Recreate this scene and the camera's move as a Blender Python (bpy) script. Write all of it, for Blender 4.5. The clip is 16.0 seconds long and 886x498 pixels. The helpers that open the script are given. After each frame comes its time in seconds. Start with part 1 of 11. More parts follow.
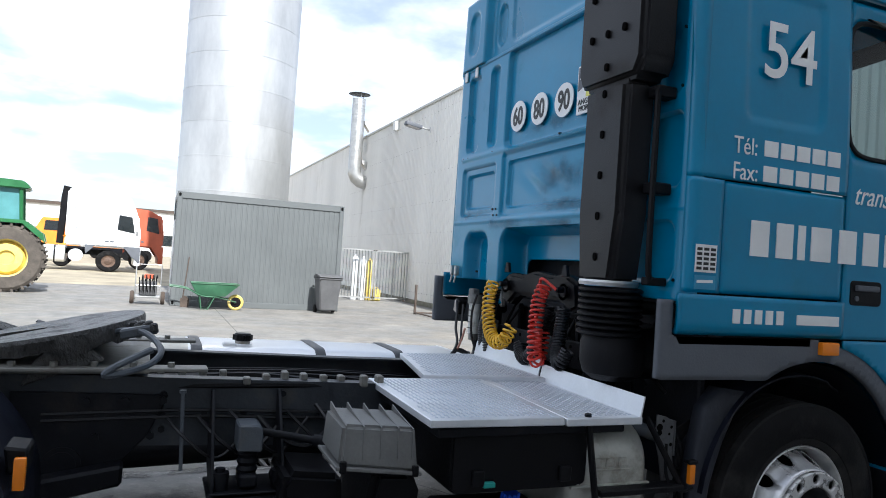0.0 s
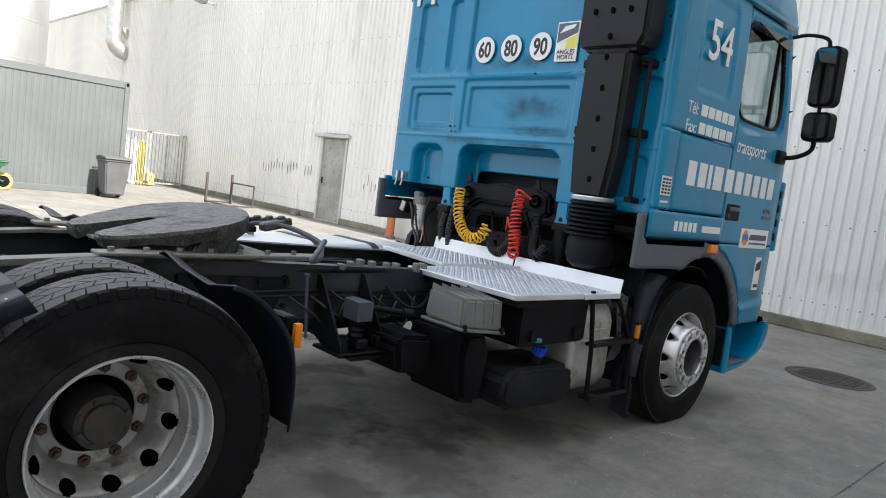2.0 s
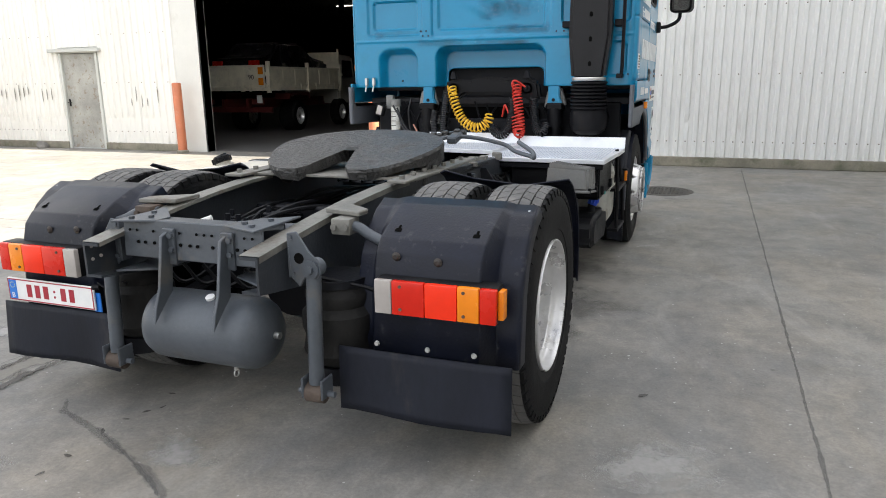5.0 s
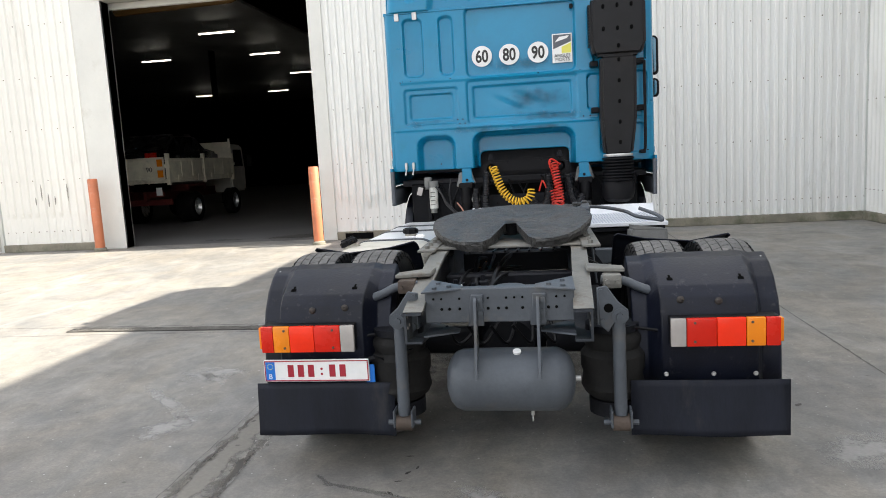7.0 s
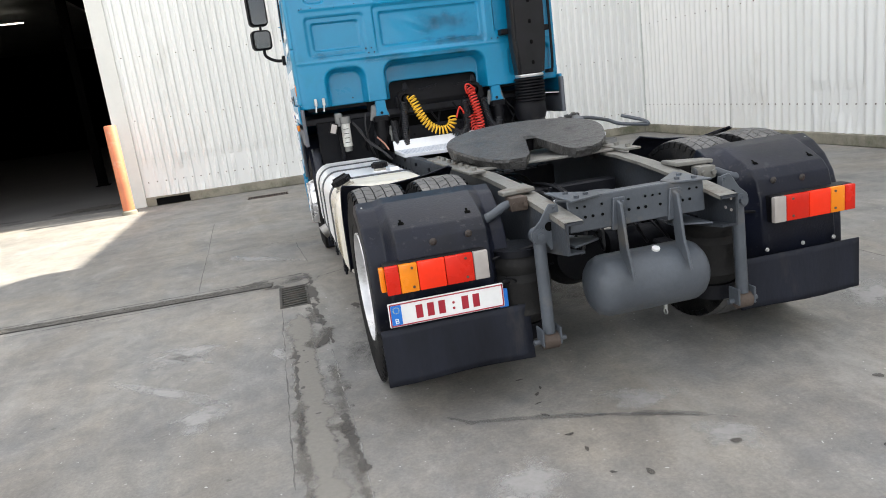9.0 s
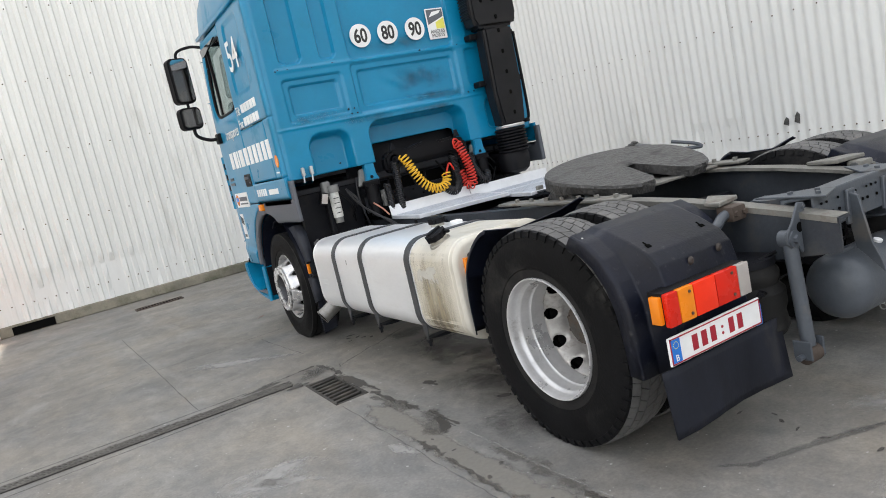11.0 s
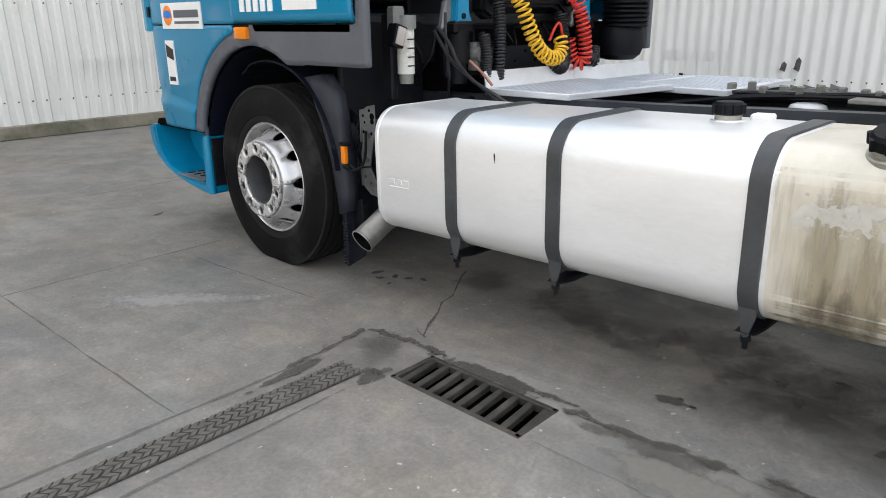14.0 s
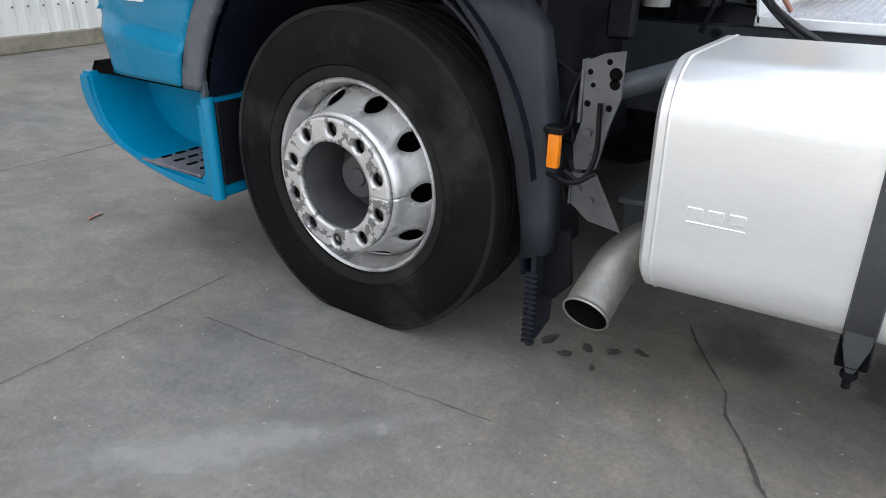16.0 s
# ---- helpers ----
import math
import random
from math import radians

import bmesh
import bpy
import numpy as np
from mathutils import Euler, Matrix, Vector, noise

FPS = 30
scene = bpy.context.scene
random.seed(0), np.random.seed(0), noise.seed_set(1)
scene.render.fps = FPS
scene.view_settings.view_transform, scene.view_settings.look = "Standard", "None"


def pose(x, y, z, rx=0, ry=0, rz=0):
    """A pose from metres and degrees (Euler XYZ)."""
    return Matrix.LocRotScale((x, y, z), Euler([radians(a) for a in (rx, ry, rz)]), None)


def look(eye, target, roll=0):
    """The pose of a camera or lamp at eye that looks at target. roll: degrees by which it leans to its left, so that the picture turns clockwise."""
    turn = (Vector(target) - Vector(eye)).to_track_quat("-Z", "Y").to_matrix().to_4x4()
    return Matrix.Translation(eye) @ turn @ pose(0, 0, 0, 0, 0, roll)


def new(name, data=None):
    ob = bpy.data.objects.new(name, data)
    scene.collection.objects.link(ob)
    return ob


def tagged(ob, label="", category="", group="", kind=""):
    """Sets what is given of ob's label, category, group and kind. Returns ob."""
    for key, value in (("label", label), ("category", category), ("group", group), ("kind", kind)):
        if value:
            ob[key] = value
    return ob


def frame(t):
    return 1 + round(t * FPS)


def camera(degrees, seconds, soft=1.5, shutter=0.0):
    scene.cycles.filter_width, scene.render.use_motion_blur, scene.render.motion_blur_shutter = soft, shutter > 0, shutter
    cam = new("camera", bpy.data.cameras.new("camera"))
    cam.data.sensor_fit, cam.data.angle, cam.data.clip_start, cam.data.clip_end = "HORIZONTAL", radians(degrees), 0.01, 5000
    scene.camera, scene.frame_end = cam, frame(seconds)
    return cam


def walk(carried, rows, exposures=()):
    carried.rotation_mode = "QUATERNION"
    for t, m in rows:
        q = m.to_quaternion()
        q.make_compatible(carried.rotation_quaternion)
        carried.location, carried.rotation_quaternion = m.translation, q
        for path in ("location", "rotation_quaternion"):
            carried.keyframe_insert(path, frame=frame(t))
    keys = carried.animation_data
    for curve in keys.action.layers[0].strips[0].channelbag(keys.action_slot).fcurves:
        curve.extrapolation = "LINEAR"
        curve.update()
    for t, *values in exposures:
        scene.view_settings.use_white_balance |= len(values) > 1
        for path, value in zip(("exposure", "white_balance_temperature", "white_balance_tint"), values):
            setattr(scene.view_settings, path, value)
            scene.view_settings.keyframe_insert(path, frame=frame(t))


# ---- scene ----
cam = camera(64.9, 16.0, 0.95)
PATH = [
    (0, (3.484, 0.905, 1.48), (1.636, 1.668, 1.525), 3.8),
    (0.3, (3.496, 0.65, 1.431), (1.714, 1.551, 1.548), 3.2),
    (0.5, (3.465, 0.497, 1.477), (1.721, 1.467, 1.6), 3.5),
    (0.8, (3.498, 0.199, 1.493), (1.838, 1.279, 1.77), 4.6),
    (1, (3.554, 0.002, 1.509), (1.922, 1.134, 1.748), 3.9),
    (1.3, (3.531, -0.218, 1.498), (1.984, 1.049, 1.539), 4.2),
    (1.5, (3.497, -0.415, 1.453), (2.0, 0.902, 1.307), 4.4),
    (1.8, (3.372, -0.625, 1.453), (1.908, 0.721, 1.243), 4.9),
    (2, (3.346, -0.817, 1.438), (1.92, 0.572, 1.245), 7.3),
    (2.3, (3.328, -1.094, 1.464), (1.926, 0.297, 1.148), 8.4),
    (2.5, (3.274, -1.232, 1.454), (1.895, 0.176, 1.111), 7.7),
    (2.8, (3.111, -1.465, 1.43), (1.823, 0.006, 1.005), 4.1),
    (3, (3.004, -1.616, 1.475), (1.702, -0.136, 1.134), 4.2),
    (3.2, (2.922, -1.801, 1.469), (1.659, -0.263, 1.271), 5.2),
    (5.3, (1.588, -2.993, 1.441), (0.911, -1.175, 0.956), -0.9),
    (5.5, (1.437, -3.118, 1.462), (0.71, -1.301, 1.048), 0.5),
    (5.8, (1.228, -3.324, 1.496), (0.577, -1.456, 1.204), -0.6),
    (6, (1.106, -3.415, 1.526), (0.505, -1.521, 1.297), -1.6),
    (6.3, (0.873, -3.501, 1.518), (0.402, -1.559, 1.429), -4.4),
    (6.5, (0.686, -3.544, 1.548), (0.3, -1.585, 1.422), -5.7),
    (6.8, (0.413, -3.645, 1.533), (0.073, -1.676, 1.436), -4.0),
    (7, (0.215, -3.754, 1.508), (-0.078, -1.793, 1.249), -3.2),
    (7.3, (-0.025, -3.775, 1.492), (-0.221, -1.825, 1.094), -2.2),
    (7.5, (-0.189, -3.752, 1.434), (-0.275, -1.813, 0.949), -2.4),
    (7.8, (-0.476, -3.755, 1.498), (-0.509, -1.802, 1.069), -4.1),
    (8, (-0.667, -3.768, 1.499), (-0.595, -1.792, 1.197), -6.2),
    (8.3, (-0.912, -3.78, 1.544), (-0.731, -1.808, 1.262), -6.7),
    (8.5, (-1.054, -3.748, 1.531), (-0.803, -1.778, 1.297), -8.6),
    (8.8, (-1.3, -3.582, 1.474), (-0.927, -1.667, 1.034), -9.1),
    (9, (-1.463, -3.504, 1.477), (-1.06, -1.6, 1.017), -7.3),
    (9.2, (-1.638, -3.432, 1.476), (-1.167, -1.528, 1.086), -8.1),
    (11.3, (-2.978, -2.13, 1.451), (-1.945, -0.442, 1.161), -9.8),
    (11.5, (-3.016, -1.905, 1.396), (-1.943, -0.266, 0.991), -5.8),
    (11.8, (-3.096, -1.67, 1.406), (-1.899, -0.183, 0.81), -4.4),
    (12, (-3.103, -1.516, 1.401), (-1.865, -0.046, 0.85), -5.6),
    (12.3, (-3.155, -1.21, 1.398), (-1.848, 0.214, 0.885), -8.6),
    (12.5, (-3.175, -1.014, 1.433), (-1.917, 0.464, 0.95), -8.0),
    (12.8, (-3.296, -0.75, 1.37), (-2.058, 0.764, 0.947), -7.5),
    (13, (-3.302, -0.542, 1.379), (-2.036, 0.897, 0.807), -5.6),
    (13.3, (-3.303, -0.251, 1.328), (-1.992, 1.121, 0.697), -6.1),
    (13.5, (-3.265, -0.027, 1.319), (-2.009, 1.346, 0.586), -6.9),
    (13.8, (-3.213, 0.28, 1.29), (-1.948, 1.69, 0.65), -2.9),
    (14, (-3.208, 0.475, 1.264), (-1.834, 1.789, 0.641), -0.6),
    (14.3, (-3.175, 0.742, 1.247), (-1.751, 1.966, 0.56), -0.6),
    (14.5, (-3.103, 0.955, 1.201), (-1.694, 2.152, 0.437), -2.9),
    (14.8, (-3.012, 1.276, 1.216), (-1.651, 2.493, 0.398), -1.9),
    (15, (-2.996, 1.487, 1.193), (-1.586, 2.676, 0.419), 0.1),
    (15.3, (-2.958, 1.743, 1.182), (-1.472, 2.827, 0.397), 2.8),
    (15.5, (-2.885, 1.918, 1.158), (-1.359, 2.939, 0.366), 0.4),
    (15.8, (-2.728, 2.199, 1.142), (-1.247, 3.207, 0.253), -2.0),
    (16, (-2.659, 2.379, 1.144), (-1.145, 3.387, 0.311), 0.9),
]
walk(cam, [(t, look(eye, target, roll)) for t, eye, target, roll in PATH],
     [(0, 0.91, 5730, 10), (0.5, 0.50, 5660, 10), (1.0, 0.40, 5660, 10), (1.5, 0.77, 5780, 10), (2.0, 1.45, 6260, 10), (3.0, 1.85, 6410, 10), (5.5, 1.87, 6610, 10), (6.5, 1.67, 6510, 10), (7.5, 1.85, 6610, 10), (8.0, 1.98, 6560, 10), (8.5, 2.03, 6560, 10), (9.0, 1.95, 6610, 10), (11.5, 1.71, 6610, 10), (12.0, 1.96, 6610, 10), (12.5, 2.11, 6460, 10), (13.0, 1.94, 6610, 10), (13.5, 1.89, 6760, 10), (14.0, 1.76, 6560, 10), (14.5, 1.65, 6560, 10), (15.5, 1.76, 6360, 10), (16, 1.89, 6310, 10)])

# ---------------------------------------------------------------- light
SUN_EL, SUN_AZ = 43.8, 87.3          # degrees; azimuth clockwise from +y
sun = new("sun", bpy.data.lights.new("sun", "SUN"))
sun.data.energy, sun.data.angle, sun.data.color = 5.0, radians(0.53), (1.0, 0.94, 0.83)
sun_from = Vector((math.sin(radians(SUN_AZ)) * math.cos(radians(SUN_EL)),
                   math.cos(radians(SUN_AZ)) * math.cos(radians(SUN_EL)), math.sin(radians(SUN_EL))))
sun.matrix_world = look(sun_from * 60, (0, 0, 0))

world = bpy.data.worlds.new("sky")
scene.world = world
world.use_nodes = True
wn, wl = world.node_tree.nodes, world.node_tree.links
wn.clear()
sky = wn.new("ShaderNodeTexSky")
sky.sky_type, sky.sun_disc = "NISHITA", False
sky.sun_elevation, sky.sun_rotation = radians(SUN_EL), radians(SUN_AZ)
sky.air_density, sky.dust_density = 1.0, 1.2
wco = wn.new("ShaderNodeTexCoord")
wsep = wn.new("ShaderNodeSeparateXYZ")
wl.new(wco.outputs["Generated"], wsep.inputs[0])
# clouds lie on a flat layer: stretch the direction by its height
wmax = wn.new("ShaderNodeMath"); wmax.operation = "MAXIMUM"; wmax.inputs[1].default_value = 0.0
wl.new(wsep.outputs["Z"], wmax.inputs[0])
wadd = wn.new("ShaderNodeMath"); wadd.inputs[1].default_value = 0.16
wl.new(wmax.outputs[0], wadd.inputs[0])
wdiv = wn.new("ShaderNodeVectorMath"); wdiv.operation = "DIVIDE"
wl.new(wco.outputs["Generated"], wdiv.inputs[0])
wcomb = wn.new("ShaderNodeCombineXYZ")
for i in range(3):
    wl.new(wadd.outputs[0], wcomb.inputs[i])
wl.new(wcomb.outputs[0], wdiv.inputs[1])
wnoise = wn.new("ShaderNodeTexNoise")
wnoise.inputs["Scale"].default_value, wnoise.inputs["Detail"].default_value = 1.15, 7.0
wnoise.inputs["Roughness"].default_value = 0.52
wl.new(wdiv.outputs[0], wnoise.inputs["Vector"])
wramp = wn.new("ShaderNodeMapRange")
wramp.inputs["From Min"].default_value, wramp.inputs["From Max"].default_value = 0.42, 0.56
wramp.inputs["To Min"].default_value = 0.34
wramp.interpolation_type = "SMOOTHSTEP"
wl.new(wnoise.outputs["Fac"], wramp.inputs["Value"])
wmix = wn.new("ShaderNodeMixRGB")
wmix.inputs["Color2"].default_value = (9.4, 9.5, 9.7, 1)
wl.new(wramp.outputs[0], wmix.inputs["Fac"])
wl.new(sky.outputs[0], wmix.inputs["Color1"])
wbg = wn.new("ShaderNodeBackground")
wbg.inputs["Strength"].default_value = 0.080
wl.new(wmix.outputs[0], wbg.inputs["Color"])
wout = wn.new("ShaderNodeOutputWorld")
wl.new(wbg.outputs[0], wout.inputs["Surface"])


# ---------------------------------------------------------------- materials
def mat(name, color, rough=0.6, metal=0.0, vary=0.12, scale=3.0, fine=60.0, bump=0.15, dirt=None, dirt_amt=0.0,
        dirt_scale=2.0, coat=0.0, world_space=False, stretch=(1, 1, 1), island=0.0, bump_dist=0.01, spec=0.5, sharp=1.0):
    m = bpy.data.materials.new(name)
    m.use_nodes = True
    n, l = m.node_tree.nodes, m.node_tree.links
    b = n["Principled BSDF"]
    b.inputs["Metallic"].default_value = metal
    b.inputs["Coat Weight"].default_value = coat
    b.inputs["Coat Roughness"].default_value = 0.08
    b.inputs["Specular IOR Level"].default_value = spec
    if spec == 0.0:
        b.inputs["IOR"].default_value = 1.0
    if world_space:
        co = n.new("ShaderNodeNewGeometry").outputs["Position"]
    else:
        co = n.new("ShaderNodeTexCoord").outputs["Object"]
    mp = n.new("ShaderNodeMapping")
    mp.inputs["Scale"].default_value = stretch
    l.new(co, mp.inputs["Vector"])

    def noise_tex(sc, detail=5.0, rough_=0.6):
        t = n.new("ShaderNodeTexNoise")
        t.inputs["Scale"].default_value, t.inputs["Detail"].default_value = sc, detail
        t.inputs["Roughness"].default_value = rough_
        l.new(mp.outputs[0], t.inputs["Vector"])
        return t.outputs["Fac"]

    def mixrgb(kind, fac, a, c):
        x = n.new("ShaderNodeMixRGB")
        x.blend_type = kind
        for s, v in (("Fac", fac), ("Color1", a), ("Color2", c)):
            if isinstance(v, (int, float)):
                x.inputs[s].default_value = v
            elif isinstance(v, tuple):
                x.inputs[s].default_value = (*v, 1)
            else:
                l.new(v, x.inputs[s])
        return x.outputs[0]

    def ramp(v, lo, hi, a, c):
        r = n.new("ShaderNodeMapRange")
        l.new(v, r.inputs["Value"])
        for s, q in (("From Min", lo), ("From Max", hi), ("To Min", a), ("To Max", c)):
            r.inputs[s].default_value = q
        return r.outputs[0]

    big, small = noise_tex(scale), noise_tex(fine, 3.0)
    dark = tuple(max(0.0, c * (1 - vary * 1.6)) for c in color)
    light = tuple(min(1.0, c * (1 + vary)) for c in color)
    col = mixrgb("MIX", ramp(big, 0.3, 0.7, 0, 1), dark, light)
    col = mixrgb("MULTIPLY", 0.7, col, mixrgb("MIX", ramp(small, 0.3, 0.7, 0, 1), (1 - vary * 0.8,) * 3, (1.0,) * 3))
    if island:
        g = n.new("ShaderNodeObjectInfo")
        col = mixrgb("MULTIPLY", 1.0, col, mixrgb("MIX", g.outputs["Random"], (1 - island,) * 3, (1.0,) * 3))
    ro = ramp(big, 0.25, 0.75, max(0.02, rough - 0.08), min(1, rough + 0.1))
    if dirt:
        d = ramp(noise_tex(dirt_scale, 8.0, 0.68), 0.62 - 0.3 * dirt_amt, 0.62 - 0.3 * dirt_amt + (0.12 + 0.1 * dirt_amt) / sharp, 0, min(1, 0.35 + dirt_amt))
        col = mixrgb("MIX", d, col, dirt)
        ro = mixrgb("MIX", d, ro, (0.85,) * 3)
    l.new(col, b.inputs["Base Color"])
    l.new(ro, b.inputs["Roughness"])
    if bump:
        bp = n.new("ShaderNodeBump")
        bp.inputs["Strength"].default_value, bp.inputs["Distance"].default_value = bump, bump_dist
        l.new(small, bp.inputs["Height"])
        l.new(bp.outputs[0], b.inputs["Normal"])
    return m


def emission(name, color, strength):
    m = bpy.data.materials.new(name)
    m.use_nodes = True
    b = m.node_tree.nodes["Principled BSDF"]
    b.inputs["Base Color"].default_value = (*color, 1)
    b.inputs["Emission Color"].default_value = (*color, 1)
    b.inputs["Emission Strength"].default_value = strength
    return m


def glass_mat(name, tint=(0.75, 0.82, 0.8), rough=0.02):
    m = bpy.data.materials.new(name)
    m.use_nodes = True
    n, l = m.node_tree.nodes, m.node_tree.links
    n.remove(n["Principled BSDF"])
    tr = n.new("ShaderNodeBsdfTransparent"); tr.inputs[0].default_value = (*tint, 1)
    gl = n.new("ShaderNodeBsdfGlossy"); gl.inputs["Roughness"].default_value = rough
    fr = n.new("ShaderNodeFresnel"); fr.inputs[0].default_value = 1.5
    mx = n.new("ShaderNodeMixShader")
    l.new(fr.outputs[0], mx.inputs[0]); l.new(tr.outputs[0], mx.inputs[1]); l.new(gl.outputs[0], mx.inputs[2])
    l.new(mx.outputs[0], n["Material Output"].inputs[0])
    return m


M = {}
M["blue"] = mat("cab_blue_paint", (0.0, 0.203, 0.378), 0.32, 0, 0.08, 1.6, 40, 0.015, dirt=(0.006, 0.15, 0.22), dirt_amt=0.12, dirt_scale=3.0, coat=0.42, spec=0.28)
M["greytrim"] = mat("grey_trim_plastic", (0.10, 0.108, 0.125), 0.55, 0, 0.12, 3, 90, 0.1)
M["black"] = mat("black_plastic", (0.004, 0.004, 0.0055), 0.5, 0, 0.3, 4, 120, 0.15, dirt=(0.018, 0.016, 0.014), dirt_amt=0.12, spec=0.18)
M["intake"] = mat("intake_plastic", (0.009, 0.0088, 0.0105), 0.40, 0, 0.25, 4, 130, 0.12, dirt=(0.025, 0.022, 0.02), dirt_amt=0.1, spec=0.25)
M["fender"] = mat("fender_plastic", (0.0065, 0.0085, 0.018), 0.42, 0, 0.35, 3, 100, 0.12, dirt=(0.085, 0.084, 0.086), dirt_amt=0.12, dirt_scale=26, spec=0.26)
M["flap"] = mat("mudflap_rubber", (0.014, 0.016, 0.024), 0.62, 0, 0.25, 5, 60, 0.15, dirt=(0.06, 0.056, 0.05), dirt_amt=0.15, dirt_scale=4, stretch=(1, 1, 0.3), spec=0.2)
M["railpaint"] = mat("rail_paint", (0.036, 0.041, 0.049), 0.45, 0, 0.22, 3, 60, 0.15, dirt=(0.075, 0.068, 0.058), dirt_amt=0.2, dirt_scale=6, spec=0.3)
M["chassis"] = mat("chassis_paint", (0.0075, 0.0082, 0.0115), 0.52, 0, 0.3, 4, 70, 0.2, dirt=(0.03, 0.026, 0.022), dirt_amt=0.25, dirt_scale=4, spec=0.18)
M["chassisgrey"] = mat("chassis_grey_paint", (0.078, 0.088, 0.102), 0.42, 0, 0.18, 3, 60, 0.12, dirt=(0.13, 0.115, 0.095), dirt_amt=0.18, dirt_scale=5, spec=0.35)
M["railtop"] = mat("worn_rail_steel", (0.21, 0.205, 0.185), 0.55, 0.3, 0.25, 6, 60, 0.2, dirt=(0.09, 0.055, 0.035), dirt_amt=0.3, dirt_scale=6)
M["grease"] = mat("greased_steel", (0.072, 0.070, 0.068), 0.40, 0.2, 0.4, 5, 26, 0.9, dirt=(0.030, 0.029, 0.028), dirt_amt=0.34, dirt_scale=5, stretch=(1, 1.8, 1), spec=0.4, bump_dist=0.02)
M["tank_alu"] = mat("brushed_aluminium", (0.86, 0.865, 0.875), 0.34, 0.48, 0.06, 2.2, 90, 0.05, dirt=(0.72, 0.715, 0.70), dirt_amt=0.16, dirt_scale=5, stretch=(1, 0.3, 1))
M["tank_dirty"] = mat("dirty_aluminium", (0.66, 0.625, 0.545), 0.46, 0.3, 0.10, 3, 50, 0.08, dirt=(0.50, 0.45, 0.34), dirt_amt=0.38, dirt_scale=4.0, stretch=(1, 1, 0.35))
M["alu"] = mat("aluminium_plate", (0.74, 0.755, 0.785), 0.4, 0.45, 0.08, 4, 90, 0.08, dirt=(0.45, 0.46, 0.48), dirt_amt=0.15)
M["steel"] = mat("galvanised_steel", (0.55, 0.55, 0.54), 0.42, 0.85, 0.1, 5, 60, 0.1, dirt=(0.3, 0.25, 0.2), dirt_amt=0.12)
M["rim"] = mat("silver_wheel_paint", (0.66, 0.655, 0.65), 0.30, 0.6, 0.14, 7, 60, 0.08, dirt=(0.14, 0.115, 0.09), dirt_amt=0.26, dirt_scale=9)
M["rimwhite"] = mat("chipped_wheel_ring", (0.66, 0.65, 0.64), 0.34, 0.45, 0.10, 9, 50, 0.15, dirt=(0.012, 0.010, 0.010), dirt_amt=0.33, dirt_scale=15, sharp=8.0)
M["rimclean"] = mat("polished_wheel_disc", (0.68, 0.675, 0.68), 0.28, 0.65, 0.10, 6, 60, 0.06, dirt=(0.20, 0.17, 0.14), dirt_amt=0.12, dirt_scale=8)
M["rust"] = mat("rusty_nut", (0.14, 0.09, 0.065), 0.7, 0.4, 0.3, 12, 80, 0.3)
M["rubber"] = mat("tyre_rubber", (0.0066, 0.0065, 0.0072), 0.66, 0, 0.35, 5, 70, 0.2, dirt=(0.042, 0.040, 0.037), dirt_amt=0.28, dirt_scale=3, spec=0.13)
M["tread"] = mat("worn_tread_rubber", (0.118, 0.115, 0.112), 0.85, 0, 0.18, 8, 60, 0.3, dirt=(0.24, 0.23, 0.21), dirt_amt=0.2, dirt_scale=7)
M["red"] = mat("red_lens", (0.62, 0.016, 0.005), 0.25, 0, 0.06, 8, 50, 0.03, coat=0.15, spec=0.3)
M["amber"] = mat("amber_lens", (0.82, 0.23, 0.008), 0.22, 0, 0.06, 8, 50, 0.03, coat=0.2, spec=0.35)
M["whitelens"] = mat("clear_lens", (0.40, 0.365, 0.34), 0.2, 0, 0.08, 8, 50, 0.03, coat=0.4)
M["white"] = mat("white_film", (0.80, 0.80, 0.79), 0.45, 0, 0.05, 5, 60, 0.03)
M["ink"] = mat("black_ink", (0.02, 0.02, 0.02), 0.5, 0, 0.1, 5, 60, 0.0)
M["plate_red"] = mat("plate_red", (0.35, 0.015, 0.03), 0.4, 0, 0.05, 5, 60, 0.0)
M["plate_blue"] = mat("plate_blue", (0.01, 0.17, 0.62), 0.4, 0, 0.05, 5, 60, 0.0)
M["stickeryellow"] = mat("yellow_film", (0.75, 0.70, 0.12), 0.45, 0, 0.05, 5, 50, 0)
M["yellow"] = mat("yellow_hose", (0.80, 0.47, 0.025), 0.38, 0, 0.1, 8, 80, 0.05)
M["redhose"] = mat("red_hose", (0.62, 0.035, 0.02), 0.38, 0, 0.1, 8, 80, 0.05)
M["blackhose"] = mat("black_hose", (0.012, 0.012, 0.014), 0.35, 0, 0.15, 8, 80, 0.05, spec=0.35)
M["bluecap"] = mat("blue_cap", (0.01, 0.08, 0.65), 0.4, 0, 0.08, 8, 60, 0.03)
M["tankplastic"] = mat("dusty_tank_plastic", (0.013, 0.0135, 0.016), 0.55, 0, 0.3, 5, 80, 0.15, dirt=(0.04, 0.038, 0.036), dirt_amt=0.25, dirt_scale=6, spec=0.2)
M["battery"] = mat("grey_cover_plastic", (0.16, 0.16, 0.155), 0.55, 0, 0.15, 5, 80, 0.1, dirt=(0.25, 0.23, 0.2), dirt_amt=0.1)
M["glass"] = glass_mat("window_glass", (0.55, 0.63, 0.62))
M["mirror"] = mat("mirror_glass", (0.9, 0.9, 0.9), 0.02, 1.0, 0.0, 3, 60, 0.0)
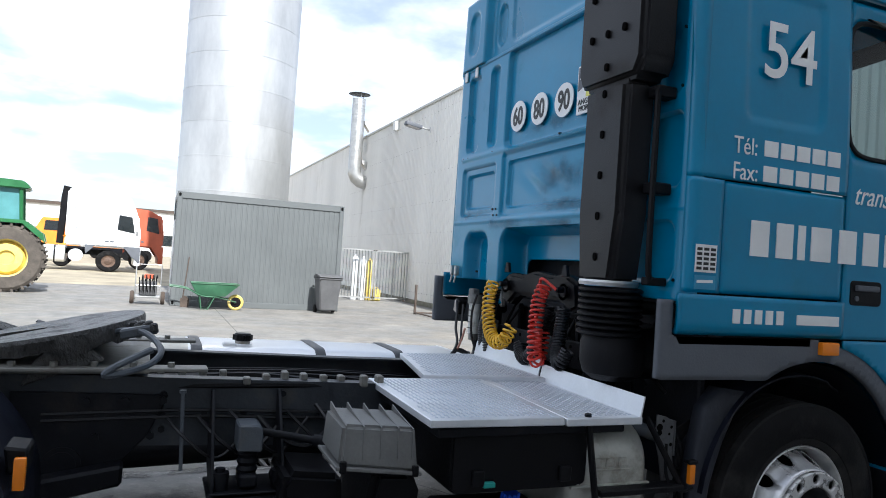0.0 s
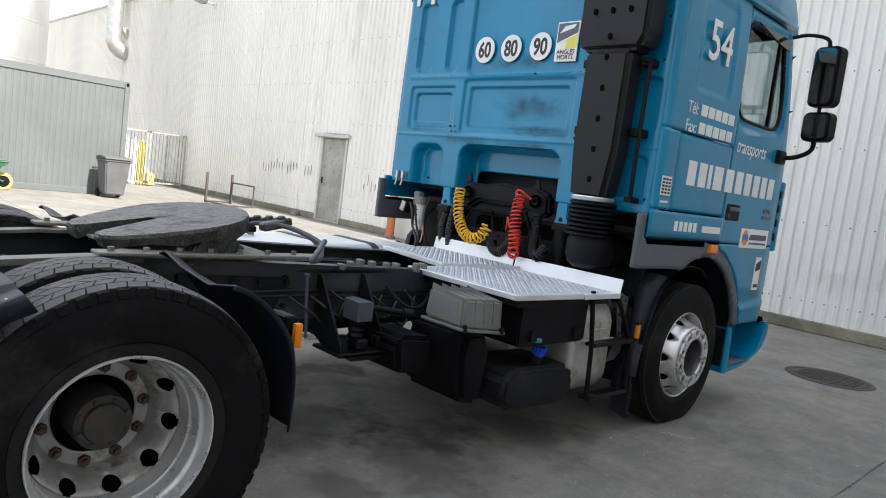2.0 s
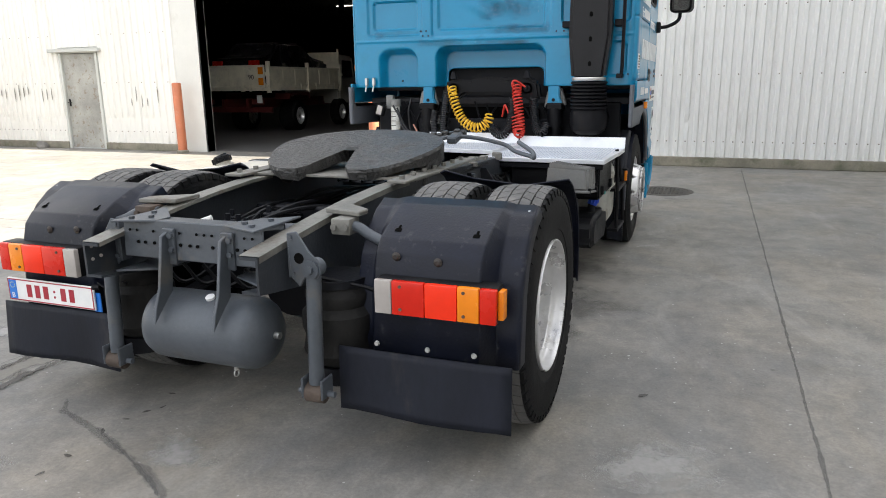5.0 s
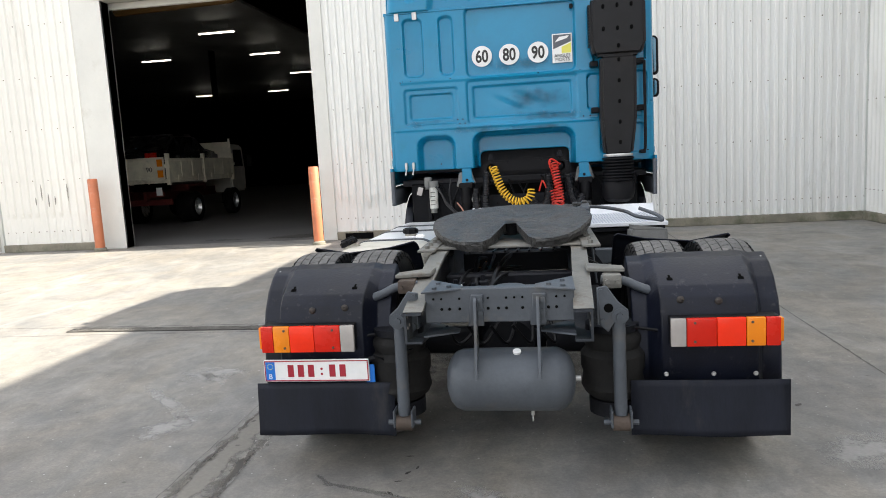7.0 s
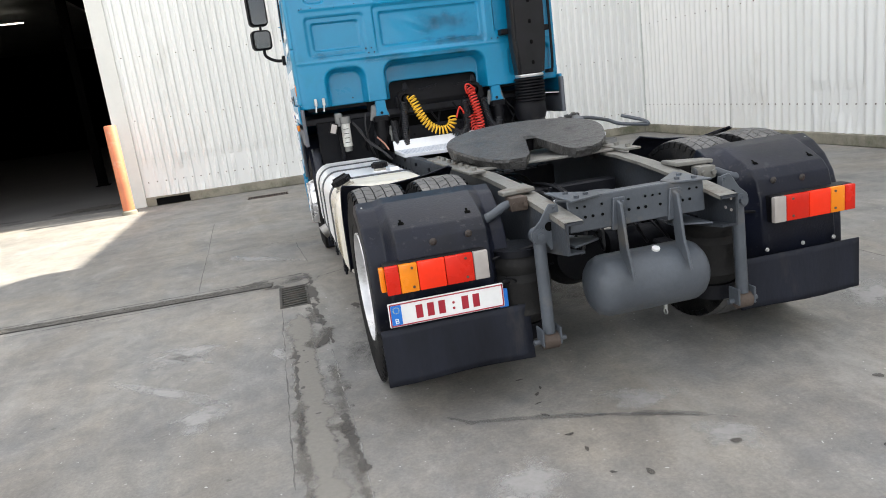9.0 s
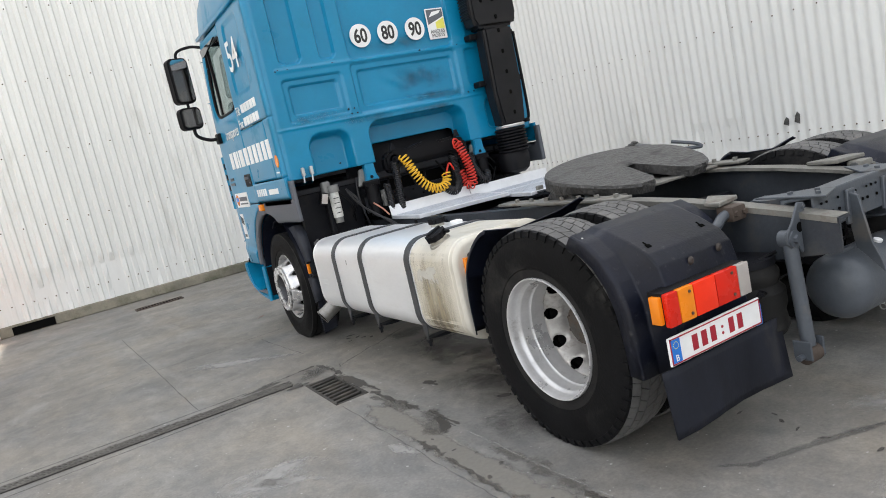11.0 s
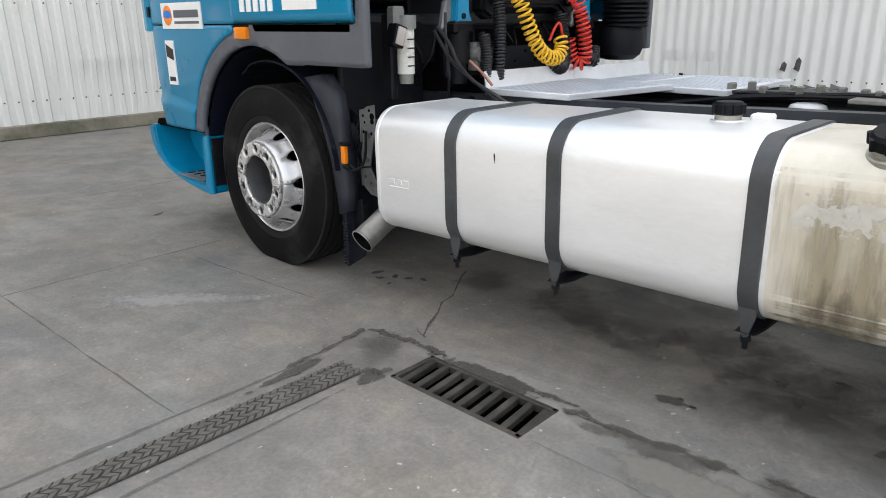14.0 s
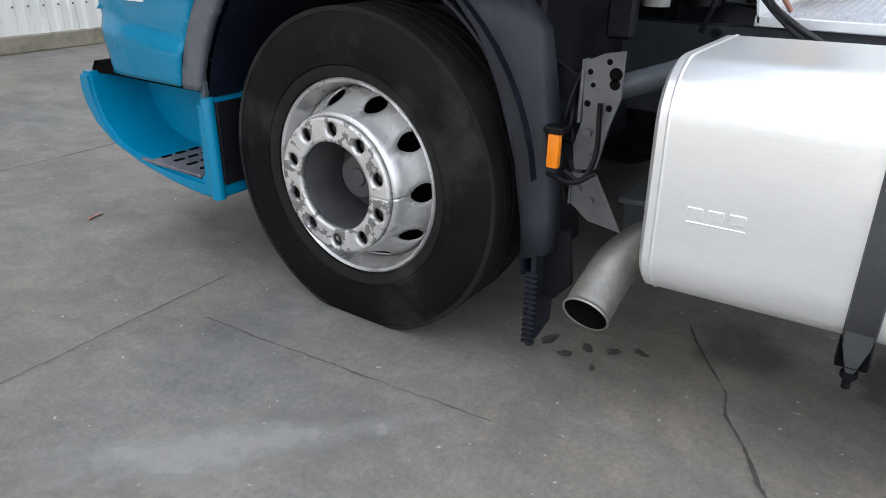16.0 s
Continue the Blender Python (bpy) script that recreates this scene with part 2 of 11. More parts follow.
M["interior"] = mat("cab_interior", (0.05, 0.05, 0.055), 0.8, 0, 0.2, 4, 60, 0.1, spec=0.20)
M["cladding"] = mat("white_steel_cladding", (0.74, 0.74, 0.715), 0.5, 0, 0.05, 0.5, 25, 0.03, dirt=(0.38, 0.36, 0.31), dirt_amt=0.1, dirt_scale=1.3, world_space=True, stretch=(1, 1, 0.25))
M["tornedge"] = mat("torn_sheet_cavity", (0.10, 0.098, 0.092), 0.8, 0, 0.4, 20, 80, 0.2)
M["cladgrey"] = mat("old_white_cladding", (0.78, 0.765, 0.72), 0.55, 0, 0.06, 0.5, 20, 0.03, dirt=(0.36, 0.33, 0.28), dirt_amt=0.12, dirt_scale=0.9, world_space=True, stretch=(1, 1, 0.2))
M["plinth"] = mat("wall_plinth", (0.25, 0.23, 0.18), 0.9, 0, 0.25, 2, 30, 0.4, dirt=(0.08, 0.09, 0.05), dirt_amt=0.4, dirt_scale=3, world_space=True)
M["gatewhite"] = mat("white_gate_flashing", (0.64, 0.635, 0.60), 0.5, 0, 0.05, 0.8, 30, 0.04, dirt=(0.5, 0.48, 0.43), dirt_amt=0.14, world_space=True)
M["flash"] = mat("flashing_sheet", (0.52, 0.53, 0.50), 0.5, 0, 0.08, 0.8, 30, 0.05, dirt=(0.4, 0.4, 0.37), dirt_amt=0.2, world_space=True)
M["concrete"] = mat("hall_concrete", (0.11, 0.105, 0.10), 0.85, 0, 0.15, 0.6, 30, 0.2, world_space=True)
M["doorgrey"] = mat("grey_steel_door", (0.36, 0.355, 0.325), 0.5, 0, 0.22, 1.6, 40, 0.08, dirt=(0.20, 0.13, 0.075), dirt_amt=0.20, dirt_scale=9, sharp=3.0)
M["orange"] = mat("orange_post_paint", (0.53, 0.170, 0.078), 0.55, 0, 0.12, 3, 40, 0.08, dirt=(0.45, 0.35, 0.28), dirt_amt=0.2, dirt_scale=4)
M["container"] = mat("container_grey_paint", (0.112, 0.121, 0.122), 0.5, 0, 0.06, 1.2, 40, 0.04, dirt=(0.085, 0.09, 0.09), dirt_amt=0.1)
M["silo"] = mat("silo_steel", (0.62, 0.62, 0.61), 0.40, 0.75, 0.10, 1.4, 9, 0.06, stretch=(1, 1, 0.35), island=0.14, bump_dist=0.03)
M["green"] = mat("green_paint", (0.035, 0.12, 0.06), 0.5, 0, 0.15, 4, 40, 0.08, dirt=(0.14, 0.13, 0.09), dirt_amt=0.2)
M["tractorgreen"] = mat("tractor_green", (0.02, 0.13, 0.04), 0.4, 0, 0.12, 3, 40, 0.05)
M["tyre_yellow"] = mat("yellow_rim", (0.74, 0.57, 0.13), 0.55, 0, 0.12, 5, 40, 0.05, dirt=(0.45, 0.38, 0.24), dirt_amt=0.35, dirt_scale=3)
M["bin"] = mat("bin_plastic", (0.10, 0.10, 0.103), 0.55, 0, 0.15, 3, 60, 0.08)
M["iron"] = mat("rusty_iron", (0.10, 0.075, 0.06), 0.75, 0.3, 0.25, 6, 50, 0.3)
M["truckwhite"] = mat("white_truck_paint", (0.75, 0.76, 0.77), 0.35, 0, 0.06, 2, 40, 0.03, coat=0.4)
M["truckred"] = mat("red_truck_paint", (0.46, 0.105, 0.05), 0.4, 0, 0.1, 2, 40, 0.03)
M["orangepaint"] = mat("orange_machine_paint", (0.80, 0.25, 0.02), 0.45, 0, 0.1, 2, 40, 0.03)
M["carpaint"] = mat("dark_car_paint", (0.015, 0.015, 0.018), 0.25, 0, 0.1, 2, 40, 0.0, coat=0.5)
M["tipperred"] = mat("tipper_chassis_red", (0.10, 0.010, 0.008), 0.6, 0, 0.2, 3, 40, 0.1, dirt=(0.05, 0.04, 0.03), dirt_amt=0.3)
# cab cream darkened: it stands only partly lit in the hall
M["tippercabshade"] = mat("tipper_cab_shaded_cream", (0.42, 0.40, 0.35), 0.5, 0, 0.12, 3, 40, 0.06)
M["tipperwhite"] = mat("tipper_cream_paint", (0.84, 0.78, 0.62), 0.5, 0, 0.12, 3, 40, 0.06, dirt=(0.3, 0.25, 0.18), dirt_amt=0.2)
# near black that stands in for shade in holes, gaps and hidden parts
M["shadeblack"] = mat("cavity_shade", (0.006, 0.006, 0.006), 0.9, 0, 0.1, 3, 40, 0.0, spec=0.00)
M["grate"] = mat("cast_iron_grate", (0.072, 0.067, 0.06), 0.65, 0.4, 0.3, 8, 60, 0.3, dirt=(0.12, 0.10, 0.08), dirt_amt=0.3, dirt_scale=8)
M["ductyellow"] = mat("yellow_duct", (0.16, 0.085, 0.02), 0.5, 0, 0.1, 2, 40, 0.05)
M["tube_light"] = emission("tube_light", (1.0, 0.93, 0.82), 1.3)
M["copper"] = mat("hose_pink", (0.35, 0.16, 0.11), 0.5, 0, 0.1, 6, 60, 0.0)


def ground_material():
    """Yard concrete: trowelled grey slabs, cloudy stains, rubber scuffs and fine grit."""
    m = bpy.data.materials.new("yard_concrete")
    m.use_nodes = True
    n, l = m.node_tree.nodes, m.node_tree.links
    b = n["Principled BSDF"]
    pos = n.new("ShaderNodeNewGeometry").outputs["Position"]

    def nz(sc, det=6.0, ro=0.6, st=(1, 1, 1), rot=0.0, dist=0.0):
        mp = n.new("ShaderNodeMapping")
        mp.inputs["Scale"].default_value = st
        mp.inputs["Rotation"].default_value = (0, 0, radians(rot))
        l.new(pos, mp.inputs["Vector"])
        t = n.new("ShaderNodeTexNoise")
        t.inputs["Scale"].default_value, t.inputs["Detail"].default_value = sc, det
        t.inputs["Roughness"].default_value, t.inputs["Distortion"].default_value = ro, dist
        l.new(mp.outputs[0], t.inputs["Vector"])
        return t.outputs["Fac"]

    def rng(v, lo, hi, a=0.0, c=1.0):
        r = n.new("ShaderNodeMapRange")
        l.new(v, r.inputs["Value"])
        for s, q in (("From Min", lo), ("From Max", hi), ("To Min", a), ("To Max", c)):
            r.inputs[s].default_value = q
        return r.outputs[0]

    def mx(kind, f, a, c):
        x = n.new("ShaderNodeMixRGB")
        x.blend_type = kind
        for s, v in (("Fac", f), ("Color1", a), ("Color2", c)):
            if isinstance(v, (int, float)):
                x.inputs[s].default_value = v
            elif isinstance(v, tuple):
                x.inputs[s].default_value = (*v, 1)
            else:
                l.new(v, x.inputs[s])
        return x.outputs[0]

    col = mx("MIX", rng(nz(0.35), 0.3, 0.7), (0.213, 0.2045, 0.189), (0.267, 0.2565, 0.239))
    col = mx("MULTIPLY", 1.0, col, mx("MIX", rng(nz(0.9, 5, 0.55, (1, 1, 1), 30, 0.6), 0.36, 0.64), (0.90, 0.90, 0.91), (1.05, 1.04, 1.025)))
    col = mx("MULTIPLY", 1.0, col, mx("MIX", rng(nz(2.3, 9, 0.68, (1, 1, 1), 0, 0.5), 0.32, 0.70), (0.74, 0.745, 0.76), (1.14, 1.13, 1.11)))
    col = mx("MULTIPLY", 1.0, col, mx("MIX", rng(nz(1.1, 7, 0.62, (1, 0.6, 1), 35, 0.8), 0.38, 0.62), (0.96, 0.98, 1.0), (1.05, 1.01, 0.95)))
    col = mx("MULTIPLY", 1.0, col, mx("MIX", rng(nz(60, 5, 0.75), 0.33, 0.7), (0.78,) * 3, (1.10,) * 3))
    col = mx("MULTIPLY", 1.0, col, mx("MIX", rng(nz(11, 6, 0.7, (1, 0.5, 1), 62), 0.36, 0.66), (0.90,) * 3, (1.06,) * 3))
    col = mx("MULTIPLY", 1.0, col, mx("MIX", rng(nz(6.5, 8, 0.72, (1, 1, 1), 12, 0.9), 0.36, 0.66), (0.84, 0.85, 0.87), (1.08, 1.07, 1.05)))
    # pale scuffs, dark scuffs drawn out by tyres, and small oil drops
    col = mx("MIX", rng(nz(1.0, 9, 0.68, (1.6, 0.6, 1), 20, 0.6), 0.56, 0.72, 0, 0.34), col, (0.41, 0.395, 0.365))
    col = mx("MIX", rng(nz(0.8, 6, 0.6, (2.2, 0.5, 1), -14, 0.7), 0.58, 0.72, 0, 0.30), col, (0.13, 0.123, 0.115))
    col = mx("MIX", rng(nz(7.5, 3, 0.5), 0.73, 0.77, 0, 0.6), col, (0.06, 0.055, 0.05))
    col = mx("MIX", rng(nz(34, 2, 0.5), 0.715, 0.745, 0, 0.7), col, (0.52, 0.51, 0.49))
    l.new(col, b.inputs["Base Color"])
    l.new(rng(nz(1.7), 0.3, 0.7, 0.55, 0.85), b.inputs["Roughness"])
    bp = n.new("ShaderNodeBump")
    bp.inputs["Strength"].default_value, bp.inputs["Distance"].default_value = 0.25, 0.006
    l.new(nz(55, 5, 0.7), bp.inputs["Height"])
    l.new(bp.outputs[0], b.inputs["Normal"])
    return m


def stain_material(name, color, rough, cover, ragged=1.0, scale=14.0, soft=0.0, stretch=(1, 1, 1)):
    """A thin film on the concrete: ragged, broken and thinning towards its rim (the UV's u runs from rim to middle)."""
    m = bpy.data.materials.new(name)
    m.use_nodes = True
    n, l = m.node_tree.nodes, m.node_tree.links
    b = n["Principled BSDF"]
    b.inputs["Roughness"].default_value = rough
    mp = n.new("ShaderNodeMapping")
    mp.inputs["Scale"].default_value = stretch
    l.new(n.new("ShaderNodeNewGeometry").outputs["Position"], mp.inputs["Vector"])
    pos = mp.outputs[0]

    def nz(sc, det):
        t = n.new("ShaderNodeTexNoise")
        t.inputs["Scale"].default_value, t.inputs["Detail"].default_value, t.inputs["Roughness"].default_value = sc, det, 0.65
        l.new(pos, t.inputs["Vector"])
        return t.outputs["Fac"]
    uv = n.new("ShaderNodeSeparateXYZ")
    l.new(n.new("ShaderNodeTexCoord").outputs["UV"], uv.inputs[0])
    a = n.new("ShaderNodeMath"); a.operation = "MULTIPLY_ADD"
    l.new(nz(scale, 7), a.inputs[0]); a.inputs[1].default_value = ragged * 2.4; a.inputs[2].default_value = -1.2 * ragged
    s = n.new("ShaderNodeMath"); l.new(a.outputs[0], s.inputs[0]); l.new(uv.outputs[0], s.inputs[1])
    r = n.new("ShaderNodeMapRange"); r.interpolation_type = "SMOOTHSTEP"
    l.new(s.outputs[0], r.inputs["Value"])
    r.inputs["From Min"].default_value, r.inputs["From Max"].default_value, r.inputs["To Max"].default_value = 0.18 - 0.2 * soft, 0.62 + 0.7 * soft, cover
    c = n.new("ShaderNodeMixRGB")
    l.new(nz(45, 4), c.inputs["Fac"])
    c.inputs["Color1"].default_value, c.inputs["Color2"].default_value = (*(v * 0.75 for v in color), 1), (*(v * 1.25 for v in color), 1)
    l.new(c.outputs[0], b.inputs["Base Color"])
    l.new(r.outputs[0], b.inputs["Alpha"])
    return m


M["stain"] = stain_material("wet_dirt", (0.075, 0.068, 0.060), 0.6, 0.72, 1.3)
# soft darkening: damp concrete, and painted shade below the truck
M["stainshade"] = stain_material("damp_and_shade_film", (0.115, 0.110, 0.102), 0.7, 0.40, 1.3, 5.0, 0.8)
M["damp"] = stain_material("damp_seam", (0.125, 0.116, 0.102), 0.75, 0.62, 1.5, 9.0, 0.5)
M["patch"] = stain_material("concrete_patch", (0.225, 0.212, 0.188), 0.85, 0.8, 0.8, 4.0)
M["joint"] = stain_material("slab_joint", (0.12, 0.117, 0.11), 0.9, 0.5, 1.0, 9.0)
M["pale"] = stain_material("pale_scuff", (0.38, 0.37, 0.355), 0.8, 0.62, 1.6, 9.0, 0.9)
M["scuff"] = stain_material("tyre_scuff", (0.12, 0.118, 0.115), 0.8, 0.38, 1.3, 6.0)
M["striprubber"] = mat("strip_base_rubber", (0.05, 0.046, 0.042), 0.9, 0, 0.3, 9, 60, 0.2, world_space=True)
M["stone"] = mat("grey_stone", (0.2, 0.19, 0.175), 0.9, 0, 0.2, 9, 60, 0.3)

M["ground"] = ground_material()
M["gravel"] = mat("yard_gravel", (0.36, 0.31, 0.22), 0.9, 0, 0.25, 0.5, 9, 0.6, dirt=(0.22, 0.19, 0.14), dirt_amt=0.3, dirt_scale=1.2, world_space=True)


# ---------------------------------------------------------------- mesh helpers
def to_obj(name, bm, material, parent=None, smooth=35, origin=None):
    if origin is not None:
        bmesh.ops.translate(bm, verts=bm.verts, vec=-Vector(origin))
    bmesh.ops.recalc_face_normals(bm, faces=bm.faces)
    me = bpy.data.meshes.new(name)
    bm.to_mesh(me)
    bm.free()
    if material is not None:
        me.materials.append(M[material] if isinstance(material, str) else material)
    if smooth:
        me.polygons.foreach_set("use_smooth", [True] * len(me.polygons))
        me.set_sharp_from_angle(angle=radians(smooth))
    ob = new(name, me)
    if parent is not None:
        ob.parent = parent
    if origin is not None:
        ob.location = origin
    return ob


def part(name, bm, material, parent, label="", smooth=35):
    ob = to_obj(name, bm, material, parent, smooth)
    if label:
        ob["label"] = label
    return ob


def parts(name, bm, material, parent, label="", smooth=35):
    """Every loose piece of a bmesh becomes a part of its own."""
    bm.verts.index_update()
    seen, obs = set(), []
    for v0 in bm.verts:
        if v0 in seen:
            continue
        stack, isle = [v0], []
        seen.add(v0)
        while stack:
            v = stack.pop()
            isle.append(v)
            for e in v.link_edges:
                w = e.other_vert(v)
                if w not in seen:
                    seen.add(w)
                    stack.append(w)
        ix = {v: i for i, v in enumerate(isle)}
        fs = {f for v in isle for f in v.link_faces}
        obs.append(raw(name, [v.co for v in isle], [[ix[v] for v in f.verts] for f in fs], material, parent, smooth, label))
    bm.free()
    return obs


def raw(name, verts, faces, material, parent=None, smooth=35, label=""):
    me = bpy.data.meshes.new(name)
    me.from_pydata([tuple(v) for v in verts], [], [tuple(f) for f in faces])
    me.materials.append(M[material] if isinstance(material, str) else material)
    if smooth:
        me.polygons.foreach_set("use_smooth", [True] * len(me.polygons))
        me.set_sharp_from_angle(angle=radians(smooth))
    ob = new(name, me)
    if parent is not None:
        ob.parent = parent
    if label:
        ob["label"] = label
    return ob


def thing(name, label, category, loc=(0, 0, 0), group="", rz=0.0):
    ob = new(name)
    ob.empty_display_size = 0.2
    ob.matrix_world = pose(*loc, 0, 0, rz)
    return tagged(ob, label, category, group)


def BM():
    return bmesh.new()


def box(bm, lo, hi, bevel=0.0, seg=2, turn=None):
    """An axis-aligned block from corner to corner, its edges rounded."""
    r = bmesh.ops.create_cube(bm, size=1.0)
    vs = r["verts"]
    lo, hi = Vector(lo), Vector(hi)
    for v in vs:
        v.co = Vector(((lo[i] + hi[i]) / 2 + v.co[i] * (hi[i] - lo[i]) for i in range(3)))
    if turn is not None:
        c = (lo + hi) / 2
        for v in vs:
            v.co = c + turn @ (v.co - c)
    if bevel > 0:
        es = list({e for v in vs for e in v.link_edges})
        bmesh.ops.bevel(bm, geom=es, offset=bevel, segments=seg, affect="EDGES", profile=0.6)
    return bm


def cyl(bm, a, b, r, r2=None, seg=20, cap=True):
    """A round bar from a to b."""
    a, b = Vector(a), Vector(b)
    d = b - a
    m = Matrix.Translation((a + b) / 2) @ d.to_track_quat("Z", "Y").to_matrix().to_4x4()
    bmesh.ops.create_cone(bm, cap_ends=cap, segments=seg, radius1=r, radius2=r if r2 is None else r2, depth=d.length, matrix=m)
    return bm


def tube(bm, pts, r, seg=8, closed=False):
    """A round bar swept along points."""
    pts = [Vector(p) for p in pts]
    n = len(pts)
    rings, up = [], None
    for i, p in enumerate(pts):
        t = (pts[(i + 1) % n] - pts[i - 1]) if closed or 0 < i < n - 1 else (pts[1] - pts[0] if i == 0 else pts[-1] - pts[-2])
        t.normalize()
        if up is None:
            up = t.orthogonal().normalized()
        up = (up - t * up.dot(t)).normalized()
        side = t.cross(up)
        rings.append([bm.verts.new(p + (up * math.cos(k) + side * math.sin(k)) * r) for k in (2 * math.pi * j / seg for j in range(seg))])
    for i in range(n if closed else n - 1):
        a, b = rings[i], rings[(i + 1) % n]
        for j in range(seg):
            bm.faces.new((a[j], a[(j + 1) % seg], b[(j + 1) % seg], b[j]))
    if not closed:
        bm.faces.new(rings[0][::-1])
        bm.faces.new(rings[-1])
    return bm


def smooth_path(pts, per=6):
    """Points on a Catmull-Rom line."""
    pts = [Vector(p) for p in pts]
    q = [pts[0] * 2 - pts[1], *pts, pts[-1] * 2 - pts[-2]]
    out = []
    for i in range(1, len(q) - 2):
        for k in range(per):
            t = k / per
            a, b, c, d = q[i - 1:i + 3]
            out.append(0.5 * ((2 * b) + (c - a) * t + (2 * a - 5 * b + 4 * c - d) * t * t + (3 * b - a - 3 * c + d) * t ** 3))
    out.append(pts[-1])
    return out


def lathe(bm, profile, centre, axis="x", seg=48, closed=False, cap=True):
    """Turns a profile of (along, radius) round an axis."""
    c = Vector(centre)
    rings = []
    for a, r in profile:
        ring = []
        for j in range(seg):
            k = 2 * math.pi * j / seg
            p = {"x": (a, r * math.cos(k), r * math.sin(k)), "y": (r * math.cos(k), a, r * math.sin(k)),
                 "z": (r * math.cos(k), r * math.sin(k), a)}[axis]
            ring.append(bm.verts.new(c + Vector(p)))
        rings.append(ring)
    for i in range(len(rings) if closed else len(rings) - 1):
        a, b = rings[i], rings[(i + 1) % len(rings)]
        for j in range(seg):
            bm.faces.new((a[j], a[(j + 1) % seg], b[(j + 1) % seg], b[j]))
    if not closed and cap:
        for ring in (rings[0], rings[-1]):
            if (ring[0].co - ring[seg // 2].co).length > 0.01:
                bm.faces.new(ring)
    return bm


def prism(bm, outline, lo, hi, axis="x", bevel=0.0, seg=2):
    """A flat outline of (u, v) pushed along an axis: x takes (y, z), y takes (x, z), z takes (x, y)."""
    f = {"x": lambda u, v, a: (a, u, v), "y": lambda u, v, a: (u, a, v), "z": lambda u, v, a: (u, v, a)}[axis]
    va = [bm.verts.new(f(u, v, lo)) for u, v in outline]
    vb = [bm.verts.new(f(u, v, hi)) for u, v in outline]
    n = len(outline)
    fs = [bm.faces.new(va), bm.faces.new(vb[::-1])]
    fs += [bm.faces.new((va[i], vb[i], vb[(i + 1) % n], va[(i + 1) % n])) for i in range(n)]
    bmesh.ops.recalc_face_normals(bm, faces=fs)
    if bevel > 0:
        es = list({e for f_ in fs for e in f_.edges})
        bmesh.ops.bevel(bm, geom=es, offset=bevel, segments=seg, affect="EDGES")
    return bm


def rounded(w, h, r, n=5, cx=0.0, cy=0.0):
    """The outline of a rounded rectangle."""
    out = []
    for sx, sy, a0 in ((1, 1, 0), (-1, 1, 90), (-1, -1, 180), (1, -1, 270)):
        for k in range(n + 1):
            a = radians(a0 + 90 * k / n)
            out.append((cx + sx * (w / 2 - r) + r * math.cos(a), cy + sy * (h / 2 - r) + r * math.sin(a)))
    return out


def rrect(U, V, cx, cy, hx, hy, r):
    """Distance to a rounded rectangle, negative inside."""
    dx, dy = np.abs(U - cx) - hx + r, np.abs(V - cy) - hy + r
    return np.hypot(np.maximum(dx, 0), np.maximum(dy, 0)) + np.minimum(np.maximum(dx, dy), 0) - r


def step_in(s, width):
    """1 deep inside a distance field, 0 outside, with a soft flank."""
    t = np.clip(0.5 - s / width, 0, 1)
    return t * t * (3 - 2 * t)


def sheet(name, u0, u1, v0, v1, cell, place, cut=None, material="blue", parent=None, thick=0.02, label="", flip=False, smooth=50):
    """A pressed sheet over u, v: place(U, V) gives x, y, z; cut(U, V) is negative where it is cut away, with clean edges."""
    nu, nv = max(2, round((u1 - u0) / cell)) + 1, max(2, round((v1 - v0) / cell)) + 1
    U, V = np.meshgrid(np.linspace(u0, u1, nu), np.linspace(v0, v1, nv), indexing="ij")
    keep = np.ones((nu - 1, nv - 1), bool)
    if cut is not None:
        uc, vc = (U[:-1, :-1] + U[1:, 1:]) / 2, (V[:-1, :-1] + V[1:, 1:]) / 2
        keep = cut(uc, vc) > 0
        e = 1e-4
        for _ in range(2):
            s = cut(U, V)
            gu, gv = (cut(U + e, V) - s) / e, (cut(U, V + e) - s) / e
            g2 = np.maximum(gu * gu + gv * gv, 0.2)
            near = np.abs(s) < 0.75 * cell
            U, V = np.where(near, U - s * gu / g2, U), np.where(near, V - s * gv / g2, V)
        U, V = np.clip(U, u0, u1), np.clip(V, v0, v1)
    x, y, z = np.broadcast_arrays(*place(U, V))
    verts = np.stack([x, y, z], -1).reshape(-1, 3)
    faces = []
    for i in range(nu - 1):
        for j in range(nv - 1):
            if keep[i, j]:
                a, b, c, d = i * nv + j, (i + 1) * nv + j, (i + 1) * nv + j + 1, i * nv + j + 1
                faces.append((a, d, c, b) if flip else (a, b, c, d))
    used = sorted({k for f in faces for k in f})
    index = {k: i for i, k in enumerate(used)}
    ob = raw(name, verts[used], [tuple(index[k] for k in f) for f in faces], material, parent, smooth, label)
    if thick:
        s = ob.modifiers.new("thickness", "SOLIDIFY")
        s.thickness, s.offset = thick, -1
    return ob


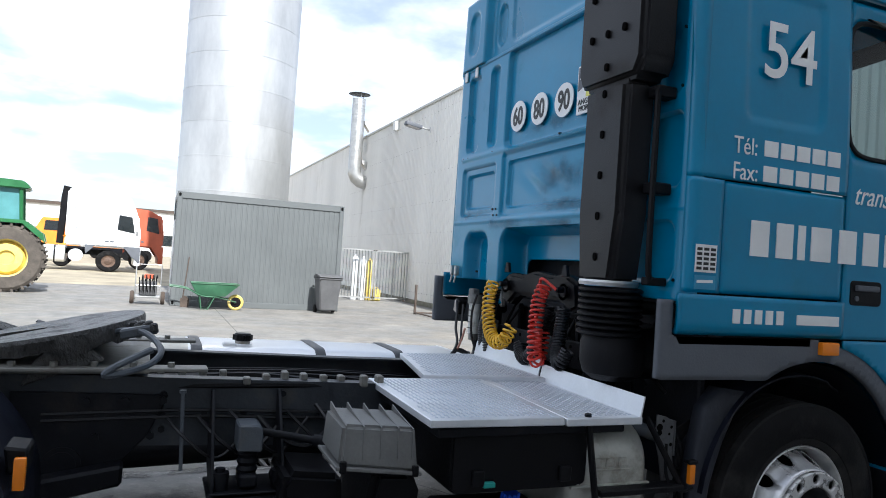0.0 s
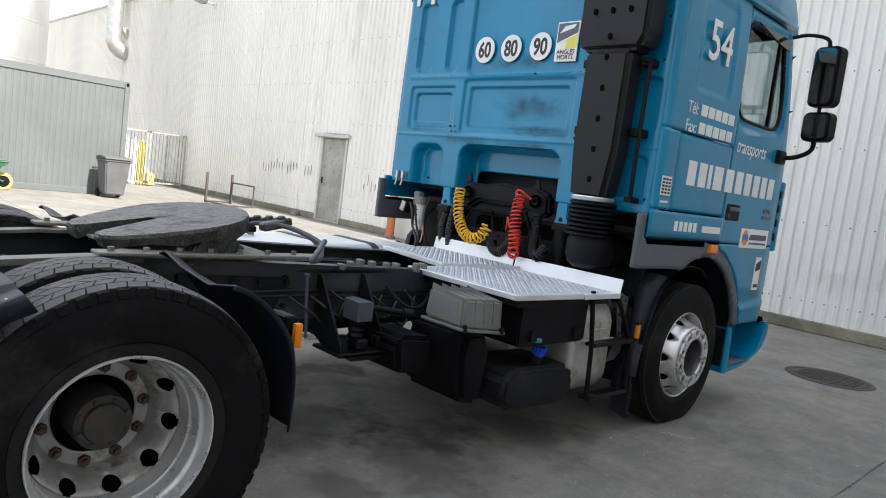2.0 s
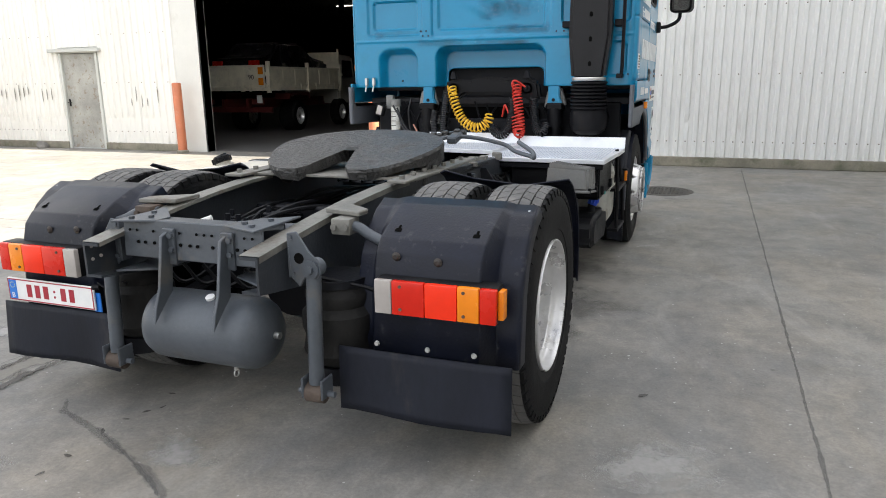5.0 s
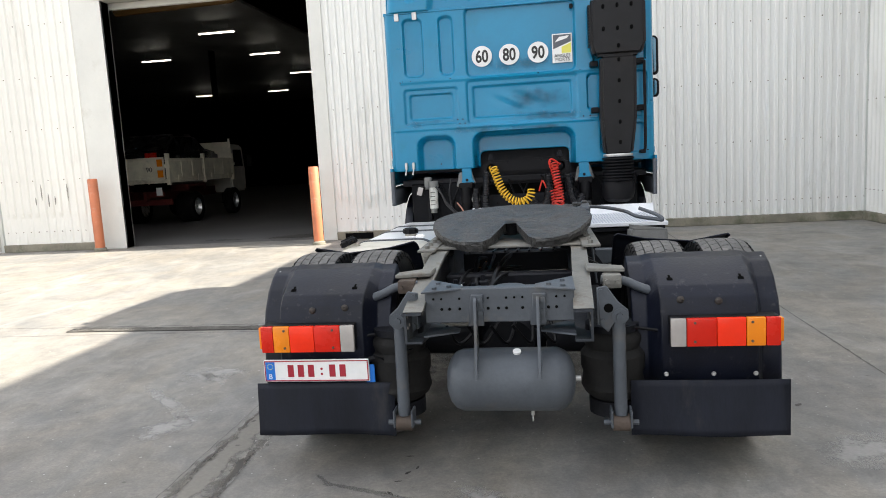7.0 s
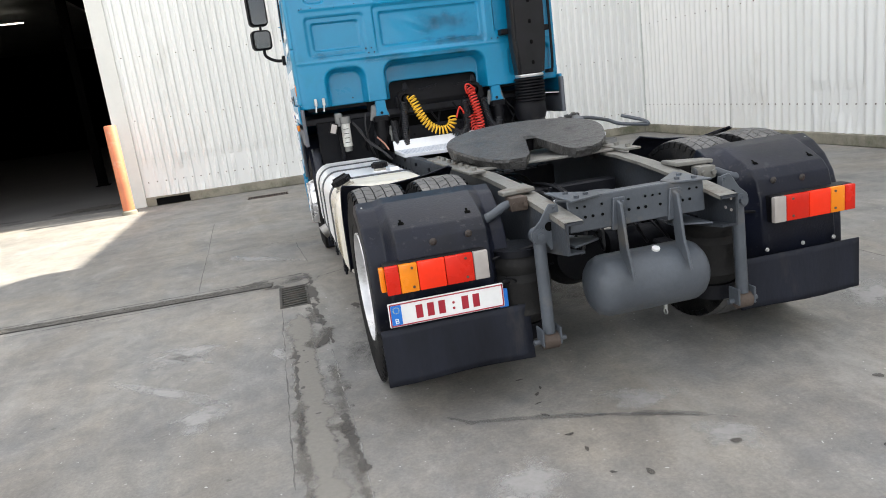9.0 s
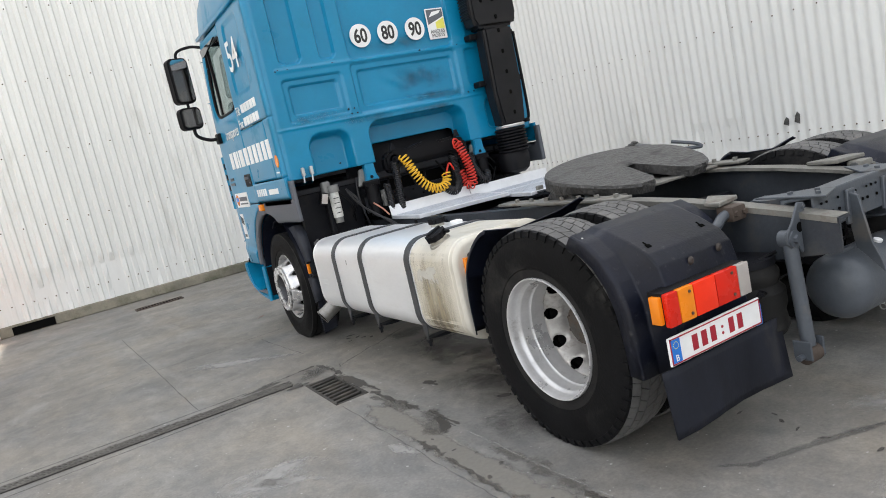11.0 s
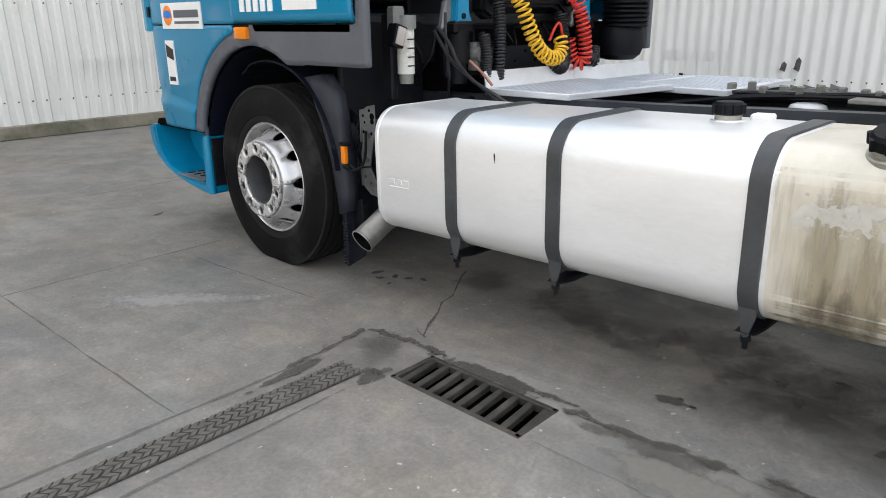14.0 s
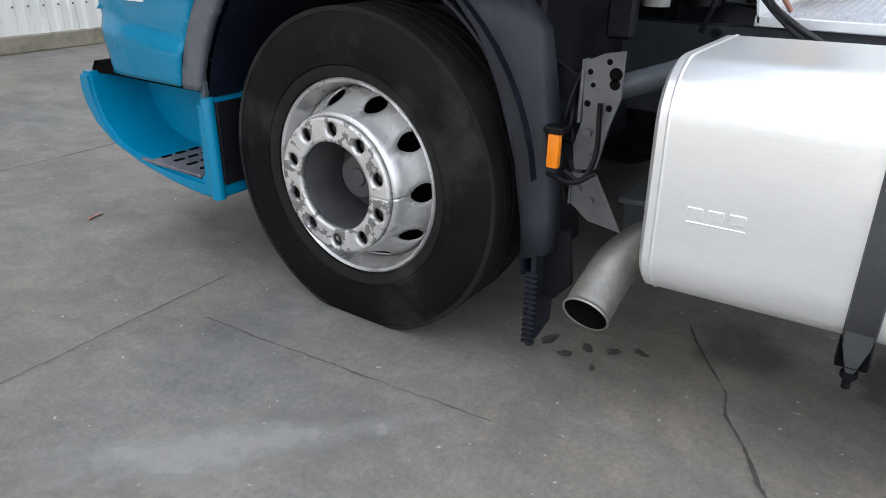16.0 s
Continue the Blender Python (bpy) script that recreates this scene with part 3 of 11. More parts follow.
def lettering(name, text, size, m, material, parent=None, label="", squeeze=1.0, shear=0.0, align="LEFT", bold=0.0):
    """Writing in the built-in font as a thin mesh; it lies in its own x, y plane."""
    cu = bpy.data.curves.new(name, "FONT")
    cu.body, cu.size, cu.extrude, cu.shear, cu.align_x = text, size, 0.0012, shear, align
    cu.resolution_u, cu.offset = 4, bold
    tmp = bpy.data.objects.new(name, cu)
    me = bpy.data.meshes.new_from_object(tmp)
    bpy.data.objects.remove(tmp)
    me.materials.clear()
    me.materials.append(M[material])
    me.transform(m @ Matrix.Diagonal((squeeze, 1, 1, 1)))
    ob = new(name, me)
    if parent is not None:
        ob.parent = parent
    if label:
        ob["label"] = label
    return ob


def coil(bm, path, radius, turns, wire, per=14, seg=6):
    """A coiled hose: a helix round a line."""
    pts = [Vector(p) for p in path]
    ln = [0.0]
    for a, b in zip(pts, pts[1:]):
        ln.append(ln[-1] + (b - a).length)
    n = int(turns * per)
    out, up = [], None
    for i in range(n + 1):
        s = ln[-1] * i / n
        k = max(j for j in range(len(pts) - 1) if ln[j] <= s + 1e-9)
        p = pts[k].lerp(pts[k + 1], (s - ln[k]) / max(1e-9, ln[k + 1] - ln[k]))
        k2 = min(k + 1, len(pts) - 2)
        t = ((pts[k + 1] - pts[k]).normalized().lerp((pts[k2 + 1] - pts[k2]).normalized(), (s - ln[k]) / max(1e-9, ln[k + 1] - ln[k]))).normalized()
        if up is None:
            up = t.orthogonal().normalized()
        up = (up - t * up.dot(t)).normalized()
        a = 2 * math.pi * i / per
        out.append(p + (up * math.cos(a) + t.cross(up) * math.sin(a)) * radius)
    return tube(bm, out, wire, seg)


def bolts(bm, pts, r, h, axis="y", sign=-1):
    """Hexagon bolt heads."""
    d = {"x": Vector((1, 0, 0)), "y": Vector((0, 1, 0)), "z": Vector((0, 0, 1))}[axis] * sign
    for p in pts:
        cyl(bm, Vector(p), Vector(p) + d * h, r, seg=6)
    return bm


# ---------------------------------------------------------------- ground and walls
YW, XE = 9.65, 5.9                  # facade plane, side wall plane
GX0, GX1, GZ = -8.45, -4.17, 5.0     # gate opening
LOW, TALL = 7.15, 9.2               # eaves of the long hall and of the tall hall
STEP_X = -9.36                      # where the tall hall begins

# drain pit: the ground has a real hole under the grate
PX0, PX1, PY0, PY1 = -1.665, -1.435, 1.63, 2.235


def ground():
    xs = [-900, -60, -12, PX0, PX1, 8, 60, 900]
    ys = [-900, -60, -12, PY0, PY1, 12, 60, 900]
    verts = [(x, y, 0) for x in xs for y in ys]
    faces = []
    n = len(ys)
    for i in range(len(xs) - 1):
        for j in range(n - 1):
            if (xs[i], ys[j]) != (PX0, PY0):
                faces.append((i * n + j, (i + 1) * n + j, (i + 1) * n + j + 1, i * n + j + 1))
    return tagged(raw("ground", verts, faces, "ground"), "grey stained concrete yard with worn slab joints", "ground", kind="structure")


GROUND = ground()


def strip(name, pts, width, z, material, rough=0.0, label="", seed=1):
    """A thin flat band along points on the ground, with uneven edges."""
    rnd = random.Random(seed)
    pts = [Vector((*p, 0)) for p in pts]
    verts, faces = [], []
    for i, p in enumerate(pts):
        t = (pts[min(i + 1, len(pts) - 1)] - pts[max(i - 1, 0)]).normalized()
        s = Vector((-t.y, t.x, 0))
        taper = 1.0 if 0 < i < len(pts) - 1 or rough == 0 else 0.2
        for sign in (1, 0, -1):
            w = width / 2 * taper * (1 + rough * (rnd.random() - 0.5) * 2)
            q = p + s * sign * w
            verts.append((q.x, q.y, z))
        if i:
            k = 3 * i - 3
            faces += [(k, k + 1, k + 4, k + 3), (k + 1, k + 2, k + 5, k + 4)]
    ob = raw(name, verts, faces, material, GROUND, 0, label)
    return film_uv(ob, [1.0 if i % 3 == 1 and 2 < i < len(verts) - 3 else 0.0 for i in range(len(verts))])


def film_uv(ob, depth):
    """u = 0 at the rim of a stain, 1 in its middle."""
    uv = ob.data.uv_layers.new(name="film")
    for lp in ob.data.loops:
        uv.data[lp.index].uv = (depth[lp.vertex_index], 0.0)
    return ob


def jagged(a, b, n, amp, seed=3):
    rnd = random.Random(seed)
    a, b = Vector(a), Vector(b)
    d = (b - a)
    s = Vector((-d.y, d.x)).normalized()
    out, off = [], 0.0
    for i in range(n + 1):
        off = 0.6 * off + (rnd.random() - 0.5) * 2 * amp
        out.append(tuple(a + d * i / n + s * (off if 0 < i < n else 0)))
    return out


def blot(cx, cy, rx, ry, rot, z, material, seed, name="stain", n=36, rag=0.35):
    """An irregular flat patch."""
    rnd = random.Random(seed)
    ph = [rnd.random() * 6.28 for _ in range(5)]
    verts = [(cx, cy, z)]
    for i in range(n):
        a = 2 * math.pi * i / n
        r = 1 + rag * sum(math.sin((k + 2) * a + ph[k]) / (k + 1.5) for k in range(5)) * 0.6 + rag * 0.25 * (rnd.random() - 0.5)
        x, y = rx * r * math.cos(a), ry * r * math.sin(a)
        verts.append((cx + x * math.cos(rot) - y * math.sin(rot), cy + x * math.sin(rot) + y * math.cos(rot), z))
    ob = raw(name, verts, [(0, 1 + i, 1 + (i + 1) % n) for i in range(n)], material, GROUND, 0)
    return film_uv(ob, [1.6] + [0.0] * n)


# repaired trench running back from the grate, its edges darkened
strip("concrete_patch", [(-1.54 + 0.004 * k, 1.58 - 0.3 * k) for k in range(27)], 0.24, 0.002, "patch", 0.06, seed=4)
strip("joint", jagged((-1.652, 1.62), (-1.63, -1.0), 40, 0.006, 56), 0.009, 0.005, "joint", 0.5, seed=52)
strip("joint", jagged((-1.63, -1.0), (-1.59, -6.0), 40, 0.006, 57), 0.012, 0.005, "joint", 0.5, seed=53)
strip("joint", jagged((-1.43, 1.62), (-1.365, 0.62), 20, 0.006, 55), 0.008, 0.005, "joint", 0.5, seed=51)
strip("joint", jagged((-1.365, 0.62), (-1.28, -6.0), 60, 0.006, 58), 0.014, 0.005, "pale", 0.5, seed=54)
strip("stain", jagged((-1.600, 0.74), (-1.585, 0.40), 10, 0.010, 20), 0.055, 0.0052, "stain", 0.6, seed=7)
strip("stain", jagged((-1.590, 0.40), (-1.585, -0.10), 14, 0.008, 21), 0.030, 0.0052, "stain", 0.7, seed=8)
strip("stain", jagged((-1.590, -0.10), (-1.55, -6.0), 60, 0.010, 22), 0.075, 0.0048, "damp", 0.6, seed=9)
strip("stain", jagged((-1.59, -0.25), (-1.585, -0.65), 14, 0.008, 23), 0.028, 0.0052, "stain", 0.7, seed=10)
strip("stain", jagged((-1.352, 0.98), (-1.348, 0.64), 12, 0.006, 24), 0.030, 0.0055, "stain", 0.5, seed=71)
strip("stain", jagged((-1.385, 0.30), (-1.32, -6.0), 60, 0.012, 25), 0.10, 0.0048, "damp", 0.6, seed=72)
strip("stain", jagged((-1.38, -0.35), (-1.365, -0.95), 16, 0.012, 26), 0.060, 0.0054, "stain", 0.7, seed=73)
strip("stain", jagged((-1.425, 1.64), (-1.375, 1.0), 16, 0.008, 27), 0.05, 0.0053, "stain", 0.7, seed=74)
blot(-1.415, 0.80, 0.10, 0.20, -0.25, 0.0050, "damp", 74, rag=0.5)
blot(-1.40, 0.74, 0.05, 0.11, -0.3, 0.0054, "stain", 77, rag=0.5)
blot(-1.43, 1.28, 0.055, 0.28, 0.06, 0.0046, "damp", 75, rag=0.4)
blot(-1.40, -0.50, 0.05, 0.09, 0.5, 0.0050, "damp", 76, rag=0.5)
for i, (x, y, r) in enumerate(((-1.52, 0.42, 0.012), (-1.47, 0.30, 0.010), (-1.56, 0.05, 0.016), (-1.45, 0.12, 0.009), (-1.50, -0.30, 0.012), (-1.44, -0.62, 0.014), (-1.53, 0.62, 0.009))):
    blot(x, y, r * 1.4, r, i * 0.8, 0.0055, "stain", 180 + i, n=12)
# tyre scuffs, rain-washed pale areas and the trail of drops behind the truck
strip("scuff", [(-0.98, -0.60), (-0.85, -0.73), (-0.52, -0.84), (-0.23, -0.96), (0.02, -1.08), (0.2, -1.22)], 0.06, 0.0035, "scuff", 0.2, seed=61)
strip("scuff", [(-0.60, -0.80), (-0.30, -0.93), (-0.04, -1.06), (0.1, -1.16)], 0.03, 0.0045, "scuff", 0.2, seed=62)
for i, (x, y, rx, ry) in enumerate(((-0.10, -0.85, 0.20, 0.12), (0.06, -1.29, 0.12, 0.16), (-2.08, -0.05, 0.25, 0.14), (-1.85, 3.56, 0.55, 0.11), (-2.3, 1.0, 0.3, 0.2), (1.7, -0.3, 0.3, 0.2), (-0.8, -1.3, 0.25, 0.15), (-2.3, 0.38, 0.50, 0.07), (-2.22, 0.88, 0.26, 0.05), (-1.68, 0.66, 0.05, 0.16))):
    blot(x, y, rx, ry, -0.8 if i in (3, 7, 8) else 0.2 if i == 9 else i * 0.7, 0.0025, "pale", 120 + i)
for i, (x, y, rx, ry) in enumerate(((1.06, -1.6, 0.20, 0.05), (-0.58, 2.2, 0.14, 0.2), (-0.62, 1.6, 0.1, 0.15), (-1.55, 2.42, 0.14, 0.15))):
    blot(x, y, rx, ry, i * 0.8, 0.003, "stain" if i == 0 else "stainshade", 140 + i)
for i, (x, y) in enumerate(((-0.51, -0.42), (-0.49, -0.61), (-0.53, -0.82), (-0.5, -1.02), (-0.49, -1.16), (-0.48, -1.62), (-0.52, -0.70), (-0.45, -0.55), (-0.47, -1.35))):
    blot(x, y, 0.024, 0.010, i * 1.1, 0.004, "stain", 160 + i, n=14)
# slab joints
for a, b, w in (((-1.74, 2.56), (-9.0, 2.60), 0.012), ((-1.74, 2.28), (-9.0, 2.20), 0.010), ((-2.335, 2.52), (-2.50, 6.4), 0.005), ((-1.39, 3.05), (-1.47, 4.1), 0.004), ((2.3, -7.0), (2.3, 9.5), 0.010),
                ((-1.5, 6.1), (5.8, 6.1), 0.008), ((-1.5, -2.7), (5.8, -2.7), 0.008), ((-12, -2.4), (-1.6, -2.4), 0.008), ((-20, 2.4), (-9, 2.4), 0.012),
                ((-12.0, -8.0), (-12.0, 9.5), 0.012), ((-7.2, 2.6), (-7.2, 9.6), 0.008), ((-5.2, -8), (-5.2, 2.2), 0.008), ((-2.9, 4.22), (-1.2, 4.27), 0.006)):
    strip("joint", jagged(a, b, 40, 0.003, int(abs(a[0] * 100)) + 1), w * 2.2, 0.003, "joint", 0.4)
# cracks and wet dirt round the grate
strip("crack", jagged((-1.44, 2.63), (-1.39, 2.33), 12, 0.008, 31), 0.05, 0.005, "stain", 0.5, seed=31)
strip("crack", jagged((-1.40, 2.36), (-1.40, 2.18), 8, 0.008, 32), 0.045, 0.005, "stain", 0.5, seed=32)
strip("crack", [(-1.37, 2.34), (-1.33, 2.39), (-1.24, 2.45), (-1.12, 2.51), (-1.02, 2.58), (-0.92, 2.60), (-0.80, 2.68), (-0.69, 2.75), (-0.5, 2.84)], 0.010, 0.005, "stain", 0.5, seed=33)
strip("crack", jagged((-1.34, 2.36), (-1.30, 2.46), 6, 0.006, 34), 0.014, 0.005, "stain", 0.5, seed=34)
strip("crack", jagged((-1.44, 2.63), (-1.9, 2.57), 14, 0.006, 35), 0.03, 0.005, "stain", 0.6, seed=35)
strip("crack", jagged((-1.70, 2.30), (-1.62, 2.25), 5, 0.004, 36), 0.05, 0.005, "stain", 0.5, seed=36)
blot(-1.50, 2.47, 0.10, 0.14, 0.3, 0.0042, "stainshade", 41)
blot(-1.72, 2.29, 0.07, 0.06, 0.9, 0.0042, "stain", 42)
blot(-1.88, 2.53, 0.20, 0.035, 0.05, 0.0042, "stain", 43)
blot(-1.41, 1.95, 0.05, 0.34, 0.02, 0.0042, "stain", 44)
blot(-1.12, 1.37, 0.045, 0.065, 0.4, 0.003, "stain", 46, rag=0.6)
# soft dark blots: some damp, most paint the shade under the truck
for x, y, rx, ry, sd in ((-0.72, 1.95, 0.30, 0.22, 47), (-0.80, 1.05, 0.34, 0.30, 48), (-0.62, 2.6, 0.22, 0.2, 49), (-0.55, 0.75, 0.3, 0.4, 50), (0.6, 1.9, 0.35, 0.5, 51), (0.95, 1.05, 0.22, 0.3, 52), (-0.85, 0.95, 0.42, 0.75, 53), (-0.55, 1.75, 0.5, 0.7, 54), (-1.0, 0.25, 0.22, 0.55, 55), (0.80, 1.65, 0.45, 0.75, 56), (0.75, 2.5, 0.45, 0.6, 57), (0.2, 1.2, 0.5, 0.8, 58)):
    blot(x, y, rx, ry, sd * 0.7, 0.0034, "stainshade", sd)
for i, (x, y, r) in enumerate(((-0.95, 3.12, 0.03), (-0.93, 3.0, 0.022), (-0.99, 3.05, 0.02), (-0.90, 2.93, 0.018), (-1.02, 2.95, 0.014), (-0.86, 2.86, 0.02),
                               (-0.98, 0.75, 0.03), (-0.85, 1.05, 0.02), (-0.74, 1.15, 0.03), (-0.61, 0.98, 0.03), (0.05, -1.35, 0.02), (0.5, -1.6, 0.015),
                               (-0.35, -1.4, 0.018), (-0.2, -1.9, 0.02), (0.75, -2.2, 0.015), (1.6, 0.3, 0.02), (1.9, -0.7, 0.015), (0.9, -1.15, 0.02))):
    blot(x, y, r * 1.5, r * 0.9, i * 0.9, 0.0045, "stain", 60 + i, n=18)
raw("paint_scrap", [(-1.23, 5.14, 0.006), (-1.15, 5.16, 0.012), (-1.13, 5.18, 0.006), (-1.21, 5.165, 0.004)], [(0, 1, 2, 3)], "truckred", GROUND, 0)
for k in range(2):
    strip("chalk_mark", [(1.26 + 0.03 * k, 3.38 + 0.05 * k), (1.42 + 0.03 * k, 3.44 + 0.05 * k)], 0.018, 0.003, "white", 0.3, seed=90 + k)


def drain_grate():
    t = thing("drain_grate", "cast iron drain grate with slanted bars in the yard", "drain grate")
    bm = BM()   # pit
    for lo, hi in (((PX0, PY0, -0.35), (PX0 + 0.01, PY1, -0.002)), ((PX1 - 0.01, PY0, -0.35), (PX1, PY1, -0.002)),
                   ((PX0, PY0, -0.35), (PX1, PY0 + 0.01, -0.002)), ((PX0, PY1 - 0.01, -0.35), (PX1, PY1, -0.002)), ((PX0, PY0, -0.36), (PX1, PY1, -0.35))):
        box(bm, lo, hi)
    part("pit", bm, "shadeblack", t)
    bm = BM()
    for lo, hi in (((PX0, PY0, -0.03), (PX0 + 0.022, PY1, 0.004)), ((PX1 - 0.022, PY0, -0.03), (PX1, PY1, 0.004)),
                   ((PX0, PY0, -0.03), (PX1, PY0 + 0.022, 0.004)), ((PX0, PY1 - 0.022, -0.03), (PX1, PY1, 0.004))):
        box(bm, lo, hi, 0.004, 1)
    part("frame", bm, "grate", t)
    n = 9
    for i in range(n):
        y = PY0 + (PY1 - PY0) * (i + 0.5) / n
        bm = BM()
        prism(bm, [(PX0 + 0.02, y - 0.022 - 0.010), (PX1 - 0.02, y - 0.022 + 0.010), (PX1 - 0.02, y + 0.006 + 0.010), (PX0 + 0.02, y + 0.006 - 0.010)], -0.03, -0.002, "z", 0.003, 1)
        part("bar", bm, "grate", t)


drain_grate()


def cable_strip():
    """A strip of old tyre tread set flush into the concrete."""
    t = thing("tread_strip", "strip of old tyre tread set into the concrete joint", "tread strip", (-1.72, 2.39, 0), rz=STRIP_TURN)
    x1, w = -2.8, 0.062
    bm = BM()
    box(bm, (x1, -w, 0.001), (0, w, 0.008), 0.002, 1)
    part("base", bm, "striprubber", t)
    verts, faces = [], []
    rnd = random.Random(8)
    step = 0.030
    for k in range(int(-x1 / step) - 1):
        for row in range(5):
            x, yc = -0.012 - k * step + rnd.uniform(-0.002, 0.002), -w + 0.0125 + row * 0.0248
            s = 0.011 * (1 if row % 2 else -1)
            b = len(verts)
            top = 0.012 + rnd.uniform(-0.002, 0.002)
            for (dx, dy) in ((-0.0105 + s, -0.0108), (0.0105 + s, -0.0108), (0.0105 - s, 0.0108), (-0.0105 - s, 0.0108)):
                for z in (0.006, top):
                    verts.append((x + dx, yc + dy, z))
            faces += [(b + 1, b + 3, b + 5, b + 7), (b, b + 2, b + 3, b + 1), (b + 2, b + 4, b + 5, b + 3), (b + 4, b + 6, b + 7, b + 5), (b + 6, b, b + 1, b + 7)]
    ob = raw("tread_block", verts, faces, "rubberdusty", t, 0)
    ob["kind"] = "stuff"


STRIP_TURN = -1.0
M["rubberdusty"] = mat("dusty_rubber", (0.125, 0.117, 0.105), 0.9, 0, 0.25, 6, 60, 0.3, world_space=True)
cable_strip()


def manhole():
    t = thing("manhole_cover", "round cast iron manhole cover with a checker pattern", "manhole cover", (1.25, 6.72, 0))
    bm = BM()
    lathe(bm, [(0.0, 0.40), (0.006, 0.395), (0.006, 0.345), (0.0, 0.34)], (0, 0, 0), "z", 40)
    part("rim", bm, "grate", t)
    bm = BM()
    lathe(bm, [(0.0, 0.338), (0.005, 0.335), (0.005, 0.001)], (0, 0, 0), "z", 40)
    for i in range(-6, 7):
        for j in range(-6, 7):
            if (i * i + j * j) * 0.05 ** 2 < 0.3 ** 2:
                box(bm, (i * 0.05 - 0.017, j * 0.05 - 0.017, 0.004), (i * 0.05 + 0.017, j * 0.05 + 0.017, 0.010))
    part("cover", bm, "grate", t)


manhole()


def flat_grate(x0, x1, y0, y1):
    t = thing("gully_grate", "small rusty steel gully grate flush with the yard", "drain grate")
    bm = BM()
    box(bm, (x0, y0, 0.0), (x1, y1, 0.004))
    # flat black sheet replaces the shaded pit under the slats
    part("backing", bm, "shadeblack", t)
    bm = BM()
    for lo, hi in (((x0, y0, 0), (x1, y0 + 0.02, 0.01)), ((x0, y1 - 0.02, 0), (x1, y1, 0.01)), ((x0, y0, 0), (x0 + 0.02, y1, 0.01)), ((x1 - 0.02, y0, 0), (x1, y1, 0.01))):
        box(bm, lo, hi)
    part("frame", bm, "iron", t)
    n = int((x1 - x0) / 0.04)
    for i in range(1, n):
        bm = BM()
        x = x0 + (x1 - x0) * i / n
        box(bm, (x - 0.008, y0 + 0.02, 0.002), (x + 0.008, y1 - 0.02, 0.009))
        part("slat", bm, "iron", t)


flat_grate(-2.12, -1.45, 8.45, 8.70)

# ---- corrugated walls: panels of trapezoid ribs
PITCH, RIBS = 0.15, 6
PANEL = PITCH * RIBS


def profile(width, depth=0.032, sine=False):
    """The line of the sheet over its width: (along, out)."""
    out = []
    n = int(round(width / PITCH))
    for k in range(n):
        a = k * PITCH
        if sine:
            out += [(a + PITCH * j / 8, depth / 2 * (1 - math.cos(2 * math.pi * j / 8))) for j in range(8)]
        else:
            out += [(a, 0), (a + 0.058, 0), (a + 0.078, depth), (a + 0.128, depth), (a + 0.149, 0)]
    out.append((width, 0))
    return out


def panel_mesh(name, z0, z1, rows, material, sine=False, width=PANEL, screws=(), dents=0):
    """One sheet, facing -y, its left edge at x = 0, with screw heads."""
    rnd = random.Random(dents + 7)
    pf = profile(width, 0.03 if sine else 0.032, sine)
    zs = [z0 + (z1 - z0) * i / rows for i in range(rows + 1)]
    verts, faces = [], []
    n = len(pf)
    for z in zs:
        for a, o in pf:
            d = 0.0
            if dents and z < 1.0:
                crease = 0.80 + 0.10 * noise.noise(Vector((a * 2.2 + dents * 3.1, 0.4, dents)))
                f = min(1.0, max(0.0, (crease - z) / 0.06)) * (0.45 + 0.55 * min(1.0, max(0.0, z / 0.5)))
                d = 0.045 * noise.noise(Vector((a * 3 + dents, z * 3, dents))) * min(1.0, 1.3 - z) + f * (0.026 + 0.030 * noise.noise(Vector((a * 5 + dents, z * 2, 3.0))))
            verts.append((a, min(-o + d, 0.006) if d else -o, z))
    for i in range(rows):
        for j in range(n - 1):
            faces.append((i * n + j, i * n + j + 1, (i + 1) * n + j + 1, (i + 1) * n + j))
    nsheet = len(faces)
    for z in screws:
        for k in range(0, int(round(width / PITCH)), 1 if z < 1 else 2):
            cx = k * PITCH + (PITCH / 2 if sine else 0.103)
            b = len(verts)
            o = -0.033
            for q in range(6):
                t = math.pi * q / 3
                verts.append((cx + 0.011 * math.cos(t), o, z + 0.011 * math.sin(t)))
            for q in range(6):
                t = math.pi * q / 3
                verts.append((cx + 0.008 * math.cos(t), o - 0.008, z + 0.008 * math.sin(t)))
            faces.append(tuple(range(b + 6, b + 12)))
            faces += [(b + q, b + (q + 1) % 6, b + 6 + (q + 1) % 6, b + 6 + q) for q in range(6)]
    me = bpy.data.meshes.new(name)
    me.from_pydata(verts, [], faces)
    me.materials.append(M[material])
    me.materials.append(M["rust"])
    for p in me.polygons:
        p.material_index = 1 if p.index >= nsheet else 0
    return me


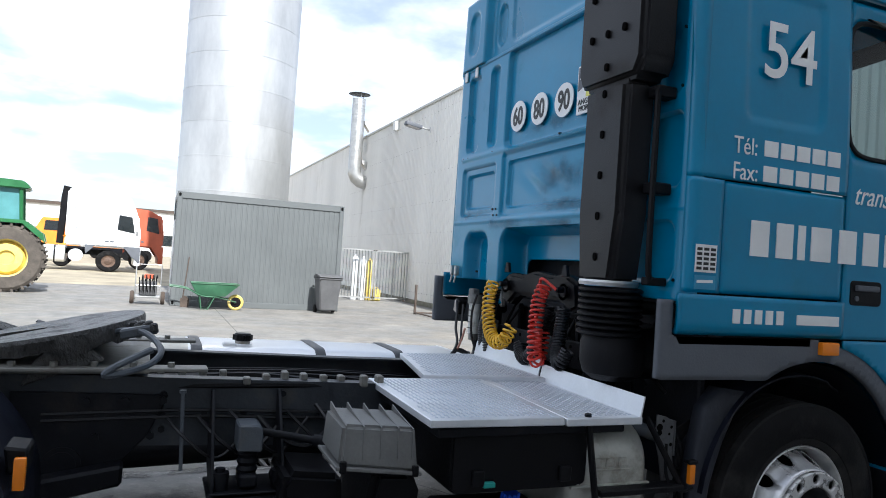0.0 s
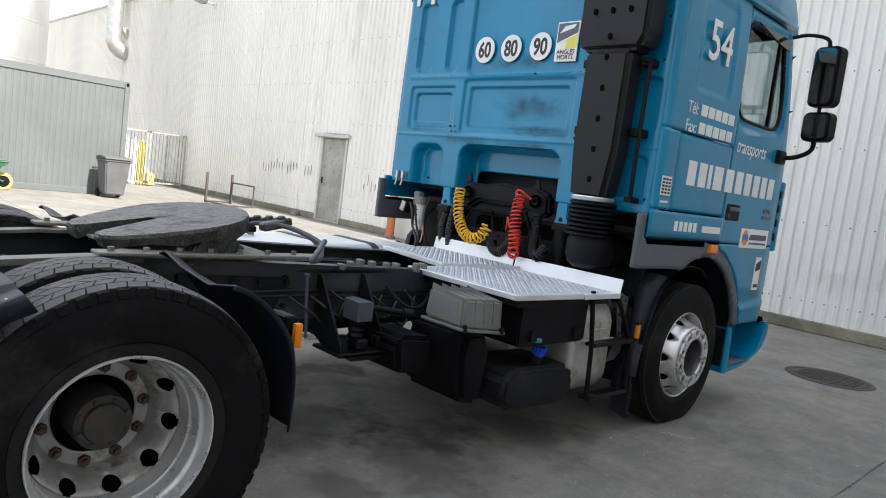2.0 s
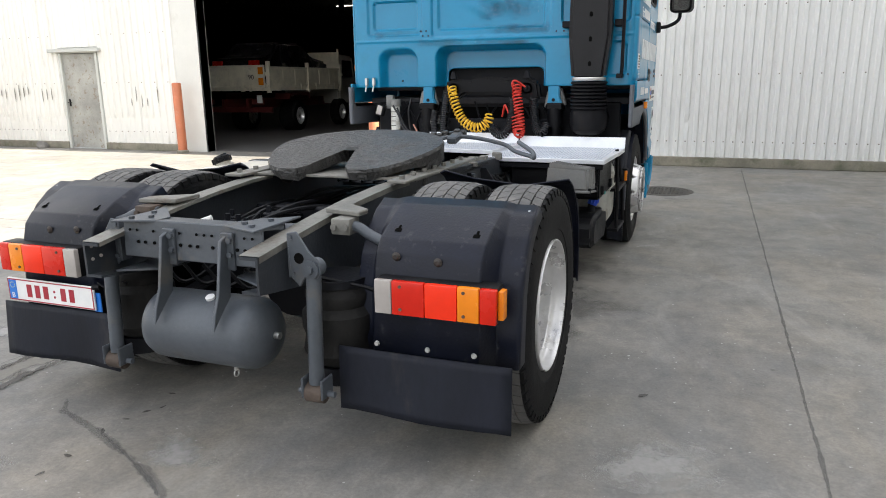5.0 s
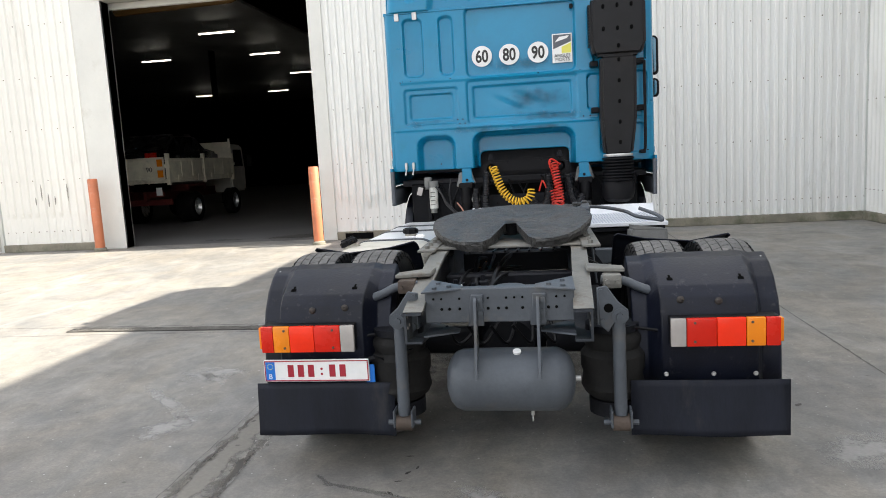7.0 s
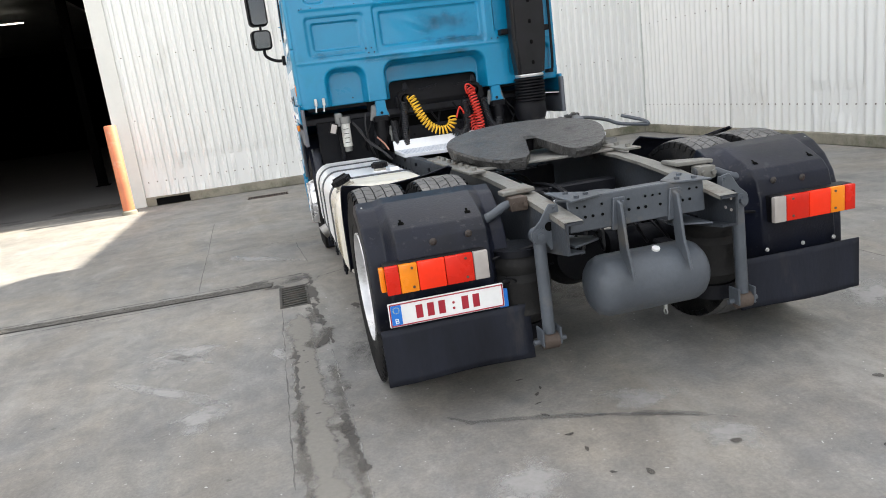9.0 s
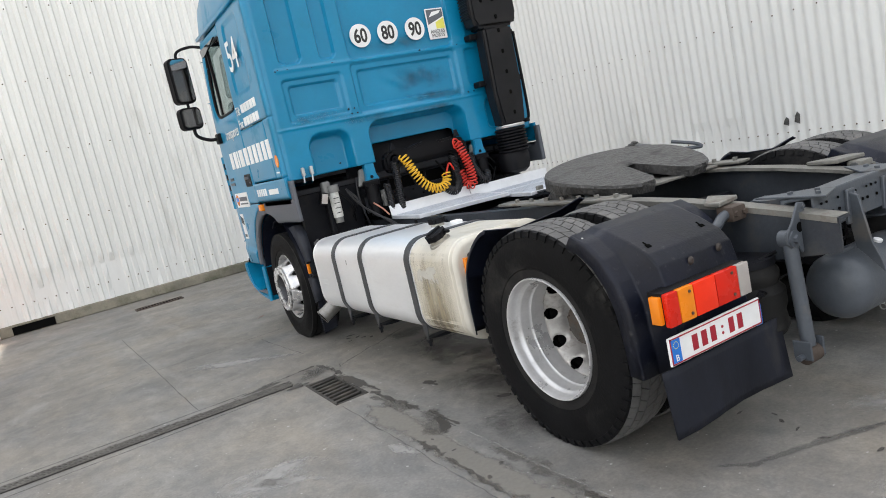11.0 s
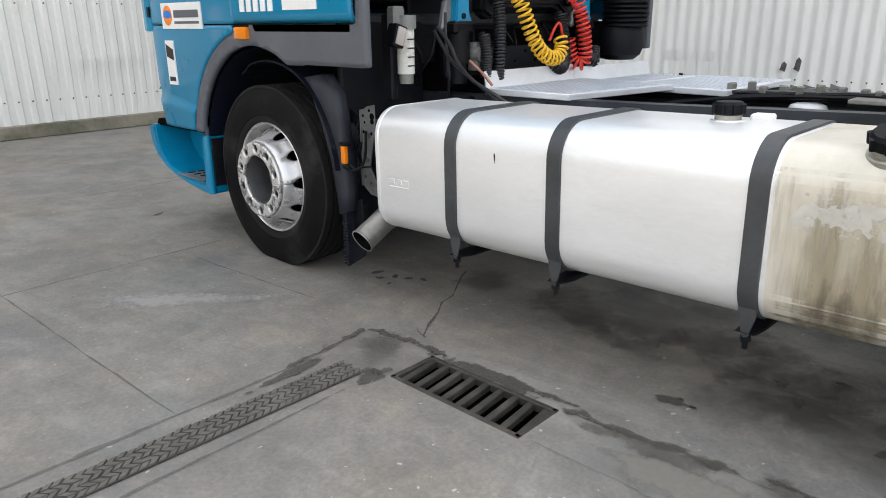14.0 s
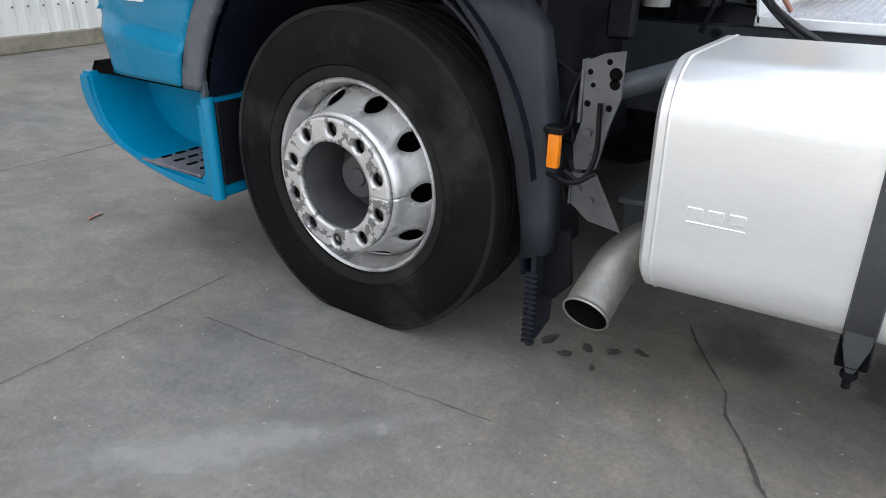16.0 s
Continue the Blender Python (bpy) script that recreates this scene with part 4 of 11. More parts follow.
def clad(parent, x0, x1, y, z0, z1, turn, material, sine, screws, name, dents=()):
    """Lay panels side by side along a wall: turn 0 faces -y, -90 faces -x (running along -y)."""
    n = max(1, int(round((x1 - x0) / PANEL)))
    base = panel_mesh(name, z0, z1, 6 if z1 - z0 > 3 else 2, material, sine, PANEL, screws)
    extra = {k: panel_mesh(name + "_dented", z0, z1, 64, material, sine, PANEL, screws, d) for k, d in dents}
    for i in range(n):
        ob = new("panel", extra.get(i, base))
        ob.parent = parent
        s = (x1 - x0) / n / PANEL
        a = x0 + i * PANEL * s
        off = 0.0018 * (i % 3)
        if turn == 0:
            ob.matrix_basis = Matrix.Translation((a, y - off, 0)) @ Matrix.Diagonal((s, 1, 1, 1))
        else:
            ob.matrix_basis = Matrix.Translation((y - off, -a, 0)) @ pose(0, 0, 0, 0, 0, -90) @ Matrix.Diagonal((s, 1, 1, 1))


def wall_core(name, lo, hi, label, holes=()):
    """A thick wall behind the cladding; holes as (x0, x1, z0, z1) go through it along y."""
    xs = sorted({lo[0], hi[0], *[h[0] for h in holes], *[h[1] for h in holes]})
    bm = BM()
    for a, b in zip(xs, xs[1:]):
        inside = [h for h in holes if h[0] <= a and h[1] >= b]
        z = lo[2]
        for h in inside:
            if h[2] > z:
                box(bm, (a, lo[1], z), (b, hi[1], h[2]))
            z = h[3]
        box(bm, (a, lo[1], z), (b, hi[1], hi[2]))
    ob = to_obj(name, bm, "flash", None, 0)
    return tagged(ob, label, "wall", kind="structure")


DX0, DX1, DZ = -12.46, -11.30, 2.17    # personnel door
ROWS = (0.42, 1.5, 2.55, 3.6, 4.65, 5.7, 6.75, 8.2)
north = wall_core("wall_north", (STEP_X, YW + 0.01, 0), (XE, YW + 0.25, TALL), "white corrugated steel facade of a tall hall", [(GX0, GX1, 0, GZ)])
low = wall_core("wall_northwest", (-48, YW + 0.01, 0), (STEP_X, YW + 0.25, LOW), "off-white corrugated steel wall of a long hall", [(DX0, DX1, 0, DZ)])
east = wall_core("wall_east", (XE + 0.01, -30, 0), (XE + 0.25, YW + 0.25, TALL), "white corrugated steel side wall closing the yard")
PL = 0.16   # top of the plinth
clad(north, GX1 + 0.28, XE, YW, PL, TALL, 0, "cladding", False, ROWS, "panel", ((0, 4), (1, 7), (2, 3), (4, 5), (5, 6)))
clad(north, GX0, GX1, YW, GZ + 0.12, TALL, 0, "cladding", False, (5.7, 6.75, 8.2), "panel")
clad(north, STEP_X, GX0, YW, GZ + 0.12, TALL, 0, "cladding", False, (5.7, 6.75, 8.2), "panel")
clad(low, DX1 + 0.02, -9.1, YW, PL, LOW, 0, "cladgrey", False, ROWS[:7], "panel", ((0, 8), (1, 9)))
clad(low, -30, DX0 - 0.02, YW, PL, LOW, 0, "cladgrey", False, ROWS[:7], "panel", ((17, 11), (18, 12), (16, 13)))
clad(low, -48, -30, YW, PL, LOW, 0, "cladgrey", False, (), "panel")
clad(low, DX0 - 0.02, DX1 + 0.02, YW, DZ + 0.13, LOW, 0, "cladgrey", False, (3.6, 4.65), "panel")
clad(east, -YW, 16, XE, PL, TALL, -90, "cladding", True, (0.55, 2.1, 3.9, 5.7, 7.4), "panel", ((3, 14), (5, 15)))

for nm, lo, hi in (("plinth_north", (GX1 + 0.28, YW - 0.05, 0), (XE - 0.06, YW + 0.02, PL)), ("plinth_west", (-48, YW - 0.05, 0), (DX0, YW + 0.02, PL)),
                   ("plinth_door", (DX1, YW - 0.05, 0), (-9.1, YW + 0.02, PL)), ("plinth_east", (XE - 0.06, -30, 0), (XE + 0.02, YW, PL))):
    bm = BM()
    box(bm, lo, hi, 0.012, 1)
    tagged(to_obj(nm, bm, "plinth"), "mossy concrete plinth under the cladding", "plinth", kind="structure")


for y, z, a, b in ((3.31, 0.73, 0.045, 0.085), (3.47, 0.70, 0.045, 0.06)):      # torn cladding: a flat dark patch paints the hole's shade, with its flap bent out
    raw("torn_hole", [(XE - 0.036, y + a, z - b * 0.6), (XE - 0.036, y - a * 0.7, z - b), (XE - 0.036, y - a, z + b * 0.5), (XE - 0.036, y - a * 0.2, z + b), (XE - 0.036, y + a * 0.5, z + b * 0.4)], [(0, 1, 2, 3, 4)], "tornedge", east, 0)
    raw("torn_flap", [(XE - 0.038, y + a, z - b * 0.6), (XE - 0.038, y + a * 0.5, z + b * 0.4), (XE - 0.075, y + a * 0.1, z + b * 0.5), (XE - 0.085, y + a * 0.3, z - b * 0.4)], [(0, 1, 2, 3)], "cladding", east, 0)


def gate_trim():
    """Flat flashings round the gate and the bent lintel strip."""
    bm = BM()
    box(bm, (-9.1, YW - 0.035, 0), (GX0, YW + 0.012, GZ + 0.12), 0.008, 1)
    box(bm, (GX0 - 0.012, YW - 0.035, 0), (GX0, YW + 0.26, GZ), 0.004, 1)
    tagged(to_obj("trim_gate_west", bm, "gatewhite"), "flat grey-white steel flashing beside the hall gate", "trim", kind="structure")
    bm = BM()
    box(bm, (GX1, YW - 0.035, 0), (GX1 + 0.28, YW + 0.012, GZ + 0.12), 0.008, 1)
    box(bm, (GX1, YW - 0.035, 0), (GX1 + 0.012, YW + 0.26, GZ), 0.004, 1)
    tagged(to_obj("trim_gate_east", bm, "gatewhite"), "flat white steel flashing beside the hall gate", "trim", kind="structure")
    bm = BM()
    box(bm, (GX0 - 0.2, YW - 0.05, GZ), (GX1 + 0.15, YW + 0.03, GZ + 0.10), 0.01, 1)
    pts = [(GX0 - 0.5, YW - 0.06, GZ + 0.06), (GX0 + 1.2, YW - 0.065, GZ + 0.09), (GX0 + 2.6, YW - 0.09, GZ + 0.17), (GX1 - 0.75, YW - 0.13, GZ + 0.20), (GX1 - 0.45, YW - 0.20, GZ + 0.05), (GX1 - 0.22, YW - 0.22, GZ - 0.27)]
    for a, b in zip(pts, pts[1:]):
        a, b = Vector(a), Vector(b)
        vs = [bm.verts.new(p) for p in (a, b, b + Vector((0, -0.03, 0.07)), a + Vector((0, -0.03, 0.07)))]
        vs2 = [bm.verts.new(v.co + Vector((0, 0.012, 0.004))) for v in vs]
        bm.faces.new(vs)
        bm.faces.new(vs2[::-1])
        for i in range(4):
            bm.faces.new((vs[i], vs[(i + 1) % 4], vs2[(i + 1) % 4], vs2[i]))
    tagged(to_obj("trim_lintel", bm, "gatewhite"), "bent and torn lintel flashing hanging over the gate", "trim", kind="structure")
    for nm, lo, hi in (("eaves_tall", (STEP_X - 0.05, YW - 0.09, TALL - 0.02), (XE + 0.3, YW + 0.3, TALL + 0.08)), ("eaves_low", (-48, YW - 0.09, LOW - 0.02), (STEP_X, YW + 0.3, LOW + 0.08)),
                       ("eaves_east", (XE - 0.09, -30, TALL - 0.02), (XE + 0.3, YW, TALL + 0.08)), ("corner_tall", (STEP_X - 0.06, YW - 0.05, LOW - 0.3), (STEP_X + 0.12, YW + 0.02, TALL - 0.02))):
        bm = BM()
        box(bm, lo, hi, 0.015, 1)
        tagged(to_obj(nm, bm, "flash"), "folded steel edge trim of the hall roof", "trim", kind="structure")
    bm = BM()
    box(bm, (XE - 0.05, YW - 0.05, PL), (XE - 0.005, YW - 0.004, TALL), 0.006, 1)
    tagged(to_obj("trim_corner", bm, "flash"), "narrow corner flashing where both halls meet", "trim", kind="structure")



def wall_dents(x0, x1, z, seed):
    """A row of dents on the ribs of the cladding, drawn as dark slivers for their shadows."""
    rnd = random.Random(seed)
    k0, k1 = int((x0 + 60) / 0.15), int((x1 + 60) / 0.15)
    for k in range(k0, k1):
        if rnd.random() < 0.25:
            continue
        x, zz, hh = k * 0.15 - 60 + 0.09, z + rnd.uniform(-0.12, 0.12), rnd.uniform(0.08, 0.2)
        bm = BM()
        prism(bm, [(x - 0.006, zz - hh), (x + 0.012, zz - hh * 0.6), (x + 0.016, zz + hh * 0.4), (x, zz + hh), (x - 0.010, zz + hh * 0.2)], YW - 0.0385, YW - 0.03, "y")
        part("dent", bm, "dent", low)


# darker sheet colour that paints the shadow in each dent
M["dent"] = mat("dent_shade_sheet", (0.30, 0.29, 0.26), 0.7, 0, 0.3, 9, 60, 0.2)
wall_dents(-15.6, -12.7, 1.25, 3)
wall_dents(-10.7, -9.5, 1.15, 4)
gate_trim()
# thin black box paints the shaded hole at the wall foot
bm = BM()
box(bm, (-3.72, YW - 0.056, 0.01), (-3.15, YW - 0.048, 0.13), 0.002, 1)
tagged(to_obj("wall_gap", bm, "shadeblack"), "near-black block painting the shaded gap at the foot of the cladding", "gap", kind="structure")
blot(-5.0, 10.6, 0.9, 0.35, 0.1, 0.0095, "stain", 171)
blot(-6.6, 10.4, 0.6, 0.2, 0.0, 0.0095, "stainshade", 172)


def hall_interior():
    x0, x1, y1, h = -30.0, XE, 52.0, 7.0
    # walls and ceiling carry the hall's darkness in their colour
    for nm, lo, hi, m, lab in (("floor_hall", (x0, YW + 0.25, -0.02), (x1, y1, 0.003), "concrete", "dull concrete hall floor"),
                               ("wall_hall_west", (x0 - 0.2, YW + 0.25, 0), (x0, y1, h), "hallshade", "hall side wall, coloured near black for the unlit hall"),
                               ("wall_hall_east", (x1, YW + 0.25, 0), (x1 + 0.2, y1, h), "hallshade", "hall side wall, coloured near black for the unlit hall"),
                               ("wall_hall_north", (x0, y1, 0), (x1, y1 + 0.2, h), "hallshade", "far wall of the hall, its shade put into the colour"),
                               ("ceiling", (x0, YW + 0.25, h), (x1, y1, h + 0.15), "hallshade", "steel sheet roof of the hall, coloured near black for shade")):
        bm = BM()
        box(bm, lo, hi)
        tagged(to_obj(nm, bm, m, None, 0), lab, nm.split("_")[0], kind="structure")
    for x, y in ((-11.5, 21.3), (-11.8, 26.6), (-16.8, 26.3), (-17.0, 41.5), (-22.1, 41.5), (-7.5, 33.0), (-5.0, 21.3), (-12.5, 33.5)):
        t = thing("strip_light", "lit fluorescent strip light under the dark hall roof", "ceiling light", (x, y, 6.5), "strip lights in the hall")
        bm = BM()
        box(bm, (-0.72, -0.08, 0.05), (0.72, 0.08, 0.13), 0.01, 1)
        part("housing", bm, "steel", t)
        bm = BM()
        for dy in (-0.035, 0.035):
            cyl(bm, (-0.68, dy, 0.02), (0.68, dy, 0.02), 0.02, seg=10)
        part("tube", bm, "tube_light", t)
        bm = BM()
        for dx in (-0.5, 0.5):
            cyl(bm, (dx, 0, 0.12), (dx, 0, 0.5), 0.008, seg=6)
        parts("hanger", bm, "steel", t)
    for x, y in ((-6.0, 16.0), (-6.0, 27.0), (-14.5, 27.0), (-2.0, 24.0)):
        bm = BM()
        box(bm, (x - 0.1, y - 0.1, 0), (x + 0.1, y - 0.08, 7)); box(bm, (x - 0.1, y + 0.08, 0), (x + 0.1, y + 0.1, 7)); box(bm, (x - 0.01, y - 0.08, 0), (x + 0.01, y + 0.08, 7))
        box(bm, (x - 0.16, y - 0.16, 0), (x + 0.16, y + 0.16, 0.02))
        tagged(to_obj("steel_column", bm, "hallshade", None, 0), "steel column inside the hall, coloured near black for shade", "column", kind="structure")
    t = thing("air_duct", "dim yellow round air duct under the hall roof", "duct")
    bm = BM()
    tube(bm, [(-9.6, 12.0, 5.35), (-6.75, 12.0, 5.42), (-6.45, 12.05, 5.55), (-6.35, 12.3, 6.0), (-6.35, 12.5, 7.0)], 0.13, 12)
    part("pipe", bm, "ductyellow", t)
    bm = BM()
    for x in (-9.0, -8.0, -7.0):
        cyl(bm, (x, 12.0, 5.4), (x, 12.0, 7.0), 0.012, seg=6)
    parts("hanger", bm, "steel", t)


# near black without sheen: the unlit hall's shade as a colour
M["hallshade"] = mat("shaded_hall_sheet", (0.0032, 0.0031, 0.003), 0.9, 0, 0.2, 0.8, 20, 0.05, world_space=True, spec=0.0)
hall_interior()


bm = BM()
box(bm, (GX0 - 0.3, YW + 0.36, GZ - 0.10), (GX1 + 0.3, YW + 0.46, GZ + 0.03), 0.01, 1)
tagged(to_obj("beam_gate", bm, "gatewhite"), "pale steel beam inside the gate head", "beam", kind="structure")


def roof(nm, lo, hi, lab):
    bm = BM()
    box(bm, lo, hi)
    tagged(to_obj(nm, bm, "flash", None, 0), lab, "roof", kind="structure")


roof("roof_east", (XE + 0.25, -30, TALL - 0.25), (XE + 18, YW + 0.25, TALL - 0.05), "flat sheet roof of the side hall")
roof("roof_plant", (XE + 0.03, 2.95, TALL - 0.05), (XE + 2.0, 4.95, TALL + 0.86), "raised housing on the side hall roof")
roof("roof_tall", (STEP_X, YW + 0.25, TALL - 0.25), (XE + 0.25, 52, TALL - 0.05), "flat sheet roof of the tall hall")
roof("roof_low", (-48, YW + 0.25, LOW - 0.25), (STEP_X, 52, LOW - 0.05), "flat sheet roof of the long hall")


def personnel_door():
    t = thing("door_personnel", "grey scuffed steel personnel door, shut", "door", (DX0, YW, 0))
    t["kind"] = "structure"
    w = DX1 - DX0
    bm = BM()
    box(bm, (0, -0.03, 0), (0.07, 0.16, DZ), 0.006, 1)
    part("frame_post", bm, "flash", t)
    bm = BM()
    box(bm, (w - 0.07, -0.03, 0), (w, 0.16, DZ), 0.006, 1)
    part("frame_post", bm, "flash", t)
    bm = BM()
    box(bm, (-0.22, -0.13, DZ + 0.02), (w + 0.16, 0.02, DZ + 0.10), 0.008, 1)
    part("rain_hood", bm, "flash", t)
    bm = BM()
    box(bm, (0.075, 0.02, 0.02), (w - 0.075, 0.07, DZ - 0.01), 0.008, 1)
    leaf = part("leaf", bm, "doorgrey", t)
    bm = BM()
    box(bm, (0.13, 0.0, 0.98), (0.17, 0.02, 1.14), 0.004, 1)
    tube(bm, [(0.15, 0.01, 1.06), (0.15, -0.05, 1.06), (0.27, -0.055, 1.06)], 0.011, 8)
    part("handle", bm, "black", leaf)
    bm = BM()
    box(bm, (0.02, -0.02, 0), (w - 0.02, 0.15, 0.025), 0.004, 1)
    part("threshold", bm, "steel", t)


personnel_door()


def bollard(x, y, lean):
    t = thing("bollard", "faded orange steel bollard beside the gate", "bollard", (x, y, 0), "bollards at the gate")
    t.matrix_world = pose(x, y, 0, lean, lean * 0.4, 0)
    bm = BM()
    lathe(bm, [(0.0, 0.095), (1.46, 0.095), (1.475, 0.085), (1.48, 0.07), (1.44, 0.068), (1.44, 0.001)], (0, 0, 0), "z", 28)
    part("pipe", bm, "orange", t)
    bm = BM()
    lathe(bm, [(0.0, 0.125), (0.05, 0.122), (0.07, 0.10)], (0, 0, 0), "z", 28)
    part("collar", bm, "plinth", t)


bollard(-8.86, 9.33, 0.6)
bollard(-4.07, 8.98, -0.8)


def gate_sign():
    t = thing("gate_sign", "white square sign with a red digit over the gate", "sign", (-6.13, YW - 0.04, 5.1))
    bm = BM()
    box(bm, (-0.30, -0.02, 0.05), (0.28, 0.0, 0.66), 0.004, 1)
    part("board", bm, "white", t)
    lettering("digit", "4", 0.52, Matrix.Translation((-0.16, -0.022, 0.17)) @ pose(0, 0, 0, 90), "red", t, "red digit four")


gate_sign()


# ---------------------------------------------------------------- yard things
def container():
    x1, y0, y1, h = -15.33, 1.35, 5.66, 2.90
    x0 = x1 - 2.44
    t = thing("site_container", "grey steel site container with ribbed sides", "container")
    bm = BM()
    for (x, y) in ((x1, y0), (x1, y1), (x0, y0), (x0, y1)):
        sx, sy = (-1 if x == x1 else 1), (1 if y == y0 else -1)
        box(bm, (min(x, x + sx * 0.16), min(y, y + sy * 0.12), 0), (max(x, x + sx * 0.16), max(y, y + sy * 0.12), h), 0.01, 1)
    parts("corner_post", bm, "container", t)
    for z0, z1 in ((0.0, 0.15), (h - 0.17, h)):
        bm = BM()
        box(bm, (x1 - 0.1, y0 + 0.12, z0), (x1 - 0.005, y1 - 0.12, z1), 0.008, 1)
        box(bm, (x0 + 0.005, y0 + 0.12, z0), (x0 + 0.1, y1 - 0.12, z1), 0.008, 1)
        box(bm, (x0 + 0.16, y0 + 0.005, z0), (x1 - 0.16, y0 + 0.1, z1), 0.008, 1)
        box(bm, (x0 + 0.16, y1 - 0.1, z0), (x1 - 0.16, y1 - 0.005, z1), 0.008, 1)
        part("frame_beam", bm, "container", t)
    def side(nm, n, f):
        vs, fs = [], []
        prof = []
        for k in range(n):
            prof += [(k / n, 0.0), ((k + 0.62) / n, 0.0), ((k + 0.70) / n, 1.0), ((k + 0.92) / n, 1.0)]
        prof.append((1.0, 0.0))
        for z in (0.15, h - 0.17):
            vs += [f(a, d, z) for a, d in prof]
        m = len(prof)
        fs = [(i, i + 1, m + i + 1, m + i) for i in range(m - 1)]
        raw(nm, vs, fs, "container", t, 0)
    side("side_panel", 30, lambda a, d, z: (x1 - 0.03 - 0.009 * d, y0 + 0.12 + a * (y1 - y0 - 0.24), z))
    side("side_panel", 30, lambda a, d, z: (x0 + 0.03 + 0.02 * d, y0 + 0.12 + a * (y1 - y0 - 0.24), z))
    side("end_panel", 14, lambda a, d, z: (x0 + 0.16 + a * (x1 - x0 - 0.32), y0 + 0.03 + 0.02 * d, z))
    side("end_panel", 14, lambda a, d, z: (x0 + 0.16 + a * (x1 - x0 - 0.32), y1 - 0.03 - 0.02 * d, z))
    bm = BM()
    box(bm, (x0 + 0.05, y0 + 0.05, h - 0.06), (x1 - 0.05, y1 - 0.05, h - 0.01))
    part("roof", bm, "container", t)
    bm = BM()
    for y in (y0 + 0.06, y1 - 0.06):
        for z in (0.08, h - 0.08):
            prism(bm, rounded(0.06, 0.09, 0.028, 4, y, z), x1 - 0.002, x1 + 0.003, "x")
    parts("corner_hole", bm, "shadeblack", t)
    bm = BM()
    box(bm, (x0 + 0.7, y0 - 0.01, 0.2), (x0 + 1.6, y0 + 0.04, 2.2), 0.01, 1)
    part("door", bm, "white", t, "pale door in the end wall")


container()


def silo():
    t = thing("silo", "tall riveted silver steel silo behind the container", "silo", (-20.9, 3.22, 0))
    r, z = 1.81, 0.0
    rings = 20
    for k in range(rings):
        bm = BM()
        lathe(bm, [(k * 1.1, r + 0.006), (k * 1.1 + 0.03, r + 0.006), (k * 1.1 + 0.035, r), ((k + 1) * 1.1, r)], (0, 0, 0), "z", 96)
        part("ring", bm, "silo", t)
    bm = BM()
    lathe(bm, [(22.0, r + 0.05), (22.1, r + 0.05), (23.2, 0.4), (23.4, 0.4), (23.5, 0.01)], (0, 0, 0), "z", 64)
    part("roof", bm, "silo", t)


silo()


def vent_pipe():
    x, y = -27.6, YW - 0.55
    t = thing("vent_pipe", "galvanised spiral vent pipe with a rain cap on the wall", "vent pipe")
    bm = BM()
    prof = []
    for k in range(22):
        z = 5.55 + k * 0.148
        prof += [(z, 0.30), (z + 0.125, 0.30), (z + 0.13, 0.307), (z + 0.143, 0.307)]
    lathe(bm, prof, (x, y, 0), "z", 28)
    part("pipe", bm, "steel", t)
    bm = BM()
    tube(bm, [(x, y, 5.56), (x, y, 5.4), (x, y + 0.1, 5.2), (x, y + 0.3, 5.05), (x, YW, 5.0)], 0.31, 20)
    part("elbow", bm, "steel", t)
    bm = BM()
    cyl(bm, (x, y, 9.03), (x, y, 9.12), 0.5, 0.06, 28)
    part("rain_cap", bm, "black", t, "dark conical rain cap")
    bm = BM()
    for k in range(3):
        a = k * 2.09
        cyl(bm, (x + 0.27 * math.cos(a), y + 0.27 * math.sin(a), 8.75), (x + 0.27 * math.cos(a), y + 0.27 * math.sin(a), 9.06), 0.015, seg=6)
    parts("cap_strut", bm, "steel", t)
    for z in (5.9, 7.7):
        bm = BM()
        prism(bm, [(y + 0.28, z), (YW, z - 0.35), (YW, z + 0.05), (y + 0.28, z + 0.12)], x - 0.18, x + 0.18, "x")
        part("wall_bracket", bm, "steel", t)


vent_pipe()


def wall_lamp():
    x, z = -19.6, 6.22
    t = thing("wall_floodlight", "grey floodlight on an arm, unlit, high on the wall", "floodlight")
    bm = BM()
    tube(bm, [(x, YW, z), (x, YW - 0.18, z + 0.02), (x, YW - 0.35, z + 0.06)], 0.03, 8)
    box(bm, (x - 0.07, YW - 0.03, z - 0.1), (x + 0.07, YW + 0.0, z + 0.1), 0.005, 1)
    part("arm", bm, "steel", t)
    bm = BM()
    box(bm, (x - 0.16, YW - 0.95, z + 0.02), (x + 0.16, YW - 0.35, z + 0.16), 0.03, 2, Matrix.Rotation(radians(-10), 3, "X"))
    part("head", bm, "greytrim", t)
    bm = BM()
    box(bm, (x - 0.13, YW - 0.9, z + 0.0), (x + 0.13, YW - 0.45, z + 0.03), 0.005, 1, Matrix.Rotation(radians(-10), 3, "X"))
    part("lens", bm, "whitelens", t)
    b = thing("alarm_box", "small white box on the hall wall", "wall box")
    bm = BM()
    box(bm, (-23.35, YW - 0.2, 6.75), (-23.05, YW - 0.02, 7.1), 0.02, 2)
    part("case", bm, "white", b)


wall_lamp()


